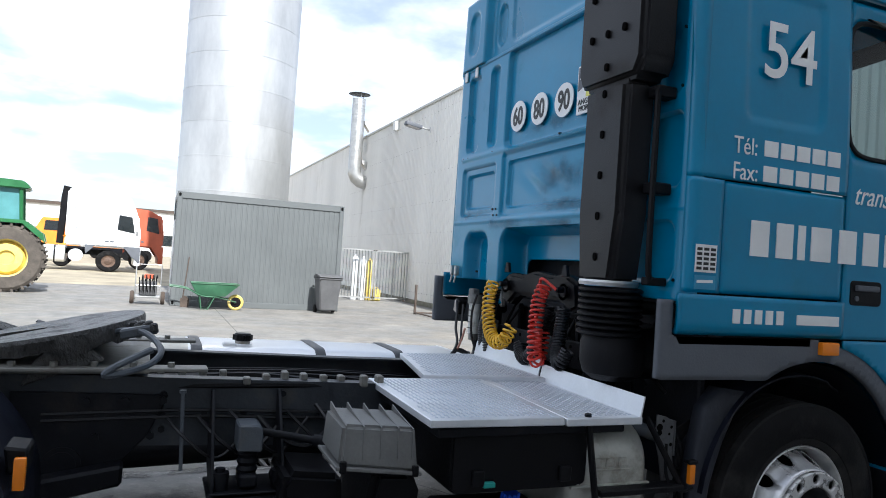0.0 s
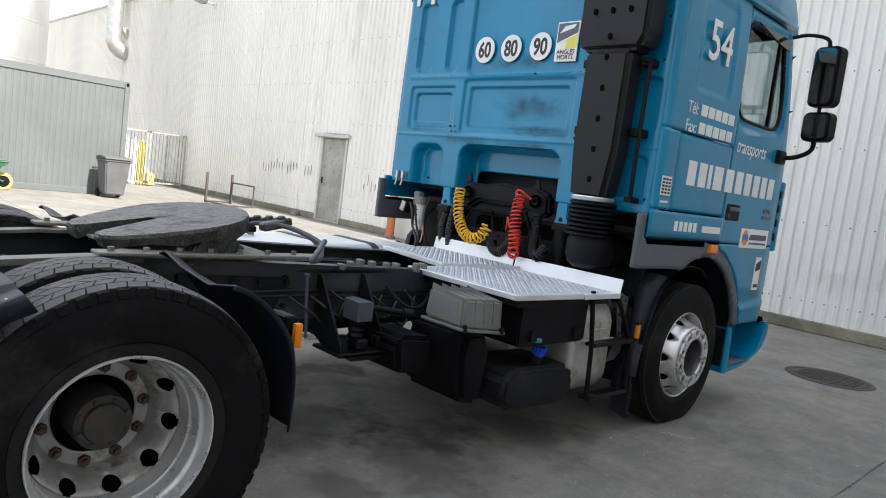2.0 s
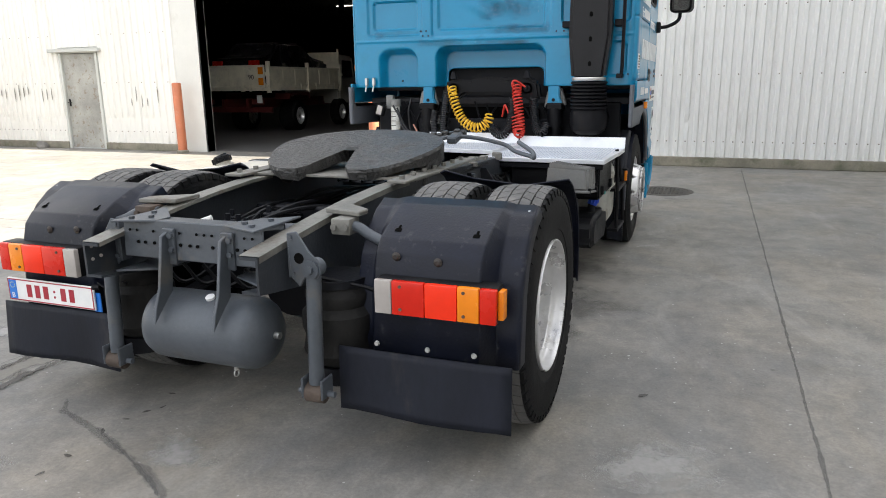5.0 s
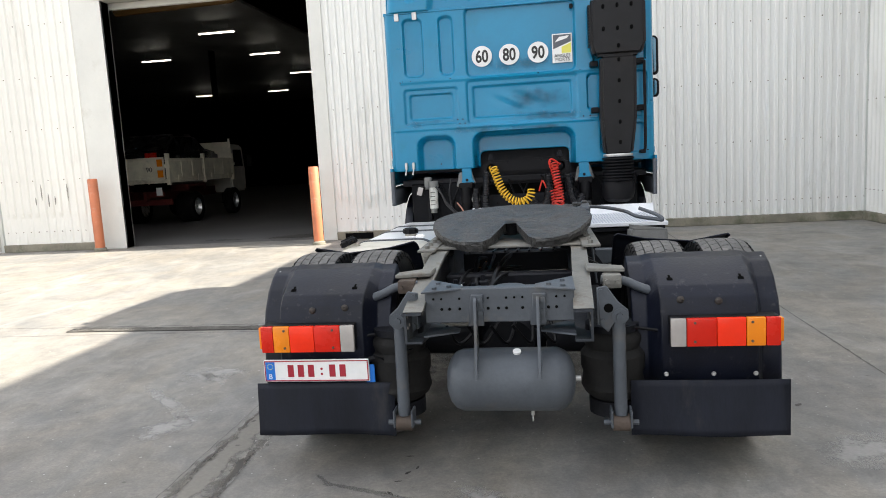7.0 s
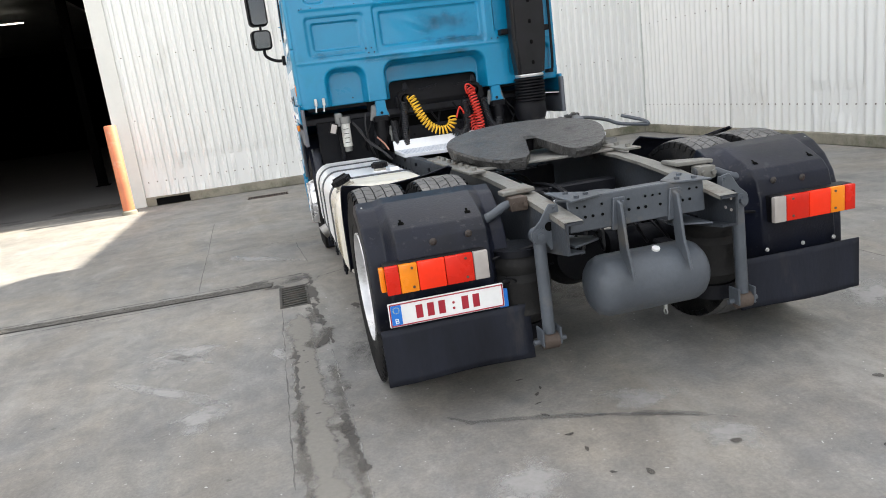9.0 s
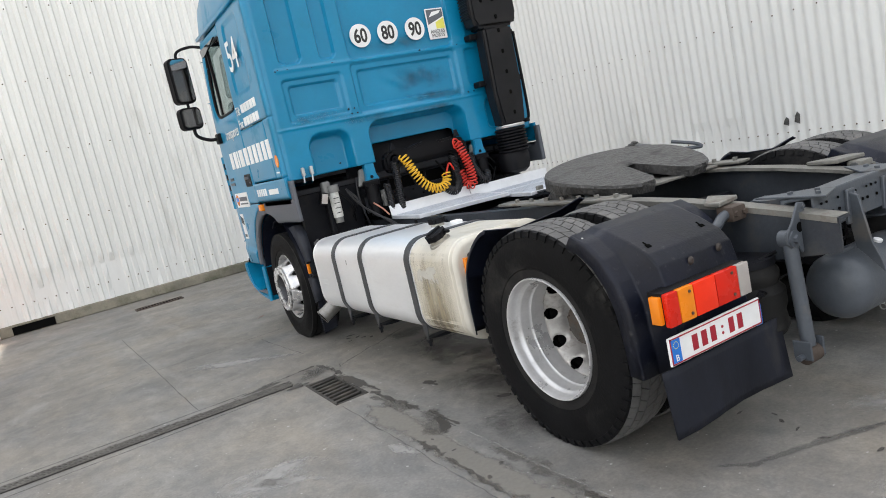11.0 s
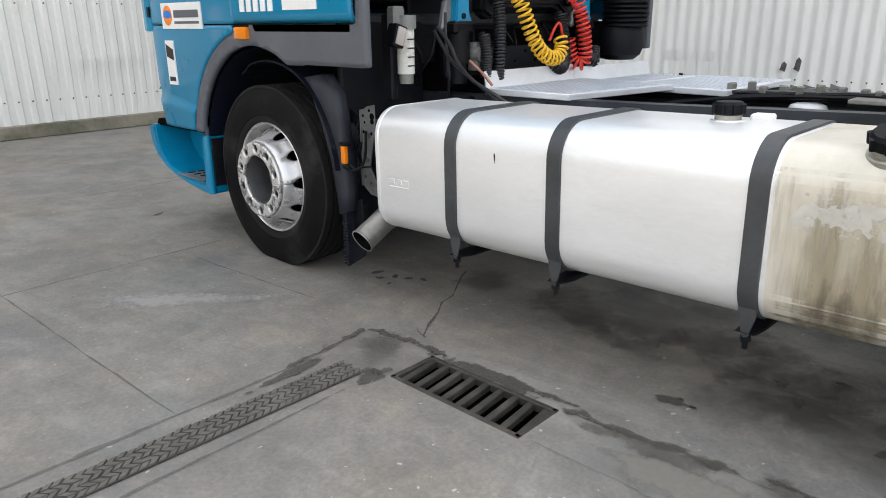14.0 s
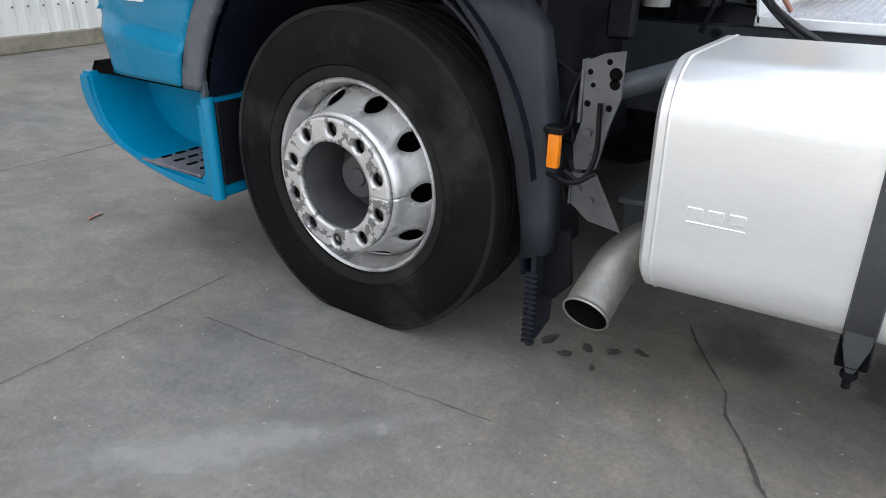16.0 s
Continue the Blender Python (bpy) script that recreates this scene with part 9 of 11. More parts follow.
# ---- catwalk deck: three tread plates with a folded front edge
def tread_plate(nm, outline, z):
    bm = BM()
    prism(bm, outline, z - 0.03, z, "z", 0.003, 1)
    t = part(nm, bm, "alu", TRUCK, "aluminium tread plate with raised slots")
    xs, ys = [p[0] for p in outline], [p[1] for p in outline]
    verts, faces = [], []

    def inside(x, y):
        c = False
        for (x1, y1), (x2, y2) in zip(outline, outline[1:] + outline[:1]):
            if (y1 > y) != (y2 > y) and x < (x2 - x1) * (y - y1) / (y2 - y1) + x1:
                c = not c
        return c
    nx, ny = int((max(xs) - min(xs)) / 0.024), int((max(ys) - min(ys)) / 0.024)
    for i in range(nx):
        for j in range(ny):
            x, y = min(xs) + 0.024 * (i + 0.5), min(ys) + 0.024 * (j + 0.5)
            a, b = ((0.0088, 0.0042) if (i + j) % 2 else (0.0042, 0.0088))
            if all(inside(x + sx * 0.03, y + sy * 0.03) for sx in (-1, 1) for sy in (-1, 1)):
                k = len(verts)
                for sx, sy in ((-1, -1), (1, -1), (1, 1), (-1, 1)):
                    verts.append((x + sx * a, y + sy * b, z))
                for sx, sy in ((-1, -1), (1, -1), (1, 1), (-1, 1)):
                    verts.append((x + sx * a * 0.6, y + sy * b * 0.6, z + 0.0022))
                faces += [(k + 4, k + 5, k + 6, k + 7)] + [(k + q, k + (q + 1) % 4, k + 4 + (q + 1) % 4, k + 4 + q) for q in range(4)]
    st = raw("raised_slot", verts, faces, "slot", t, 0)
    st["kind"] = "stuff"
    return t


M["slot"] = mat("worn_slot_metal", (0.50, 0.54, 0.61), 0.4, 0.5, 0.15, 9, 60, 0.1)
D1 = tread_plate("catwalk_plate", [(0.30, 1.88), (1.165, 1.86), (1.185, 2.41), (0.33, 2.46)], 0.922)
D2 = tread_plate("catwalk_plate", [(0.34, 2.47), (1.187, 2.42), (1.19, 2.775), (0.34, 2.80)], 0.918)
D3 = tread_plate("catwalk_plate", [(-0.46, 2.30), (0.30, 2.16), (0.40, 2.79), (-0.46, 2.80)], 0.938)
for dk, pts in ((D2, [(0.34, 2.785), (1.19, 2.758)]), (D3, [(-0.46, 2.785), (0.33, 2.783)])):
    bm = BM()
    (xa, ya), (xb, yb) = pts
    z = 0.918 if dk is D2 else 0.938
    prof = [(0.0, z - 0.02), (0.020, z + 0.082), (0.026, z + 0.081), (0.006, z - 0.022)]
    a = [bm.verts.new((xa, ya + d, zz)) for d, zz in prof]
    b = [bm.verts.new((xb, yb + d, zz)) for d, zz in prof]
    for i in range(4):
        bm.faces.new((a[i], a[(i + 1) % 4], b[(i + 1) % 4], b[i]))
    bm.faces.new(a); bm.faces.new(b[::-1])
    part("folded_edge", bm, "alu", dk)
bm = BM()
box(bm, (0.40, 1.90, 0.85), (1.15, 2.72, 0.886), 0.005, 1)
part("catwalk_frame", bm, "chassis", TRUCK)


# ---- right-hand side boxes
def side_boxes():
    bm = BM()      # tapering moulded lid, open rim below
    lo_ = [bm.verts.new(v) for v in ((0.84, 1.545, 0.765), (1.115, 1.545, 0.755), (1.115, 1.845, 0.720), (0.84, 1.845, 0.735))]
    hi_ = [bm.verts.new(v) for v in ((0.85, 1.555, 0.910), (1.102, 1.558, 0.898), (1.104, 1.828, 0.880), (0.85, 1.828, 0.892))]
    bm.faces.new(lo_[::-1]); bm.faces.new(hi_)
    for i in range(4):
        bm.faces.new((lo_[i], lo_[(i + 1) % 4], hi_[(i + 1) % 4], hi_[i]))
    bmesh.ops.bevel(bm, geom=list(bm.edges), offset=0.014, segments=3, affect="EDGES")
    t = part("valve_cover", bm, "battery", TRUCK, "grey ribbed plastic cover")
    for y in (1.565, 1.63, 1.695, 1.76, 1.815):       # fine stiffening ribs over the top and down the flank
        z = 0.902 - 0.07 * (y - 1.565)
        bm = BM()
        prism(bm, [(0.86, z), (1.100, z - 0.012), (1.112, 0.775), (1.1165, 0.775), (1.107, z - 0.006), (0.98, z + 0.010), (0.86, z + 0.030)], y, y + 0.005, "y")
        part("rib", bm, "battery", t)
    bm = BM()
    prism(bm, [(1.535, 0.745), (1.855, 0.710), (1.855, 0.724), (1.535, 0.760)], 0.832, 1.125, "x", 0.003, 1)
    part("rim", bm, "battery", t)
    bm = BM()
    for y in (1.56, 1.83):
        box(bm, (1.112, y - 0.012, 0.735 - (y - 1.56) * 0.1), (1.128, y + 0.012, 0.775 - (y - 1.56) * 0.1), 0.003, 1)
    parts("clip", bm, "black", t)
    bm = BM()      # battery box body under the deck
    prism(bm, rounded(0.60, 0.27, 0.03, 3, 2.27, 0.765), 0.50, 1.12, "x", 0.01, 2)
    b = part("battery_box", bm, "black", TRUCK, "black battery box under the deck")
    bm = BM()
    for y in (2.08, 2.46):
        box(bm, (1.115, y - 0.025, 0.66), (1.14, y + 0.025, 0.72), 0.004, 1)
    parts("latch", bm, "black", b)
    bm = BM()
    box(bm, (1.118, 2.10, 0.655), (1.142, 2.15, 0.675), 0.003, 1)
    part("tag", bm, "tealtag", b)
    bm = BM()      # adblue-like tank with the blue cap
    prism(bm, [(1.93, 0.34), (1.99, 0.28), (2.47, 0.26), (2.56, 0.33), (2.56, 0.46), (2.50, 0.495), (2.02, 0.505), (1.94, 0.46)], 0.72, 1.10, "x", 0.03, 3)
    a = part("additive_tank", bm, "tankplastic", TRUCK, "dusty black plastic additive tank")
    bm = BM()
    cyl(bm, (1.02, 2.27, 0.49), (1.03, 2.27, 0.557), 0.030, 0.028, 16)
    part("filler_neck", bm, "tankplastic", a)
    bm = BM()
    cyl(bm, (1.03, 2.27, 0.555), (1.045, 2.27, 0.60), 0.036, 0.032, 20)
    for k in range(10):
        an = k * 0.628
        cyl(bm, (1.035 + 0.036 * math.cos(an), 2.27 + 0.036 * math.sin(an), 0.56), (1.045 + 0.033 * math.cos(an), 2.27 + 0.033 * math.sin(an), 0.60), 0.005, seg=6)
    part("cap", bm, "bluecap", a, "bright blue screw cap")
    bm = BM()
    prism(bm, [(1.72, 0.33), (1.88, 0.30), (1.92, 0.58), (1.87, 0.69), (1.72, 0.70), (1.69, 0.56)], 0.56, 1.0, "x", 0.03, 2)
    part("silencer_shield", bm, "black", TRUCK)
    bm = BM()
    prism(bm, [(1.42, 0.47), (1.62, 0.44), (1.65, 0.50), (1.64, 0.64), (1.43, 0.66), (1.40, 0.60)], 0.52, 0.84, "x", 0.025, 2)
    part("air_dryer_box", bm, "black", TRUCK)
    bm = BM()      # aluminium air tank with pressed mark
    rings = []
    for y, e in ((2.49, 0.05), (2.505, 0.015), (2.53, 0.0), (2.85, 0.0), (2.875, 0.015), (2.89, 0.05)):
        rings.append([bm.verts.new((x, y, z)) for x, z in rounded(0.50 - 2 * e, 0.57 - 2 * e, 0.15, 8, 0.86, 0.575)])
    for a, b_ in zip(rings, rings[1:]):
        for i in range(len(a)):
            bm.faces.new((a[i], a[(i + 1) % len(a)], b_[(i + 1) % len(a)], b_[i]))
    bm.faces.new(rings[0]); bm.faces.new(rings[-1][::-1])
    k_ = part("silencer", bm, "silencer", TRUCK, "dull aluminium silencer box with pressed mark", 50)
    bm = BM()
    for q in range(3):
        prism(bm, [(2.60 + 0.062 * q, 0.700), (2.652 + 0.062 * q, 0.700), (2.645 + 0.062 * q, 0.735), (2.607 + 0.062 * q, 0.735)], 1.105, 1.1165, "x", 0.003, 1)
    box(bm, (1.105, 2.60, 0.683), (1.116, 2.785, 0.691), 0.002, 1)
    box(bm, (1.10, 2.50, 0.618), (1.121, 2.885, 0.632), 0.005, 2)
    part("pressed_mark", bm, "silencer", k_)
    bm = BM()      # step frame in front of the drum
    tube(bm, [(1.16, 2.53, 0.93), (1.17, 2.58, 0.60), (1.17, 2.60, 0.32), (1.17, 2.72, 0.29), (1.17, 3.02, 0.29), (1.15, 3.02, 0.62), (1.12, 2.85, 0.90)], 0.014, 8)
    box(bm, (1.10, 2.60, 0.60), (1.18, 3.02, 0.625), 0.004, 1)
    box(bm, (1.10, 2.62, 0.28), (1.18, 3.02, 0.305), 0.004, 1)
    part("step_frame", bm, "black", TRUCK)
    bm = BM()      # spare-wheel style bracket ahead of the wheel
    for y in (1.17, 1.44):
        prism(bm, [(0.44, 0.90), (0.475, 0.90), (0.70, 0.58), (0.70, 0.53), (0.60, 0.53), (0.44, 0.60)], y - 0.006, y + 0.006, "y", 0.002, 1)
    box(bm, (0.48, 1.15, 0.535), (0.72, 1.48, 0.552), 0.004, 1)
    prism(bm, [(1.15, 0.555), (1.22, 0.515), (1.41, 0.515), (1.48, 0.555)], 0.705, 0.72, "x", 0.003, 1)
    br = part("carrier_bracket", bm, "chassis", TRUCK)
    bm = BM()
    cyl(bm, (0.62, 1.345, 0.765), (0.68, 1.56, 0.735), 0.016, seg=12)
    cyl(bm, (0.68, 1.55, 0.736), (0.695, 1.60, 0.73), 0.026, seg=12)
    for y in (1.20, 1.43):
        cyl(bm, (0.655, y, 0.55), (0.655, y, 0.62), 0.034, seg=18)
        cyl(bm, (0.655, y, 0.62), (0.655, y, 0.635), 0.018, seg=12)
    lathe(bm, [(-0.05, 0.035), (-0.035, 0.042), (-0.02, 0.035), (-0.005, 0.042), (0.01, 0.035), (0.025, 0.042), (0.04, 0.030)], (0.62, 1.305, 0.655), "z", 20)
    box(bm, (0.56, 1.27, 0.56), (0.69, 1.34, 0.61), 0.008, 1)
    part("mount", bm, "chassis", br)
    bm = BM()
    prism(bm, [(1.255, 0.70), (1.35, 0.70), (1.35, 0.79), (1.33, 0.805), (1.255, 0.805)], 0.56, 0.69, "x", 0.006, 1)
    part("valve_box", bm, "chassisgrey", br)


def side_rods():
    """Thin stays, a hanging hose loop and pipe runs on the right-hand chassis side."""
    for (y, x, z0, z1) in ((1.06, 0.52, 0.60, 0.90),):
        bm = BM()
        cyl(bm, (x + 0.03, y, z0), (x, y - 0.01, z1), 0.008, seg=8)
        lathe(bm, [(z1, 0.014), (z1 + 0.012, 0.014)], (x, y - 0.01, 0), "z", 8)
        part("stay_rod", bm, "chassisgrey", TRUCK)
    rg = random.Random(8)
    bm = BM()
    for k in range(7):
        y, z = 1.0 + 0.12 * k, 0.70 + 0.12 * rg.random()
        tube(bm, smooth_path([(0.46, y, z + 0.06), (0.52 + 0.05 * rg.random(), y + 0.08, z - 0.05 * rg.random()), (0.54, y + 0.2, z - 0.12 * rg.random()), (0.47, y + 0.33, z + 0.03)], 5), 0.006 + 0.005 * rg.random(), 6)
    for z in (0.785, 0.81):
        tube(bm, smooth_path([(0.452, 0.55, z), (0.455, 1.1, z + 0.008), (0.45, 1.7, z - 0.012), (0.452, 2.3, z)], 5), 0.007, 6)
    part("pipe_run", bm, "blackhose", TRUCK)["kind"] = "stuff"


side_rods()
M["tealtag"] = mat("teal_tag", (0.02, 0.3, 0.26), 0.5, 0, 0.1, 5, 50, 0)
M["silencer"] = mat("dull_aluminium", (0.50, 0.50, 0.46), 0.45, 0.6, 0.15, 4, 50, 0.1, dirt=(0.25, 0.22, 0.17), dirt_amt=0.35, dirt_scale=5)
side_boxes()


# ---- cab
CX, YB = 1.235, 2.905               # half width, back plane
CAB = new("cab"); CAB.parent = TRUCK
CAB["label"] = "blue sleeper cab with white signwriting"


M["rub"] = stain_material("black_rub", (0.03, 0.07, 0.10), 0.6, 0.55, 1.0, 9.0, 1.0)
M["rubsoft"] = stain_material("grey_rub", (0.03, 0.12, 0.18), 0.6, 0.50, 1.1, 8.0, 1.0)


def cab_back():
    def depth(U, V):
        """How far the pressed back wall lies forward of its plane."""
        d = np.zeros(np.shape(U))
        for cx, cz, hx, hz, r, dp in ((-0.96, 2.545, 0.09, 0.265, 0.05, 0.016), (-0.645, 2.545, 0.065, 0.265, 0.05, 0.016), (0.04, 2.555, 0.50, 0.315, 0.06, 0.016),
                                      (-0.815, 1.995, 0.255, 0.165, 0.03, 0.010), (-0.815, 1.995, 0.205, 0.115, 0.025, 0.012), (0.04, 2.01, 0.51, 0.20, 0.03, 0.010), (0.04, 2.01, 0.455, 0.145, 0.025, 0.012),
                                      (0.905, 2.035, 0.265, 0.16, 0.04, 0.014), (1.09, 2.545, 0.07, 0.265, 0.05, 0.016), (0.79, 2.545, 0.09, 0.265, 0.05, 0.016), (0.95, 1.60, 0.2, 0.13, 0.05, 0.012)):
            d += 1.9 * dp * step_in(rrect(U, V, cx, cz, hx, hz, r), 0.017)
        # moulded pocket with flared sides and the wide arch over the hoses
        d += 0.11 * step_in(rrect(U, V, -0.79, 1.50, 0.165, 0.20, 0.09), 0.05)
        d += 0.18 * step_in(rrect(U, V, 0.04, 1.45, 0.46, 0.265, 0.09), 0.045)
        d -= 0.008 * step_in(np.abs(V - 1.785) - 0.006, 0.02)
        d -= 0.006 * step_in(np.abs(V - 2.235) - 0.012, 0.03) * (np.abs(U) < 1.1)
        d += 0.006 * np.exp(-(((U - 0.0) / 0.22) ** 2 + ((V - 2.02) / 0.07) ** 2)) * np.sin(U * 23 + V * 31)    # small dents
        corner = np.clip((np.abs(U) - (CX - 0.07)) / 0.07, 0, 1)
        return d + 0.07 * (1 - np.sqrt(np.maximum(0, 1 - corner ** 2)))

    def place(U, V):
        d = depth(U, V)
        return U, YB + d, V

    def cut(U, V):
        a = rrect(U, V, 0.04, 1.40, 0.425, 0.15, 0.05)
        return np.minimum(a, V - 1.395 + 0.0 * U)
    sheet("back_wall", -CX, CX, 1.39, 2.865, 0.0085, place, cut, "blue", CAB, 0.012, "pressed blue back wall with dents and dirt", False)
    # black rub marks left by hoses and trailers
    for xa, xb, za, zb, m_ in ((-0.12, 0.50, 1.92, 2.13, "rub"), (-0.05, 0.58, 1.80, 1.90, "rub"), (-0.10, 0.52, 1.715, 1.78, "rub"), (-1.1, -0.6, 1.80, 1.88, "rubsoft"), (-0.3, 0.5, 2.27, 2.40, "rubsoft"), (-0.75, 0.0, 1.72, 1.80, "rubsoft")):
        k = 30
        U, V = np.meshgrid(np.linspace(xa, xb, k + 1), np.linspace(za, zb, k + 1), indexing="ij")
        P = np.stack([U, YB + depth(U, V) - 0.0025, V], -1).reshape(-1, 3)
        fs = [(i * (k + 1) + j, (i + 1) * (k + 1) + j, (i + 1) * (k + 1) + j + 1, i * (k + 1) + j + 1) for i in range(k) for j in range(k)]
        ob = raw("rub_mark", P, fs, m_, CAB, 60)
        lay = ob.data.uv_layers.new(name="film")
        for lp in ob.data.loops:
            i, j = divmod(lp.vertex_index, k + 1)
            lay.data[lp.index].uv = (math.sin(math.pi * i / k) * math.sin(math.pi * j / k) * 0.8, 0.5)
    # upper back wall: two raised corners beside a flat middle
    def place2(U, V):
        t = (V - 2.875) / 0.46
        half = CX - 0.025 - 0.07 * t
        x = U * half / CX
        horn = step_in(0.80 - np.abs(U), 0.06)
        d = 0.03 - 0.055 * horn - 0.02 * t
        for cx, hx in ((-1.0, 0.08), (-0.66, 0.06), (0.66, 0.06), (1.0, 0.08)):
            d += 0.022 * step_in(rrect(U, V, cx, 3.09, hx, 0.13, 0.07), 0.024)
        d += 0.012 * step_in(rrect(U, V, 0.0, 3.09, 0.50, 0.15, 0.05), 0.03)
        corner = np.clip((np.abs(U) - (CX - 0.09)) / 0.09, 0, 1)
        d += 0.09 * (1 - np.sqrt(np.maximum(0, 1 - corner ** 2)))
        z = V + 0.035 * horn * t
        return x, YB + d, z
    sheet("upper_back_wall", -CX, CX, 2.875, 3.30, 0.012, place2, None, "blue", CAB, 0.012, "", False)
    bm = BM()
    box(bm, (-1.19, YB - 0.008, 2.858), (1.19, YB + 0.03, 2.884), 0.006, 1)
    part("back_seam", bm, "blue", CAB)
    bm = BM()
    for x, z in ((-1.08, 2.24), (-1.0, 2.24), (-0.62, 2.24), (-0.5, 1.82), (-0.55, 1.82), (0.60, 1.82), (0.66, 1.82), (-0.8, 2.235), (0.2, 2.24), (0.58, 2.24), (-1.1, 2.235), (-0.75, 1.45), (1.17, 1.48), (1.16, 2.55), (1.16, 2.30), (-0.52, 1.86), (-0.57, 1.86)):
        cyl(bm, (x, YB - 0.005, z), (x, YB + 0.01, z), 0.007, seg=8)
    part("plug", bm, "black", CAB)["kind"] = "stuff"
    for x in (-0.51, 0.59):
        bm = BM()
        prism(bm, [(x - 0.045, 1.40), (x + 0.045, 1.40), (x + 0.05, 1.30), (x + 0.075, 1.255), (x - 0.055, 1.255), (x - 0.045, 1.30)], YB - 0.006, YB + 0.05, "y", 0.008, 2)
        tb = part("mounting_tab", bm, "blue", CAB)
        bm = BM()
        cyl(bm, (x, YB - 0.012, 1.285), (x, YB, 1.285), 0.014, seg=12)
        part("bolt", bm, "black", tb)
    bm = BM()
    box(bm, (0.50, YB - 0.006, 2.80), (0.53, YB + 0.01, 2.83), 0.004, 1)
    cyl(bm, (0.515, YB - 0.03, 2.80), (0.515, YB, 2.80), 0.016, seg=10)
    part("lamp_socket", bm, "black", CAB)
    for x in (-1.10, -0.93):
        bm = BM()
        box(bm, (x - 0.022, YB - 0.014, 2.80), (x + 0.022, YB - 0.002, 2.872), 0.004, 1)
        part("roof_clip", bm, "steel", CAB)
    for x in (-1.085, -1.015):
        bm = BM()
        prism(bm, rounded(0.026, 0.07, 0.012, 4, x, 1.445), YB - 0.045, YB - 0.012, "y", 0.004, 1)
        tube(bm, [(x, YB - 0.03, 1.42), (x - 0.01, YB - 0.04, 1.36)], 0.007, 6)
        part("toggle_latch", bm, "steel", CAB, "bright steel latch")


cab_back()

SIDE_Z0, SIDE_Z1 = 1.26, 2.862


def front_edge(z):
    """The y of the windscreen pillar at a height."""
    return np.where(z < 1.75, 4.80, 4.80 - 0.26 * (z - 1.75) / 1.1)


def cab_side(s):
    def place(extra=None):
        def f(U, V):
            x = CX - 0.028 * np.clip((V - 1.9) / 1.0, 0, 1) ** 2 - 0.06 * np.clip((U - 4.62) / 0.3, 0, 1) ** 2
            if extra is not None:
                x = x - extra(U, V)
            return s * x, U, V
        return f
    flip = s < 0
    c = 0.02
    hatch = lambda U, V: 0.012 * step_in(rrect(U, V, 3.42, 2.485, 0.235, 0.30, 0.06), 0.03) - 0.008 * step_in(np.abs(rrect(U, V, 3.42, 2.485, 0.235, 0.30, 0.06)) - 0.006, 0.02)
    back_c = lambda U, V: 0.05 * (1 - np.sqrt(np.maximum(0, 1 - np.clip((2.965 - U) / 0.06, 0, 1) ** 2)))
    sheet("side_panel", YB + 0.005, 3.820, 1.918, SIDE_Z1, c, place(lambda U, V: hatch(U, V) + back_c(U, V)), None, "blue", CAB, 0.02, "", flip)
    sheet("rear_pillar", YB + 0.005, 3.088, 1.436, 1.912, c, place(back_c), None, "blue", CAB, 0.02, "", flip)
    sheet("locker_door", 3.096, 3.820, 1.436, 1.910, c, place(lambda U, V: 0.01 * (1 - step_in(rrect(U, V, 3.458, 1.673, 0.36, 0.235, 0.02), 0.02))), None, "blue", CAB, 0.02, "", flip)
    sheet("sill_panel", YB - 0.03, 3.826, SIDE_Z0, 1.428, c, place(lambda U, V: -0.012 + 0.02 * np.clip((1.30 - V) / 0.04, 0, 1) ** 2), None, "blue", CAB, 0.02, "", flip)
    win = lambda U, V: np.maximum(rrect(U, V, 4.20, 2.43, 0.36, 0.325, 0.07), (U - front_edge(V)) + 0.11)
    sheet("door", 3.830, 4.81, SIDE_Z0, 2.83, 0.018, place(lambda U, V: 0.012 * step_in(win(U, V) - 0.03, 0.03) + 0.008 * step_in(np.abs(V - 1.43) - 0.003, 0.012)),
          lambda U, V: np.minimum(win(U, V), front_edge(V) - U), "blue", CAB, 0.03, "blue cab door", flip)
    # window: rubber frame, glass, divider, wind deflector
    bm = BM()
    ring = []
    for k in range(40):
        a = 2 * math.pi * k / 40
        u, v = 4.18 + 0.36 * math.copysign(abs(math.cos(a)) ** 0.34, math.cos(a)), 2.43 + 0.325 * math.copysign(abs(math.sin(a)) ** 0.34, math.sin(a))
        u = min(u, float(front_edge(np.array(v))) - 0.115)
        ring.append((s * (CX - 0.016 - 0.028 * max(0, (v - 1.9)) ** 2), u, v))
    tube(bm, ring, 0.014, 6, True)
    part("window_seal", bm, "black", CAB)
    bm = BM()
    vs = [bm.verts.new((p[0] - s * 0.01, p[1], p[2])) for p in ring]
    bm.faces.new(vs)
    gl = part("side_window", bm, "glass", CAB)
    gl.visible_shadow = False
    bm = BM()
    box(bm, (min(s * (CX - 0.045), s * (CX - 0.02)), 4.36, 2.12), (max(s * (CX - 0.045), s * (CX - 0.02)), 4.385, 2.75))
    part("window_divider", bm, "black", CAB)
    bm = BM()
    prism(bm, [(3.90, 2.755), (4.50, 2.755), (4.47, 2.68), (4.30, 2.69), (3.95, 2.745)], s * (CX + 0.005), s * (CX - 0.012), "x", 0.002, 1)
    part("wind_deflector", bm, "glassdark", CAB)
    bm = BM()
    prism(bm, rounded(0.21, 0.115, 0.02, 4, 3.975, 1.475), s * (CX - 0.02), s * (CX + 0.004), "x", 0.003, 1)
    h = part("door_handle", bm, "black", CAB)
    bm = BM()
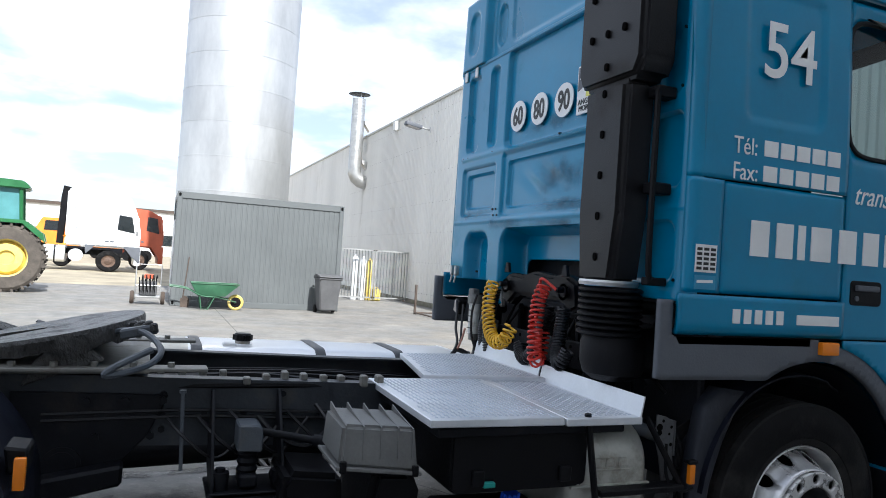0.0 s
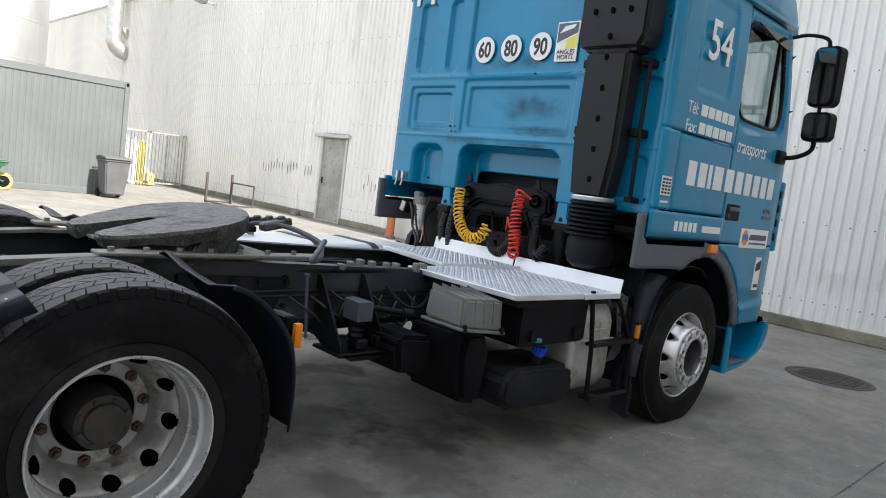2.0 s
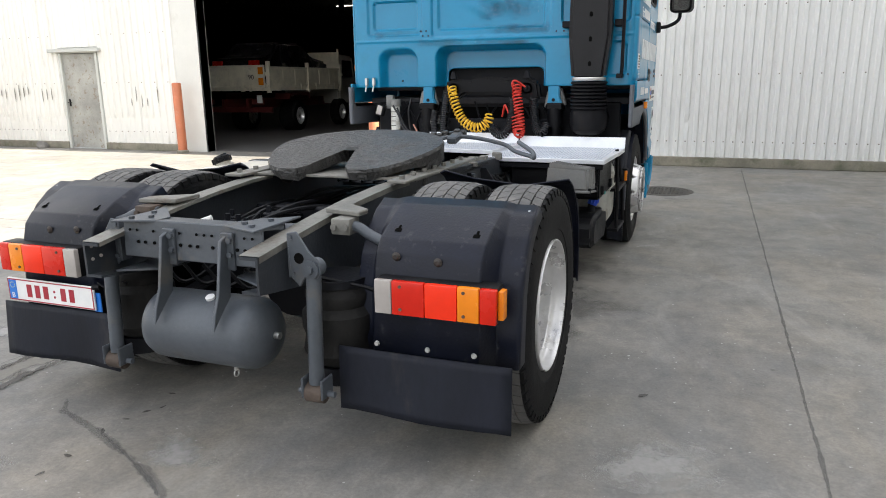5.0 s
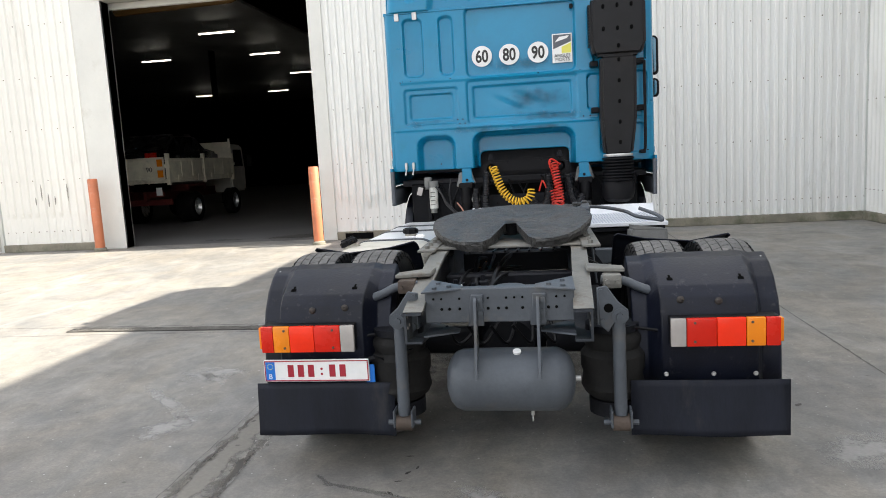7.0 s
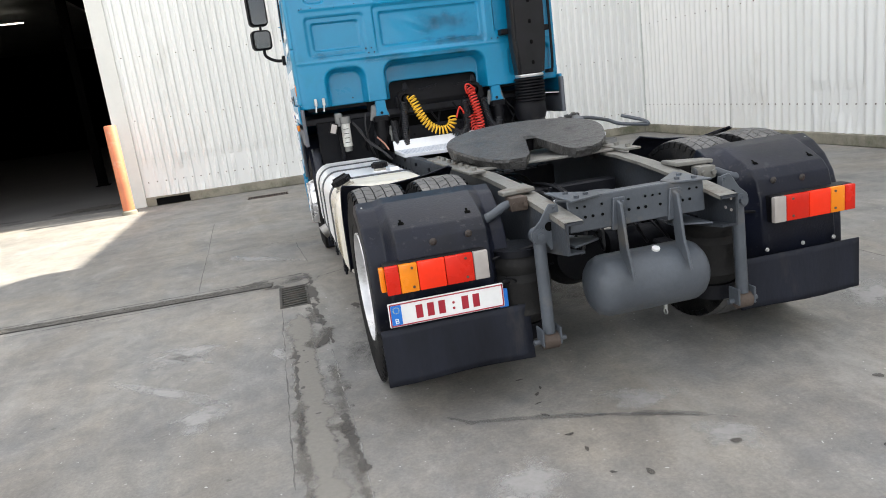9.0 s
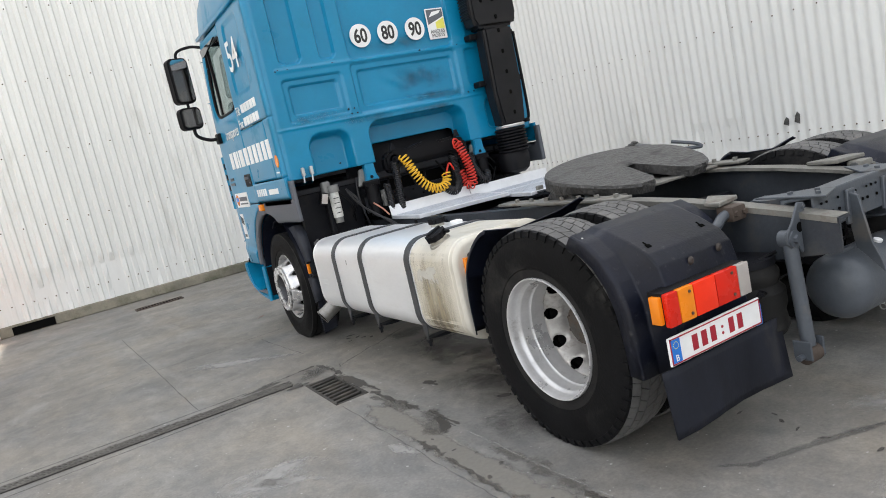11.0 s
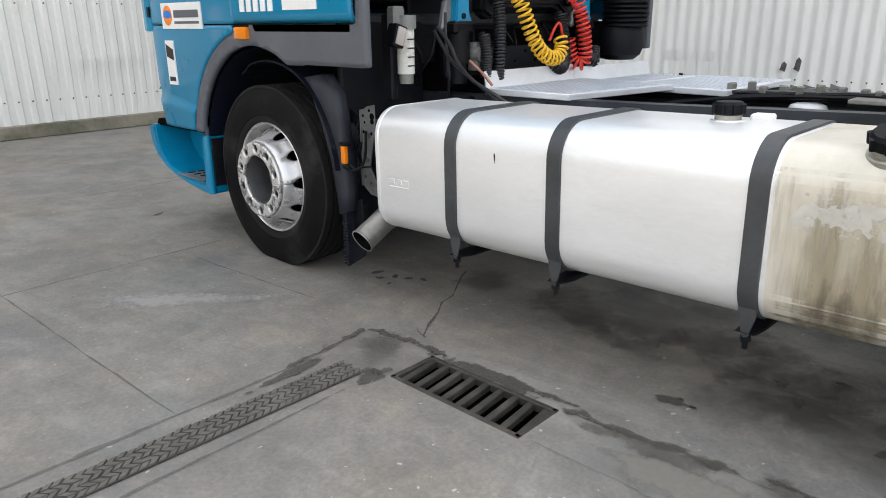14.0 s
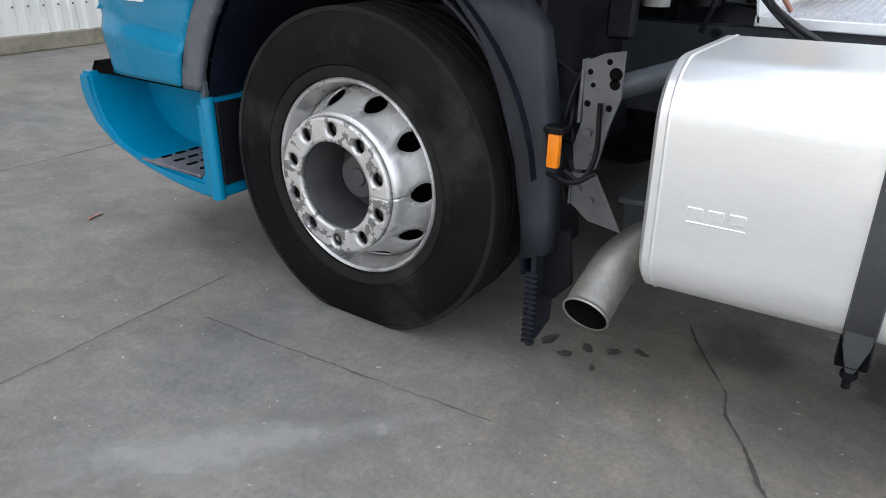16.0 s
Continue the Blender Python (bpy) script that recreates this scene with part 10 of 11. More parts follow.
    box(bm, (min(s * (CX - 0.0), s * (CX + 0.018)), 3.90, 1.485), (max(s * (CX - 0.0), s * (CX + 0.018)), 4.05, 1.512), 0.006, 2)
    cyl(bm, (s * CX, 3.91, 1.45), (s * (CX + 0.01), 3.91, 1.45), 0.012, seg=12)
    part("lever", bm, "greytrim", h)
    # corner deflector
    bm = BM()
    prism(bm, [(s * 1.20, 4.79), (s * 1.225, 4.84), (s * 1.20, 4.93), (s * 1.12, 4.98), (s * 1.10, 4.95), (s * 1.17, 4.90)], 1.22, 1.76, "z", 0.006, 2)
    cd = part("corner_deflector", bm, "blue", CAB)
    bm = BM()
    for k in range(4):
        box(bm, (min(s * 1.19, s * 1.222), 4.80, 1.30 + 0.11 * k), (max(s * 1.19, s * 1.222), 4.83, 1.36 + 0.11 * k), 0.004, 1)
    parts("vent", bm, "black", cd)
    # fender in front of the arch
    arch = lambda U, V: np.hypot((U - WB) / 0.70, (V - 0.50) / 0.735) * 0.71 - 0.71
    sheet("front_fender", 3.85, 4.795, 0.665, 1.252, 0.018, place(lambda U, V: 0.02 * np.clip((0.95 - V) / 0.3, 0, 1) - 0.018 * step_in(V - 0.79 - 0.10 * (U - 4.3), 0.05)), lambda U, V: np.minimum(arch(U, V), 4.79 - U + 0.15 * np.minimum(0, V - 0.9)), "blue", CAB, 0.015, "", flip)
    # wheel arch trim
    inner = lambda U, V: np.hypot((U - WB) / 0.615, (V - 0.50) / 0.655) * 0.63 - 0.63
    outer = lambda U, V: np.hypot((U - WB) / 0.695, (V - 0.50) / 0.735) * 0.71 - 0.71

    def keep(U, V):
        flat = -np.maximum(np.maximum(2.80 - U, U - WB), np.maximum(1.075 - V, V - np.where(U < 2.87, 1.40, 1.252)))
        band = np.minimum(-outer(U, V), V - np.where(U < 3.5, 1.07, 0.66))
        return np.minimum(np.maximum(flat, band), inner(U, V))
    sheet("arch_trim", 2.80, 4.42, 0.66, 1.40, 0.02, place(lambda U, V: 0.004 + 0.0 * U), keep, "greytrim", CAB, 0.03, "grey plastic wheel arch trim", flip)
    bm = BM()
    box(bm, (min(s * (CX - 0.01), s * (CX + 0.022)), 3.69, 1.185), (max(s * (CX - 0.01), s * (CX + 0.022)), 3.80, 1.245), 0.01, 2)
    part("side_indicator", bm, "amber", CAB, "orange side indicator")
    bm = BM()      # arch liner
    g_ = []
    pts = [(WB + 0.60 * math.cos(radians(a)), 0.50 + 0.64 * math.sin(radians(a))) for a in range(10, 176, 6)]
    for x in (0.55, 1.20):
        g_.append([bm.verts.new((s * x, y, z)) for y, z in pts])
    for i in range(len(pts) - 1):
        bm.faces.new((g_[0][i], g_[1][i], g_[1][i + 1], g_[0][i + 1]))
    part("arch_liner", bm, "fender", CAB)
    # lower corner with the boarding step
    bm = BM()
    prism(bm, [(4.20, 0.31), (4.32, 0.312), (4.47, 0.33), (4.62, 0.36), (4.76, 0.405), (4.86, 0.47), (4.91, 0.545), (4.925, 0.61), (4.915, 0.665), (4.85, 0.665), (4.845, 0.59), (4.81, 0.50), (4.74, 0.435), (4.64, 0.40),
               (4.50, 0.380), (4.36, 0.370), (4.27, 0.368), (4.262, 0.40), (4.255, 0.645), (4.20, 0.645)], s * 0.97, s * 1.215, "x", 0.012, 2)
    st = part("step_corner", bm, "blue", CAB, "blue lower corner with boarding step")
    st.matrix_basis = Matrix.Translation((s * 0.03, 0.038, -0.012))
    bm = BM()
    prism(bm, [(4.22, 0.34), (4.5, 0.36), (4.75, 0.42), (4.88, 0.52), (4.91, 0.66), (4.22, 0.665)], s * 0.93, s * 0.985, "x", 0.006, 1)
    prism(bm, [(4.20, 0.31), (4.26, 0.31), (4.26, 0.665), (4.20, 0.665)], s * 0.95, s * 1.0, "x")
    part("pocket", bm, "blue", st)
    bm = BM()
    prism(bm, [(s * 0.98, 4.28), (s * 1.214, 4.28), (s * 1.214, 4.60), (s * 1.13, 4.76), (s * 0.98, 4.78)], 0.376, 0.388, "z", 0.002, 1)
    pl_ = part("tread", bm, "stepgrey", st, "scuffed perforated step plate")
    bm = BM()
    for i in range(5):
        for j in range(3):
            prism(bm, rounded(0.045, 0.018, 0.008, 3, s * (1.03 + 0.06 * j), 4.33 + 0.072 * i), 0.3875, 0.3905, "z")
    part("tread_hole", bm, "shadeblack", pl_)["kind"] = "stuff"
    # black solid that paints the shaded gap above the step
    bm = BM()
    prism(bm, [(4.27, 0.66), (4.90, 0.66), (4.87, 0.70), (4.27, 0.69)], s * 0.9, s * 1.17, "x")
    part("step_gap", bm, "shadeblack", st)
    bm = BM()      # added dark plate for the shaded opening at the rear end, behind the round blue corner post
    box(bm, (min(s * 0.93, s * 1.186), 4.185, 0.36), (max(s * 0.93, s * 1.186), 4.1985, 0.64), 0.003, 1)
    part("end_shield", bm, "chassis", st)
    bm = BM()
    tube(bm, [(s * 1.198, 4.214, 0.655), (s * 1.202, 4.208, 0.50), (s * 1.204, 4.204, 0.315)], 0.022, 14)
    part("corner_post", bm, "blue", st)
    bm = BM()
    box(bm, (min(s * 1.165, s * 1.185), 4.24, 0.63), (max(s * 1.165, s * 1.185), 4.26, 0.74), 0.003, 1)
    part("hanger", bm, "chassisgrey", st)
    # mirrors
    mr = new("mirror_arm"); mr.parent = CAB
    bm = BM()
    tube(bm, smooth_path([(s * 1.20, 4.55, 2.80), (s * 1.30, 4.62, 2.83), (s * 1.42, 4.66, 2.80), (s * 1.44, 4.66, 2.70)], 5), 0.014, 8)
    tube(bm, smooth_path([(s * 1.22, 4.60, 1.93), (s * 1.33, 4.64, 1.94), (s * 1.43, 4.66, 2.0), (s * 1.44, 4.66, 2.10)], 5), 0.017, 8)
    tube(bm, [(s * 1.44, 4.66, 2.06), (s * 1.44, 4.66, 2.75)], 0.014, 8)
    box(bm, (min(s * 1.20, s * 1.27), 4.54, 1.88), (max(s * 1.20, s * 1.27), 4.66, 1.98), 0.015, 2)
    part("tube", bm, "black", mr)
    turn = Matrix.Translation((s * 1.45, 4.66, 0)) @ pose(0, 0, 0, 0, 0, -s * 14) @ Matrix.Translation((-s * 1.45, -4.66, 0))
    for z0, z1, w in ((2.315, 2.745, 0.20), (2.065, 2.275, 0.21)):
        bm = BM()
        prism(bm, rounded(w, z1 - z0, 0.05, 5, s * 1.45, (z0 + z1) / 2), 4.61, 4.73, "y", 0.02, 3)
        bmesh.ops.transform(bm, matrix=turn, verts=bm.verts)
        part("mirror_housing", bm, "black", mr)
        bm = BM()
        prism(bm, rounded(w - 0.035, z1 - z0 - 0.035, 0.04, 5, s * 1.45, (z0 + z1) / 2), 4.606, 4.611, "y")
        bmesh.ops.transform(bm, matrix=turn, verts=bm.verts)
        part("mirror_glass", bm, "mirror", mr)


M["stepgrey"] = mat("scuffed_step_plate", (0.17, 0.17, 0.19), 0.6, 0.3, 0.25, 8, 60, 0.3, dirt=(0.3, 0.3, 0.3), dirt_amt=0.25, dirt_scale=12)
for s_ in (-1, 1):
    cab_side(s_)


def cab_roof_and_front():
    """Roof shell, lip over the doors, windscreen, grille and floor."""
    ys = np.array([2.93, 3.2, 3.6, 3.95, 4.3, 4.55, 4.70, 4.78, 4.83])
    zt = np.array([3.30, 3.335, 3.34, 3.335, 3.31, 3.27, 3.20, 3.09, 2.87])

    def place(U, V):
        """U along the cab, V from one eave over the crown to the other, -1..1."""
        top = np.interp(U, ys, zt)
        a = np.abs(V)
        base = 2.865
        # flank, lower fold, rounded shoulder, nearly flat crown
        t = np.clip((1 - a) / 0.42, 0, 1)
        z = base + (top - base) * np.where(t < 1, np.sin(t * np.pi / 2) ** 0.75, 1.0)
        x = np.where(t < 1, 1.205 - 0.115 * t ** 2.4 - 0.03 * t, 1.06 * a / 0.58)
        z = z + 0.02 * (1 - (a / 0.58) ** 2) * (a < 0.58)
        x = x + 0.012 * step_in(np.abs(t - 0.40) - 0.02, 0.06) * (t < 1)
        return np.sign(V) * x * np.interp(U, [2.9, 4.3, 4.83], [1.0, 0.99, 0.95]), U, z
    sheet("roof", 2.935, 4.83, -1, 1, 0.03, place, None, "blue", CAB, 0.012, "blue raised roof shell", True)
    for s in (-1, 1):
        bm = BM()
        box(bm, (min(s * 1.195, s * 1.232), 2.92, 2.855), (max(s * 1.195, s * 1.232), 4.58, 2.885), 0.008, 2)
        part("roof_gutter", bm, "blue", CAB)
        bm = BM()
        box(bm, (min(s * 1.2, s * 1.212), 3.11, 2.89), (max(s * 1.2, s * 1.212), 3.116, 3.15))
        part("roof_joint", bm, "blue", CAB)
    def screen(U, V):
        return U, 4.80 - 0.26 * np.clip((V - 1.75) / 1.1, 0, 1) + 0.16 * (1 - (U / 1.2) ** 2), V
    g = sheet("windscreen", -1.14, 1.14, 1.80, 2.80, 0.08, screen, None, "glass", CAB, 0)
    g.visible_shadow = False
    sheet("front_panel", -1.2, 1.2, 0.66, 1.80, 0.06, screen, None, "blue", CAB, 0.02, "", True)
    sheet("sun_visor", -1.15, 1.15, 2.80, 2.90, 0.06, screen, None, "black", CAB, 0.02, "", True)
    bm = BM()
    for k in range(7):
        box(bm, (-0.85, 4.93, 0.85 + 0.11 * k), (0.85, 4.99, 0.90 + 0.11 * k), 0.008, 1)
    part("grille", bm, "black", CAB)
    bm = BM()
    prism(bm, [(4.70, 0.33), (5.0, 0.36), (5.04, 0.50), (5.02, 0.66), (4.70, 0.66)], -0.98, 0.98, "x", 0.03, 2)
    part("bumper", bm, "blue", CAB)
    bm = BM()
    box(bm, (-1.19, 3.17, 1.24), (1.19, 4.78, 1.30), 0.01, 1)
    part("floor", bm, "interior", CAB)
    bm = BM()
    box(bm, (-1.16, 3.20, 1.36), (1.16, 3.70, 1.95), 0.03, 2)
    part("bunk", bm, "interior", CAB)
    bm = BM()
    prism(bm, [(4.3, 1.35), (4.72, 1.35), (4.78, 1.85), (4.62, 1.98), (4.42, 1.92), (4.30, 1.7)], -1.12, 1.12, "x", 0.04, 2)
    part("dashboard", bm, "interior", CAB)
    for x in (-0.62, 0.62):
        bm = BM()
        box(bm, (x - 0.26, 3.72, 1.55), (x + 0.26, 4.2, 1.75), 0.05, 2)
        box(bm, (x - 0.25, 3.66, 1.7), (x + 0.25, 3.82, 2.35), 0.05, 2)
        box(bm, (x - 0.14, 3.68, 2.38), (x + 0.14, 3.80, 2.58), 0.04, 2)
        part("seat", bm, "interior", CAB)
    bm = BM()
    ring = [Vector((-0.62 + 0.23 * math.cos(a), 4.28 + 0.1 * math.sin(a), 2.02 + 0.2 * math.sin(a))) for a in (2 * math.pi * k / 28 for k in range(28))]
    tube(bm, ring, 0.016, 8, True)
    tube(bm, [ring[0], ring[14]], 0.014, 6)
    part("steering_wheel", bm, "black", CAB)
    bm = BM()
    box(bm, (-1.15, 3.17, 1.9), (1.15, 3.19, 3.2))
    part("rear_lining", bm, "interior", CAB)


cab_roof_and_front()


# ---- signwriting
def on_side(s, y, z, off=0.003):
    """The plane of one cab side: local x runs the way one reads it."""
    return Matrix.Translation((s * (CX + off), y, z)) @ pose(0, 0, 0, 90, 0, 90 if s > 0 else -90)


def bar(nm, s, y0, y1, z0, z1, m, off=0.003, parent=None, lean=0.0):
    bm = BM()
    prism(bm, [(y0, z0), (y1, z0), (y1 + s * lean, z1), (y0 + s * lean, z1)], s * (CX - 0.004), s * (CX + off), "x")
    return part(nm, bm, m, parent or CAB)


def signwriting(s):
    def yy(a, b):
        """From reading offsets of the right side to the y of either side."""
        return (a, b) if s > 0 else (2 * 3.90 - b, 2 * 3.90 - a)
    shift = 0.0 if s > 0 else -0.14
    if s > 0:
        lettering("fleet_number", "54", 0.345, on_side(s, 3.265, 2.39, -0.002), "white", CAB, "white fleet number", 0.95, bold=0.003)
    else:
        lettering("fleet_number", "54", 0.345, on_side(s, 3.65, 2.39, -0.002), "white", CAB, "white fleet number", 0.95, bold=0.003)
    # firm's name as ten plain blocks
    y0, y1 = yy(3.225, 4.615)
    y0 += shift; y1 += shift
    wd = [1.0, 0.95, 0.42, 1.2, 1.08, 1.0, 0.95, 0.95, 0.86, 0.92]
    if s < 0:
        wd = wd[::-1]
    tot = sum(wd)
    y = y0
    for w in wd:
        w_ = (y1 - y0) * w / tot
        bar("name_block", s, y + 0.15 * w_, y + 0.85 * w_, 1.605, 1.758, "white", 0.004)
        y += w_
    # telephone lines: the words stay, the numbers are bars
    for word, z in (("T\u00e9l:", 2.035), ("Fax:", 1.925)):
        ys = 3.125 if s > 0 else 3.79
        lettering("phone_word", word, 0.105, on_side(s, ys, z, 0.002), "white", CAB, "white word", 0.85)
        for k in range(5):
            a = 0.175 + 0.096 * k
            ya, yb = (ys + a, ys + a + 0.078) if s > 0 else (ys - a - 0.078, ys - a)
            bar("number_bar", s, ya, yb, z + 0.004, z + 0.072, "white", 0.003)
    ys = 3.86 if s > 0 else 4.36
    lettering("slogan", "transports", 0.135, on_side(s, ys, 1.885, 0.003), "white", CAB, "slanted white word", 0.86, 0.35)
    a, b = (3.16, 3.47) if s > 0 else (3.44, 3.75)
    for k in range(5):
        bar("town_bar", s, a + 0.062 * k, a + 0.062 * k + 0.04, 1.315, 1.375, "white", 0.016)
    a2 = 3.53 if s > 0 else 3.10
    bar("town_bar", s, a2, a2 + 0.26, 1.318, 1.362, "white", 0.016)
    # haulage group sticker
    y0, y1 = (4.16, 4.64) if s > 0 else (4.14, 4.60)
    st = bar("group_sticker", s, y0, y1, 1.235, 1.375, "white", 0.005)
    st["label"] = "white sticker with a striped ball"
    bm = BM()
    yc = y0 + 0.075 if s > 0 else y1 - 0.075
    prism(bm, [(yc + 0.052 * math.cos(q * 0.314), 1.307 + 0.055 * math.sin(q * 0.314)) for q in range(20)], s * (CX + 0.004), s * (CX + 0.0065), "x")
    part("ball", bm, "amber", st)
    bm = BM()
    prism(bm, [(yc + 0.045 * math.cos(q * 0.314), 1.313 + 0.022 * math.sin(q * 0.314)) for q in range(20)], s * (CX + 0.005), s * (CX + 0.008), "x")
    part("ball_stripe", bm, "plate_blue", st)
    ya, yb = (y0 + 0.15, y1 - 0.03) if s > 0 else (y0 + 0.03, y1 - 0.15)
    bm = BM()
    prism(bm, [(ya, 1.295), (yb, 1.295), (yb, 1.335), (ya, 1.335)], s * (CX + 0.004), s * (CX + 0.0065), "x")
    prism(bm, [(ya, 1.262), (yb, 1.262), (yb, 1.276), (ya, 1.276)], s * (CX + 0.004), s * (CX + 0.0065), "x")
    parts("print_bar", bm, "greytrim", st)
    # chrome model mark
    for k in range(3):
        bar("model_mark", s, 4.49 + 0.045 * k, 4.525 + 0.045 * k, 1.50, 1.53, "greytrim", 0.006)
    bar("model_mark", s, 4.48, 4.63, 1.455, 1.48, "greytrim", 0.006)
    # blind-spot sticker on the fender
    w = bar("blind_spot_sticker", s, 4.50, 4.60, 0.92, 1.17, "white", 0.006)
    bm = BM()
    prism(bm, [(4.51, 1.06), (4.59, 1.08), (4.59, 1.15), (4.51, 1.12)], s * (CX + 0.005), s * (CX + 0.0085), "x")
    prism(bm, [(4.515, 0.94), (4.585, 0.94), (4.585, 0.965), (4.515, 0.965)], s * (CX + 0.005), s * (CX + 0.0085), "x")
    parts("print_bar", bm, "ink", w)
    if s > 0:
        w = bar("data_sticker", s, 2.955, 3.065, 1.52, 1.635, "white", 0.004)
        for k in range(5):
            for q in range(3):
                bm = BM()
                z = 1.61 - 0.02 * k
                prism(bm, [(2.96 + 0.036 * q, z), (2.986 + 0.036 * q, z), (2.986 + 0.036 * q, z + 0.012), (2.96 + 0.036 * q, z + 0.012)], CX + 0.003, CX + 0.0055, "x")
                parts("print_bar", bm, "ink", w)
    else:
        bm = BM()
        prism(bm, [(2.985 + 0.038 * math.cos(q * 0.314), 1.57 + 0.05 * math.sin(q * 0.314)) for q in range(20)], s * (CX - 0.004), s * (CX + 0.004), "x")
        part("round_sticker", bm, "amber", CAB, "orange oval sticker")
    w = bar("lube_sticker", s, 2.955, 3.065, 1.45, 1.508, "stickerblue", 0.004)
    bm = BM()
    prism(bm, [(2.965, 1.475), (3.05, 1.478), (3.05, 1.49), (2.965, 1.487)], s * (CX + 0.003), s * (CX + 0.0055), "x")
    parts("print_bar", bm, "white", w)


M["stickerblue"] = mat("pale_blue_film", (0.04, 0.25, 0.42), 0.4, 0, 0.05, 5, 50, 0)
for s_ in (-1, 1):
    signwriting(s_)


def back_stickers():
    for n, x in (("60", -0.315), ("80", -0.06), ("90", 0.205)):
        bm = BM()
        lathe(bm, [(-0.0165, 0.001), (-0.0165, 0.094), (-0.012, 0.095)], (x, YB + 0.026, 2.425), "y", 40)
        st = part("speed_sticker", bm, "white", CAB, "round white speed limit sticker")
        lettering("digits", n, 0.155, Matrix.Translation((x, YB + 0.0085, 2.372)) @ pose(0, 0, 0, 90, 0, 0), "ink", st, "", 0.78, 0, "CENTER", 0.004)
    bm = BM()
    box(bm, (0.335, YB + 0.009, 2.315), (0.515, YB + 0.018, 2.575), 0.003, 1)
    st = part("blind_spot_sticker", bm, "white", CAB, "white blind-spot warning sticker with yellow patch")
    def flat(pts, m, d=0.0015):
        bm = BM()
        prism(bm, pts, YB + 0.009 - d, YB + 0.0095, "y")
        part("print", bm, m, st)
    flat([(0.345, 2.44), (0.505, 2.50), (0.505, 2.565), (0.345, 2.565)], "greytrim")
    flat([(0.36, 2.50), (0.47, 2.53), (0.49, 2.555), (0.40, 2.545)], "white", 0.003)
    flat([(0.42, 2.40), (0.505, 2.40), (0.505, 2.49), (0.42, 2.455)], "stickeryellow")
    lettering("warning", "ANGLES", 0.042, Matrix.Translation((0.425, YB + 0.007, 2.365)) @ pose(0, 0, 0, 90), "ink", st, "", 0.95, 0, "CENTER")
    lettering("warning", "MORTS", 0.042, Matrix.Translation((0.425, YB + 0.007, 2.33)) @ pose(0, 0, 0, 90), "ink", st, "", 0.95, 0, "CENTER")


back_stickers()


# ---- air intake stack on the back wall
def intake():
    t = new("air_intake"); t.parent = TRUCK
    t["label"] = "tall black plastic air intake stack"
    bm = BM()
    prism(bm, [(0.66, 2.40), (0.70, 2.32), (1.10, 2.32), (1.145, 2.40), (1.145, 2.79), (1.12, 2.825), (0.70, 2.825), (0.66, 2.79)], 2.70, 2.89, "y", 0.03, 3)
    top = part("intake_head", bm, "intake", t)
    bm = BM()
    for k in range(14):
        box(bm, (0.652, 2.74, 2.42 + 0.026 * k), (0.664, 2.87, 2.432 + 0.026 * k))
    part("louvre", bm, "intake", top)["kind"] = "stuff"
    bm = BM()
    box(bm, (0.86, 2.74, 2.82), (1.0, 2.86, 2.85), 0.012, 2)
    part("head_cap", bm, "intake", top)
    bm = BM()
    prism(bm, [(0.745, 2.33), (1.06, 2.33), (1.055, 1.75), (1.015, 1.44), (0.765, 1.44), (0.735, 1.75)], 2.695, 2.86, "y", 0.03, 3)
    duct = part("duct", bm, "intake", t)
    bm = BM()
    pts = [(0.78, 2.74), (0.90, 2.745), (1.02, 2.745), (0.78, 2.55), (0.90, 2.55), (1.02, 2.55), (0.905, 2.40), (0.905, 2.28), (0.905, 2.10), (0.905, 1.92), (0.905, 1.74), (0.905, 1.56)]
    for x, z in pts:
        prism(bm, rounded(0.024, 0.036, 0.01, 3, x, z), 2.688, 2.706, "y", 0.002, 1)
    part("rivet_slot", bm, "shadeblack", duct)["kind"] = "stuff"
    bm = BM()
    lathe(bm, [(1.435, 0.128), (1.45, 0.132), (1.46, 0.128)], (0.89, 2.785, 0), "z", 32)
    part("clamp", bm, "steel", t)
    bm = BM()
    prof = []
    for k in range(8):
        z = 1.43 - 0.027 * k
        prof += [(z, 0.128), (z - 0.008, 0.142), (z - 0.018, 0.142), (z - 0.026, 0.126)]
    lathe(bm, prof, (0.89, 2.80, 0), "z", 36)
    part("bellows", bm, "black", t)
    bm = BM()
    lathe(bm, [(1.22, 0.130), (1.18, 0.146), (1.10, 0.146), (1.05, 0.13), (1.02, 0.09), (1.015, 0.001)], (0.89, 2.83, 0), "z", 36)
    cyl(bm, (0.89, 2.83, 1.135), (0.89, 3.15, 1.135), 0.115, seg=28)
    part("elbow", bm, "black", t)
    bm = BM()
    for z in (2.27, 1.86):
        for x in (0.70, 1.10):
            box(bm, (x - 0.035, 2.80, z - 0.025), (x + 0.035, 2.90, z + 0.025), 0.006, 1)
    parts("bracket", bm, "black", t)
    bm = BM()
    tube(bm, smooth_path([(1.06, 2.83, 2.27), (1.13, 2.80, 2.26), (1.135, 2.80, 2.2), (1.135, 2.80, 1.55), (1.12, 2.84, 1.47)], 5), 0.013, 8)
    box(bm, (1.09, 2.80, 1.45), (1.14, 2.90, 1.485), 0.006, 1)
    part("grab_bar", bm, "black", t)


intake()


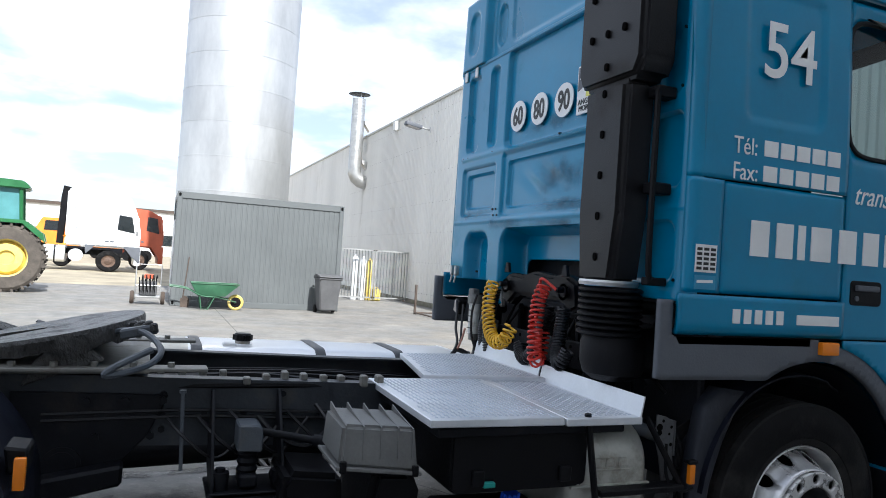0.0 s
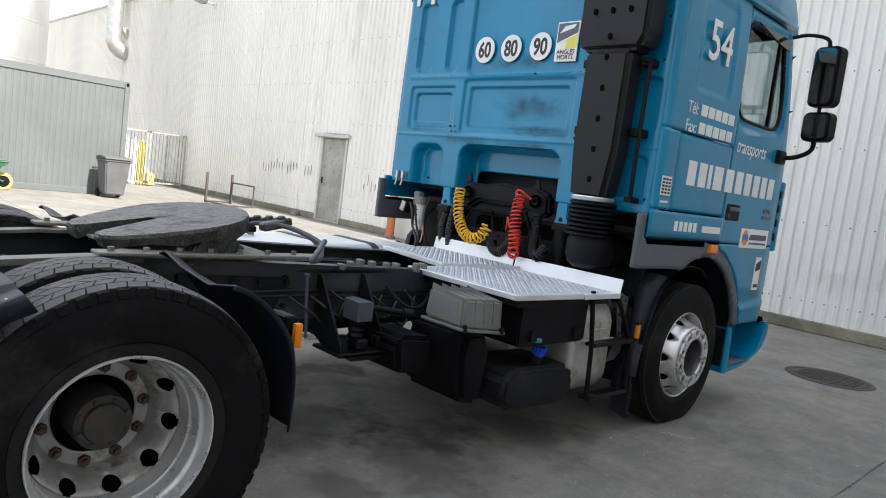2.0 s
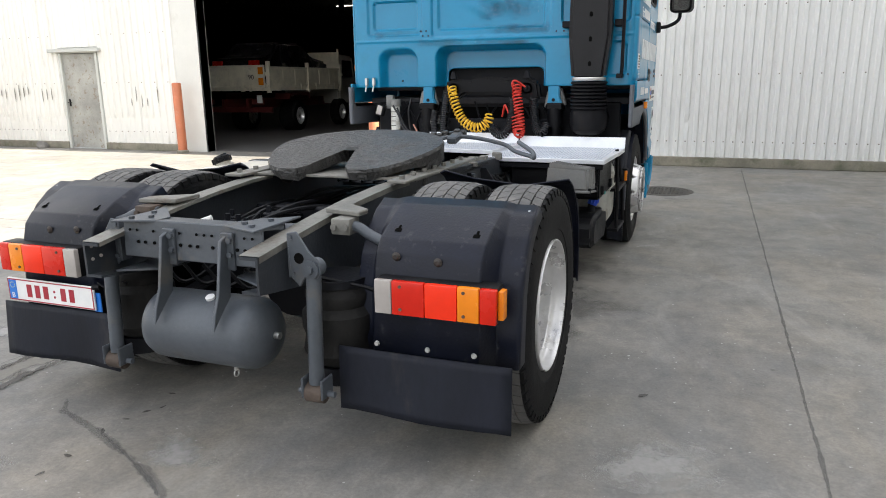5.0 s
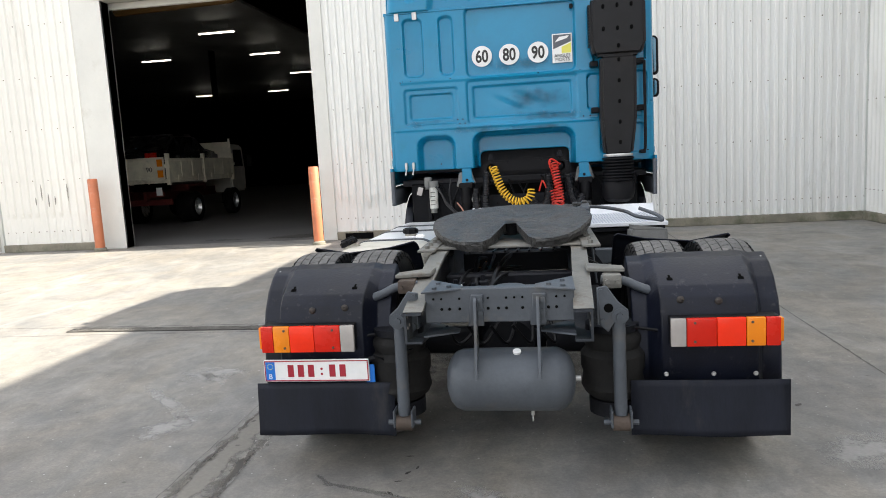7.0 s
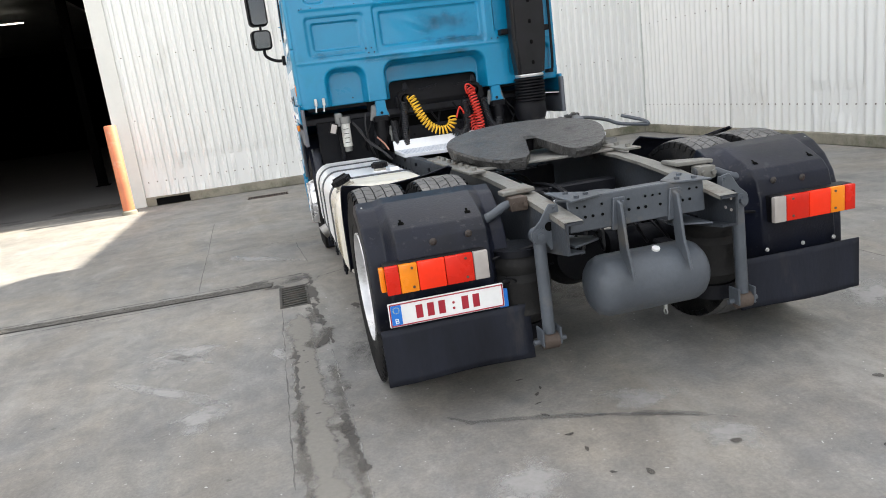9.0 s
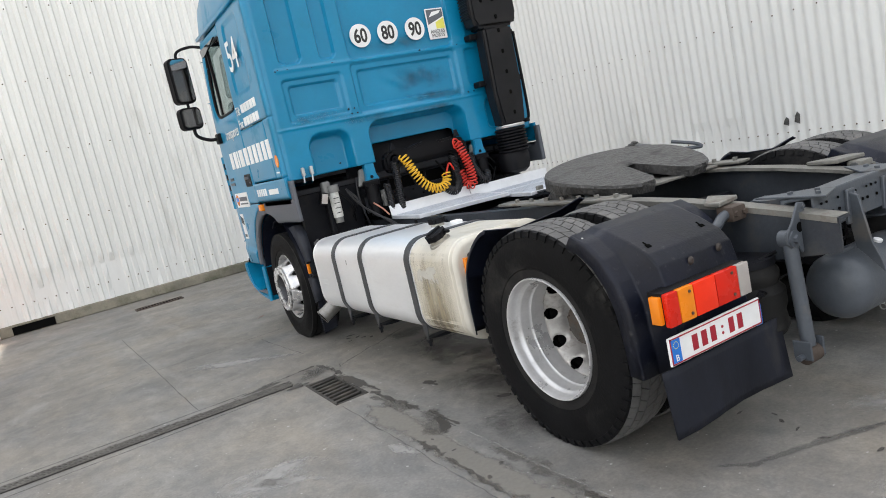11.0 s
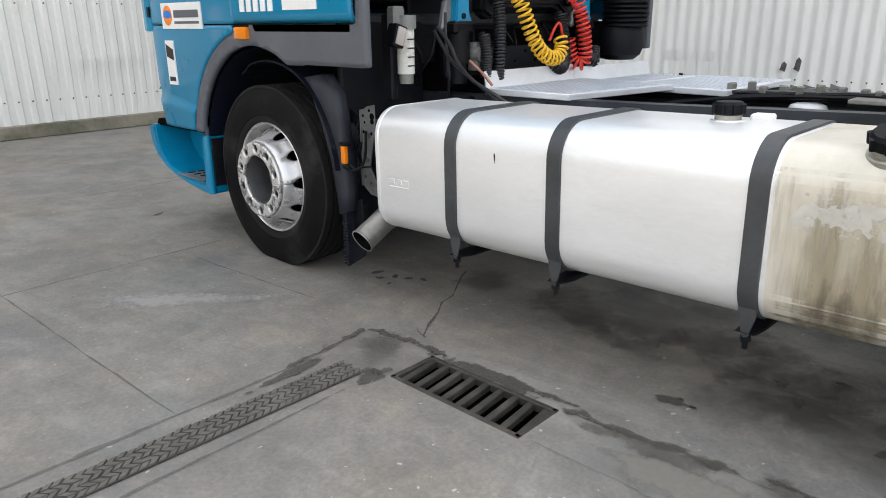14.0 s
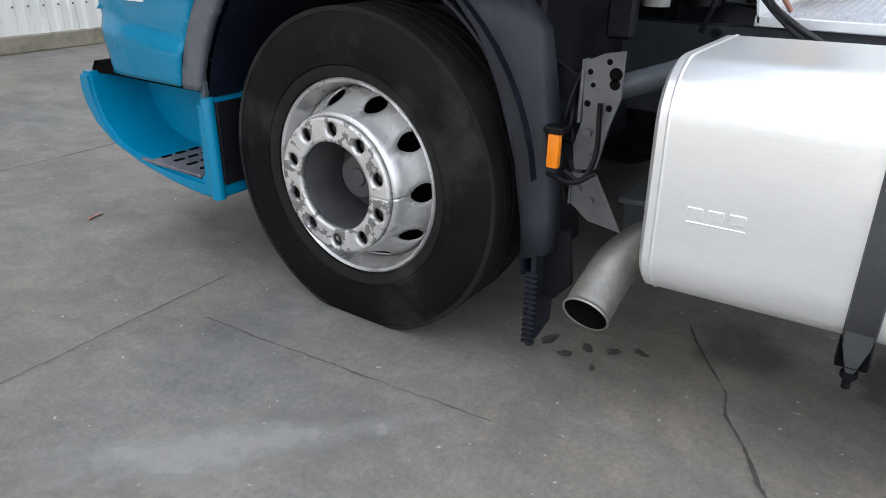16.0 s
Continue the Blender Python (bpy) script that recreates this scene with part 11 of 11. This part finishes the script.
# ---- behind and under the cab
def engine_bay():
    # plain block; the shade under the cab is put into its colour
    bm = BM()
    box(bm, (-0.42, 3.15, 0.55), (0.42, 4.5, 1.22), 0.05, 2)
    part("engine", bm, "shadeblack", TRUCK)
    bm = BM()      # gearbox
    lathe(bm, [(2.35, 0.12), (2.4, 0.2), (2.8, 0.24), (3.2, 0.3)], (0, 0, 0.66), "y", 24)
    part("gearbox", bm, "chassis", TRUCK)
    bm = BM()
    for x0, x1 in ((-1.1, -0.55), (0.5, 1.1)):
        box(bm, (x0, 3.14, 0.80), (x1, 3.18, 1.26), 0.01, 1)
    box(bm, (-0.6, 3.19, 1.05), (0.6, 3.22, 1.60), 0.01, 1)
    parts("splash_panel", bm, "chassis", TRUCK)
    bm = BM()      # steel cross beam with holes
    box(bm, (-0.60, 2.93, 0.99), (0.62, 2.96, 1.13), 0.006, 1)
    cb = part("cab_beam", bm, "chassis", TRUCK)
    bm = BM()
    for k in range(12):
        cyl(bm, (-0.5 + 0.09 * k, 2.925, 1.10 - 0.05 * (k % 2)), (-0.5 + 0.09 * k, 2.931, 1.10 - 0.05 * (k % 2)), 0.009, seg=8)
    part("hole", bm, "shadeblack", cb)["kind"] = "stuff"
    bm = BM()      # moulded hose carrier
    prism(bm, [(-0.36, 1.30), (-0.36, 1.42), (-0.28, 1.46), (-0.12, 1.45), (0.02, 1.48), (0.20, 1.46), (0.36, 1.47), (0.46, 1.43), (0.48, 1.30), (0.40, 1.27), (0.30, 1.33), (-0.18, 1.33), (-0.28, 1.26)], 2.90, 2.99, "y", 0.02, 2)
    hc = part("hose_carrier", bm, "black", TRUCK, "moulded black hose carrier")
    bm = BM()
    for x in (-0.27, 0.37):
        lathe(bm, [(-0.02, 0.045), (-0.02, 0.03), (0.0, 0.03)], (x, 2.90, 1.38), "y", 20)
        cyl(bm, (x, 2.84, 1.39), (x, 2.90, 1.39), 0.016, seg=12)
        prism(bm, [(x - 0.03, 1.46), (x + 0.03, 1.46), (x + 0.012, 1.52), (x - 0.012, 1.52)], 2.88, 2.90, "y", 0.003, 1)
    parts("socket", bm, "chassis", hc)
    for s in (-1, 1):
        x = 0.04 + s * 0.56
        bm = BM()
        cyl(bm, (x, 2.93, 0.96), (x, 2.93, 1.06), 0.045, seg=18)
        cyl(bm, (x, 2.93, 1.06), (x, 2.93, 1.22), 0.062, seg=20)
        box(bm, (x - 0.07, 2.88, 1.20), (x + 0.07, 3.0, 1.26), 0.012, 1)
        part("cab_damper", bm, "black", TRUCK)
        bm = BM()
        prism(bm, [(x - 0.10, 1.22), (x - 0.07, 1.36), (x + 0.05, 1.38), (x + 0.09, 1.24)], 2.94, 2.98, "y", 0.01, 1)
        part("cab_mount", bm, "castgrey", TRUCK)
    bm = BM()
    cyl(bm, (-0.85, 2.96, 1.025), (-0.85, 2.96, 1.235), 0.041, seg=24)
    ft = part("oil_filter", bm, "filterwhite", TRUCK, "grubby white spin-on filter")
    bm = BM()
    cyl(bm, (-0.85, 2.96, 1.23), (-0.85, 2.96, 1.29), 0.052, seg=20)
    part("filter_head", bm, "castgrey", ft)
    bm = BM()
    box(bm, (-0.935, 2.94, 1.21), (-0.865, 3.0, 1.33), 0.01, 1)
    part("filter_bracket", bm, "castgrey", ft)
    bm = BM()
    cyl(bm, (-0.85, 2.96, 0.98), (-0.85, 2.96, 1.03), 0.034, seg=16)
    part("filter_cup", bm, "castgrey", ft)
    bm = BM()
    box(bm, (-0.915, 2.99, 0.90), (-0.875, 3.06, 1.30), 0.008, 1)
    part("filter_post", bm, "chassis", TRUCK)
    bm = BM()
    for k in range(4):
        box(bm, (-0.876, 2.918, 1.06 + 0.04 * k), (-0.83, 2.9205, 1.066 + 0.04 * k))
    parts("print_bar", bm, "ink", ft)
    bm = BM()
    box(bm, (-1.00, 2.87, 1.15), (-0.93, 2.93, 1.25), 0.01, 2, Matrix.Rotation(radians(18), 3, "Y"))
    wl_ = part("work_lamp", bm, "black", TRUCK)
    bm = BM()
    box(bm, (-0.99, 2.862, 1.16), (-0.94, 2.872, 1.24), 0.006, 2, Matrix.Rotation(radians(18), 3, "Y"))
    part("lens", bm, "whitelens", wl_)
    bm = BM()
    tube(bm, smooth_path([(-0.80, 2.80, 1.24), (-0.74, 2.78, 1.16), (-0.70, 2.76, 1.07), (-0.62, 2.74, 0.99), (-0.55, 2.68, 0.93), (-0.52, 2.60, 0.88)], 6), 0.009, 8)
    tube(bm, smooth_path([(-0.78, 2.84, 1.22), (-0.70, 2.80, 1.08), (-0.60, 2.75, 0.985), (-0.53, 2.66, 0.89)], 6), 0.008, 8)
    tube(bm, smooth_path([(-0.66, 2.88, 1.30), (-0.68, 2.86, 1.18), (-0.66, 2.86, 1.02), (-0.62, 2.9, 0.9)], 6), 0.008, 8)
    part("fuel_hose", bm, "blackhose", TRUCK)
    bm = BM()
    tube(bm, smooth_path([(-0.60, 2.78, 1.08), (-0.55, 2.74, 1.02), (-0.52, 2.70, 0.96)], 6), 0.007, 8)
    part("pipe", bm, "copper", TRUCK)
    bm = BM()
    box(bm, (-0.46, 2.86, 1.02), (-0.40, 2.92, 1.16), 0.012, 2)
    cyl(bm, (-0.43, 2.84, 1.10), (-0.43, 2.90, 1.10), 0.04, seg=14)
    part("valve", bm, "castgrey", TRUCK)
    rnd = random.Random(3)
    bm = BM()
    for k in range(16):
        x = -0.9 + 1.9 * rnd.random()
        a = Vector((x, 3.0 + 0.1 * rnd.random(), 1.3 - 0.1 * rnd.random()))
        b = Vector((x + 0.4 * (rnd.random() - 0.5), 2.98 + 0.1 * rnd.random(), 0.9 + 0.1 * rnd.random()))
        tube(bm, smooth_path([a, (a + b) / 2 + Vector((0.1 * (rnd.random() - 0.5), -0.05, 0)), b], 4), 0.009, 6)
    part("loom", bm, "black", TRUCK)["kind"] = "stuff"


M["castgrey"] = mat("cast_aluminium", (0.25, 0.25, 0.24), 0.6, 0.5, 0.2, 8, 60, 0.2, dirt=(0.1, 0.09, 0.07), dirt_amt=0.3, dirt_scale=8)
M["filterwhite"] = mat("filter_white", (0.62, 0.62, 0.58), 0.5, 0, 0.1, 6, 50, 0.05, dirt=(0.3, 0.27, 0.22), dirt_amt=0.25, dirt_scale=9)
engine_bay()


def hoses():
    yel = smooth_path([(-0.25, 2.79, 1.40), (-0.225, 2.755, 1.33), (-0.19, 2.735, 1.23), (-0.13, 2.72, 1.13), (-0.05, 2.71, 1.075), (0.03, 2.71, 1.07), (0.085, 2.72, 1.11), (0.10, 2.74, 1.17)], 6)
    part("air_coil", coil(BM(), yel, 0.035, 21, 0.0064), "yellow", TRUCK, "yellow coiled air line")
    red = smooth_path([(0.31, 2.81, 1.41), (0.32, 2.77, 1.33), (0.345, 2.745, 1.19), (0.358, 2.74, 1.06), (0.345, 2.76, 1.02), (0.315, 2.80, 1.05), (0.295, 2.82, 1.17)], 6)
    part("air_coil", coil(BM(), red, 0.035, 23, 0.0064), "redhose", TRUCK, "red coiled air line")
    bm = BM()
    tube(bm, smooth_path([(0.37, 2.84, 1.39), (0.30, 2.80, 1.44), (0.27, 2.80, 1.42), (0.28, 2.81, 1.36)], 6), 0.008, 8)
    tube(bm, smooth_path([(0.26, 2.82, 1.12), (0.21, 2.82, 1.24), (0.19, 2.84, 1.22), (0.17, 2.86, 1.15)], 6), 0.008, 8)
    parts("air_line", bm, "redhose", TRUCK)
    for pts, r, n in (([(-0.31, 2.84, 1.36), (-0.32, 2.82, 1.22), (-0.335, 2.81, 1.08), (-0.33, 2.82, 0.98)], 0.026, 24), ([(-0.42, 2.84, 1.20), (-0.425, 2.82, 1.10), (-0.42, 2.83, 0.98)], 0.024, 18),
                      ([(0.27, 2.86, 1.30), (0.265, 2.84, 1.20), (0.25, 2.81, 1.08), (0.20, 2.79, 1.01), (0.14, 2.79, 1.02), (0.10, 2.80, 1.07)], 0.032, 30),
                      ([(0.44, 2.85, 1.30), (0.45, 2.83, 1.18), (0.48, 2.80, 1.06), (0.53, 2.79, 1.03), (0.56, 2.81, 1.10)], 0.030, 26)):
        part("power_coil", coil(BM(), smooth_path(pts, 6), r, n, 0.0075), "blackhose", TRUCK, "black coiled electric cable")


hoses()
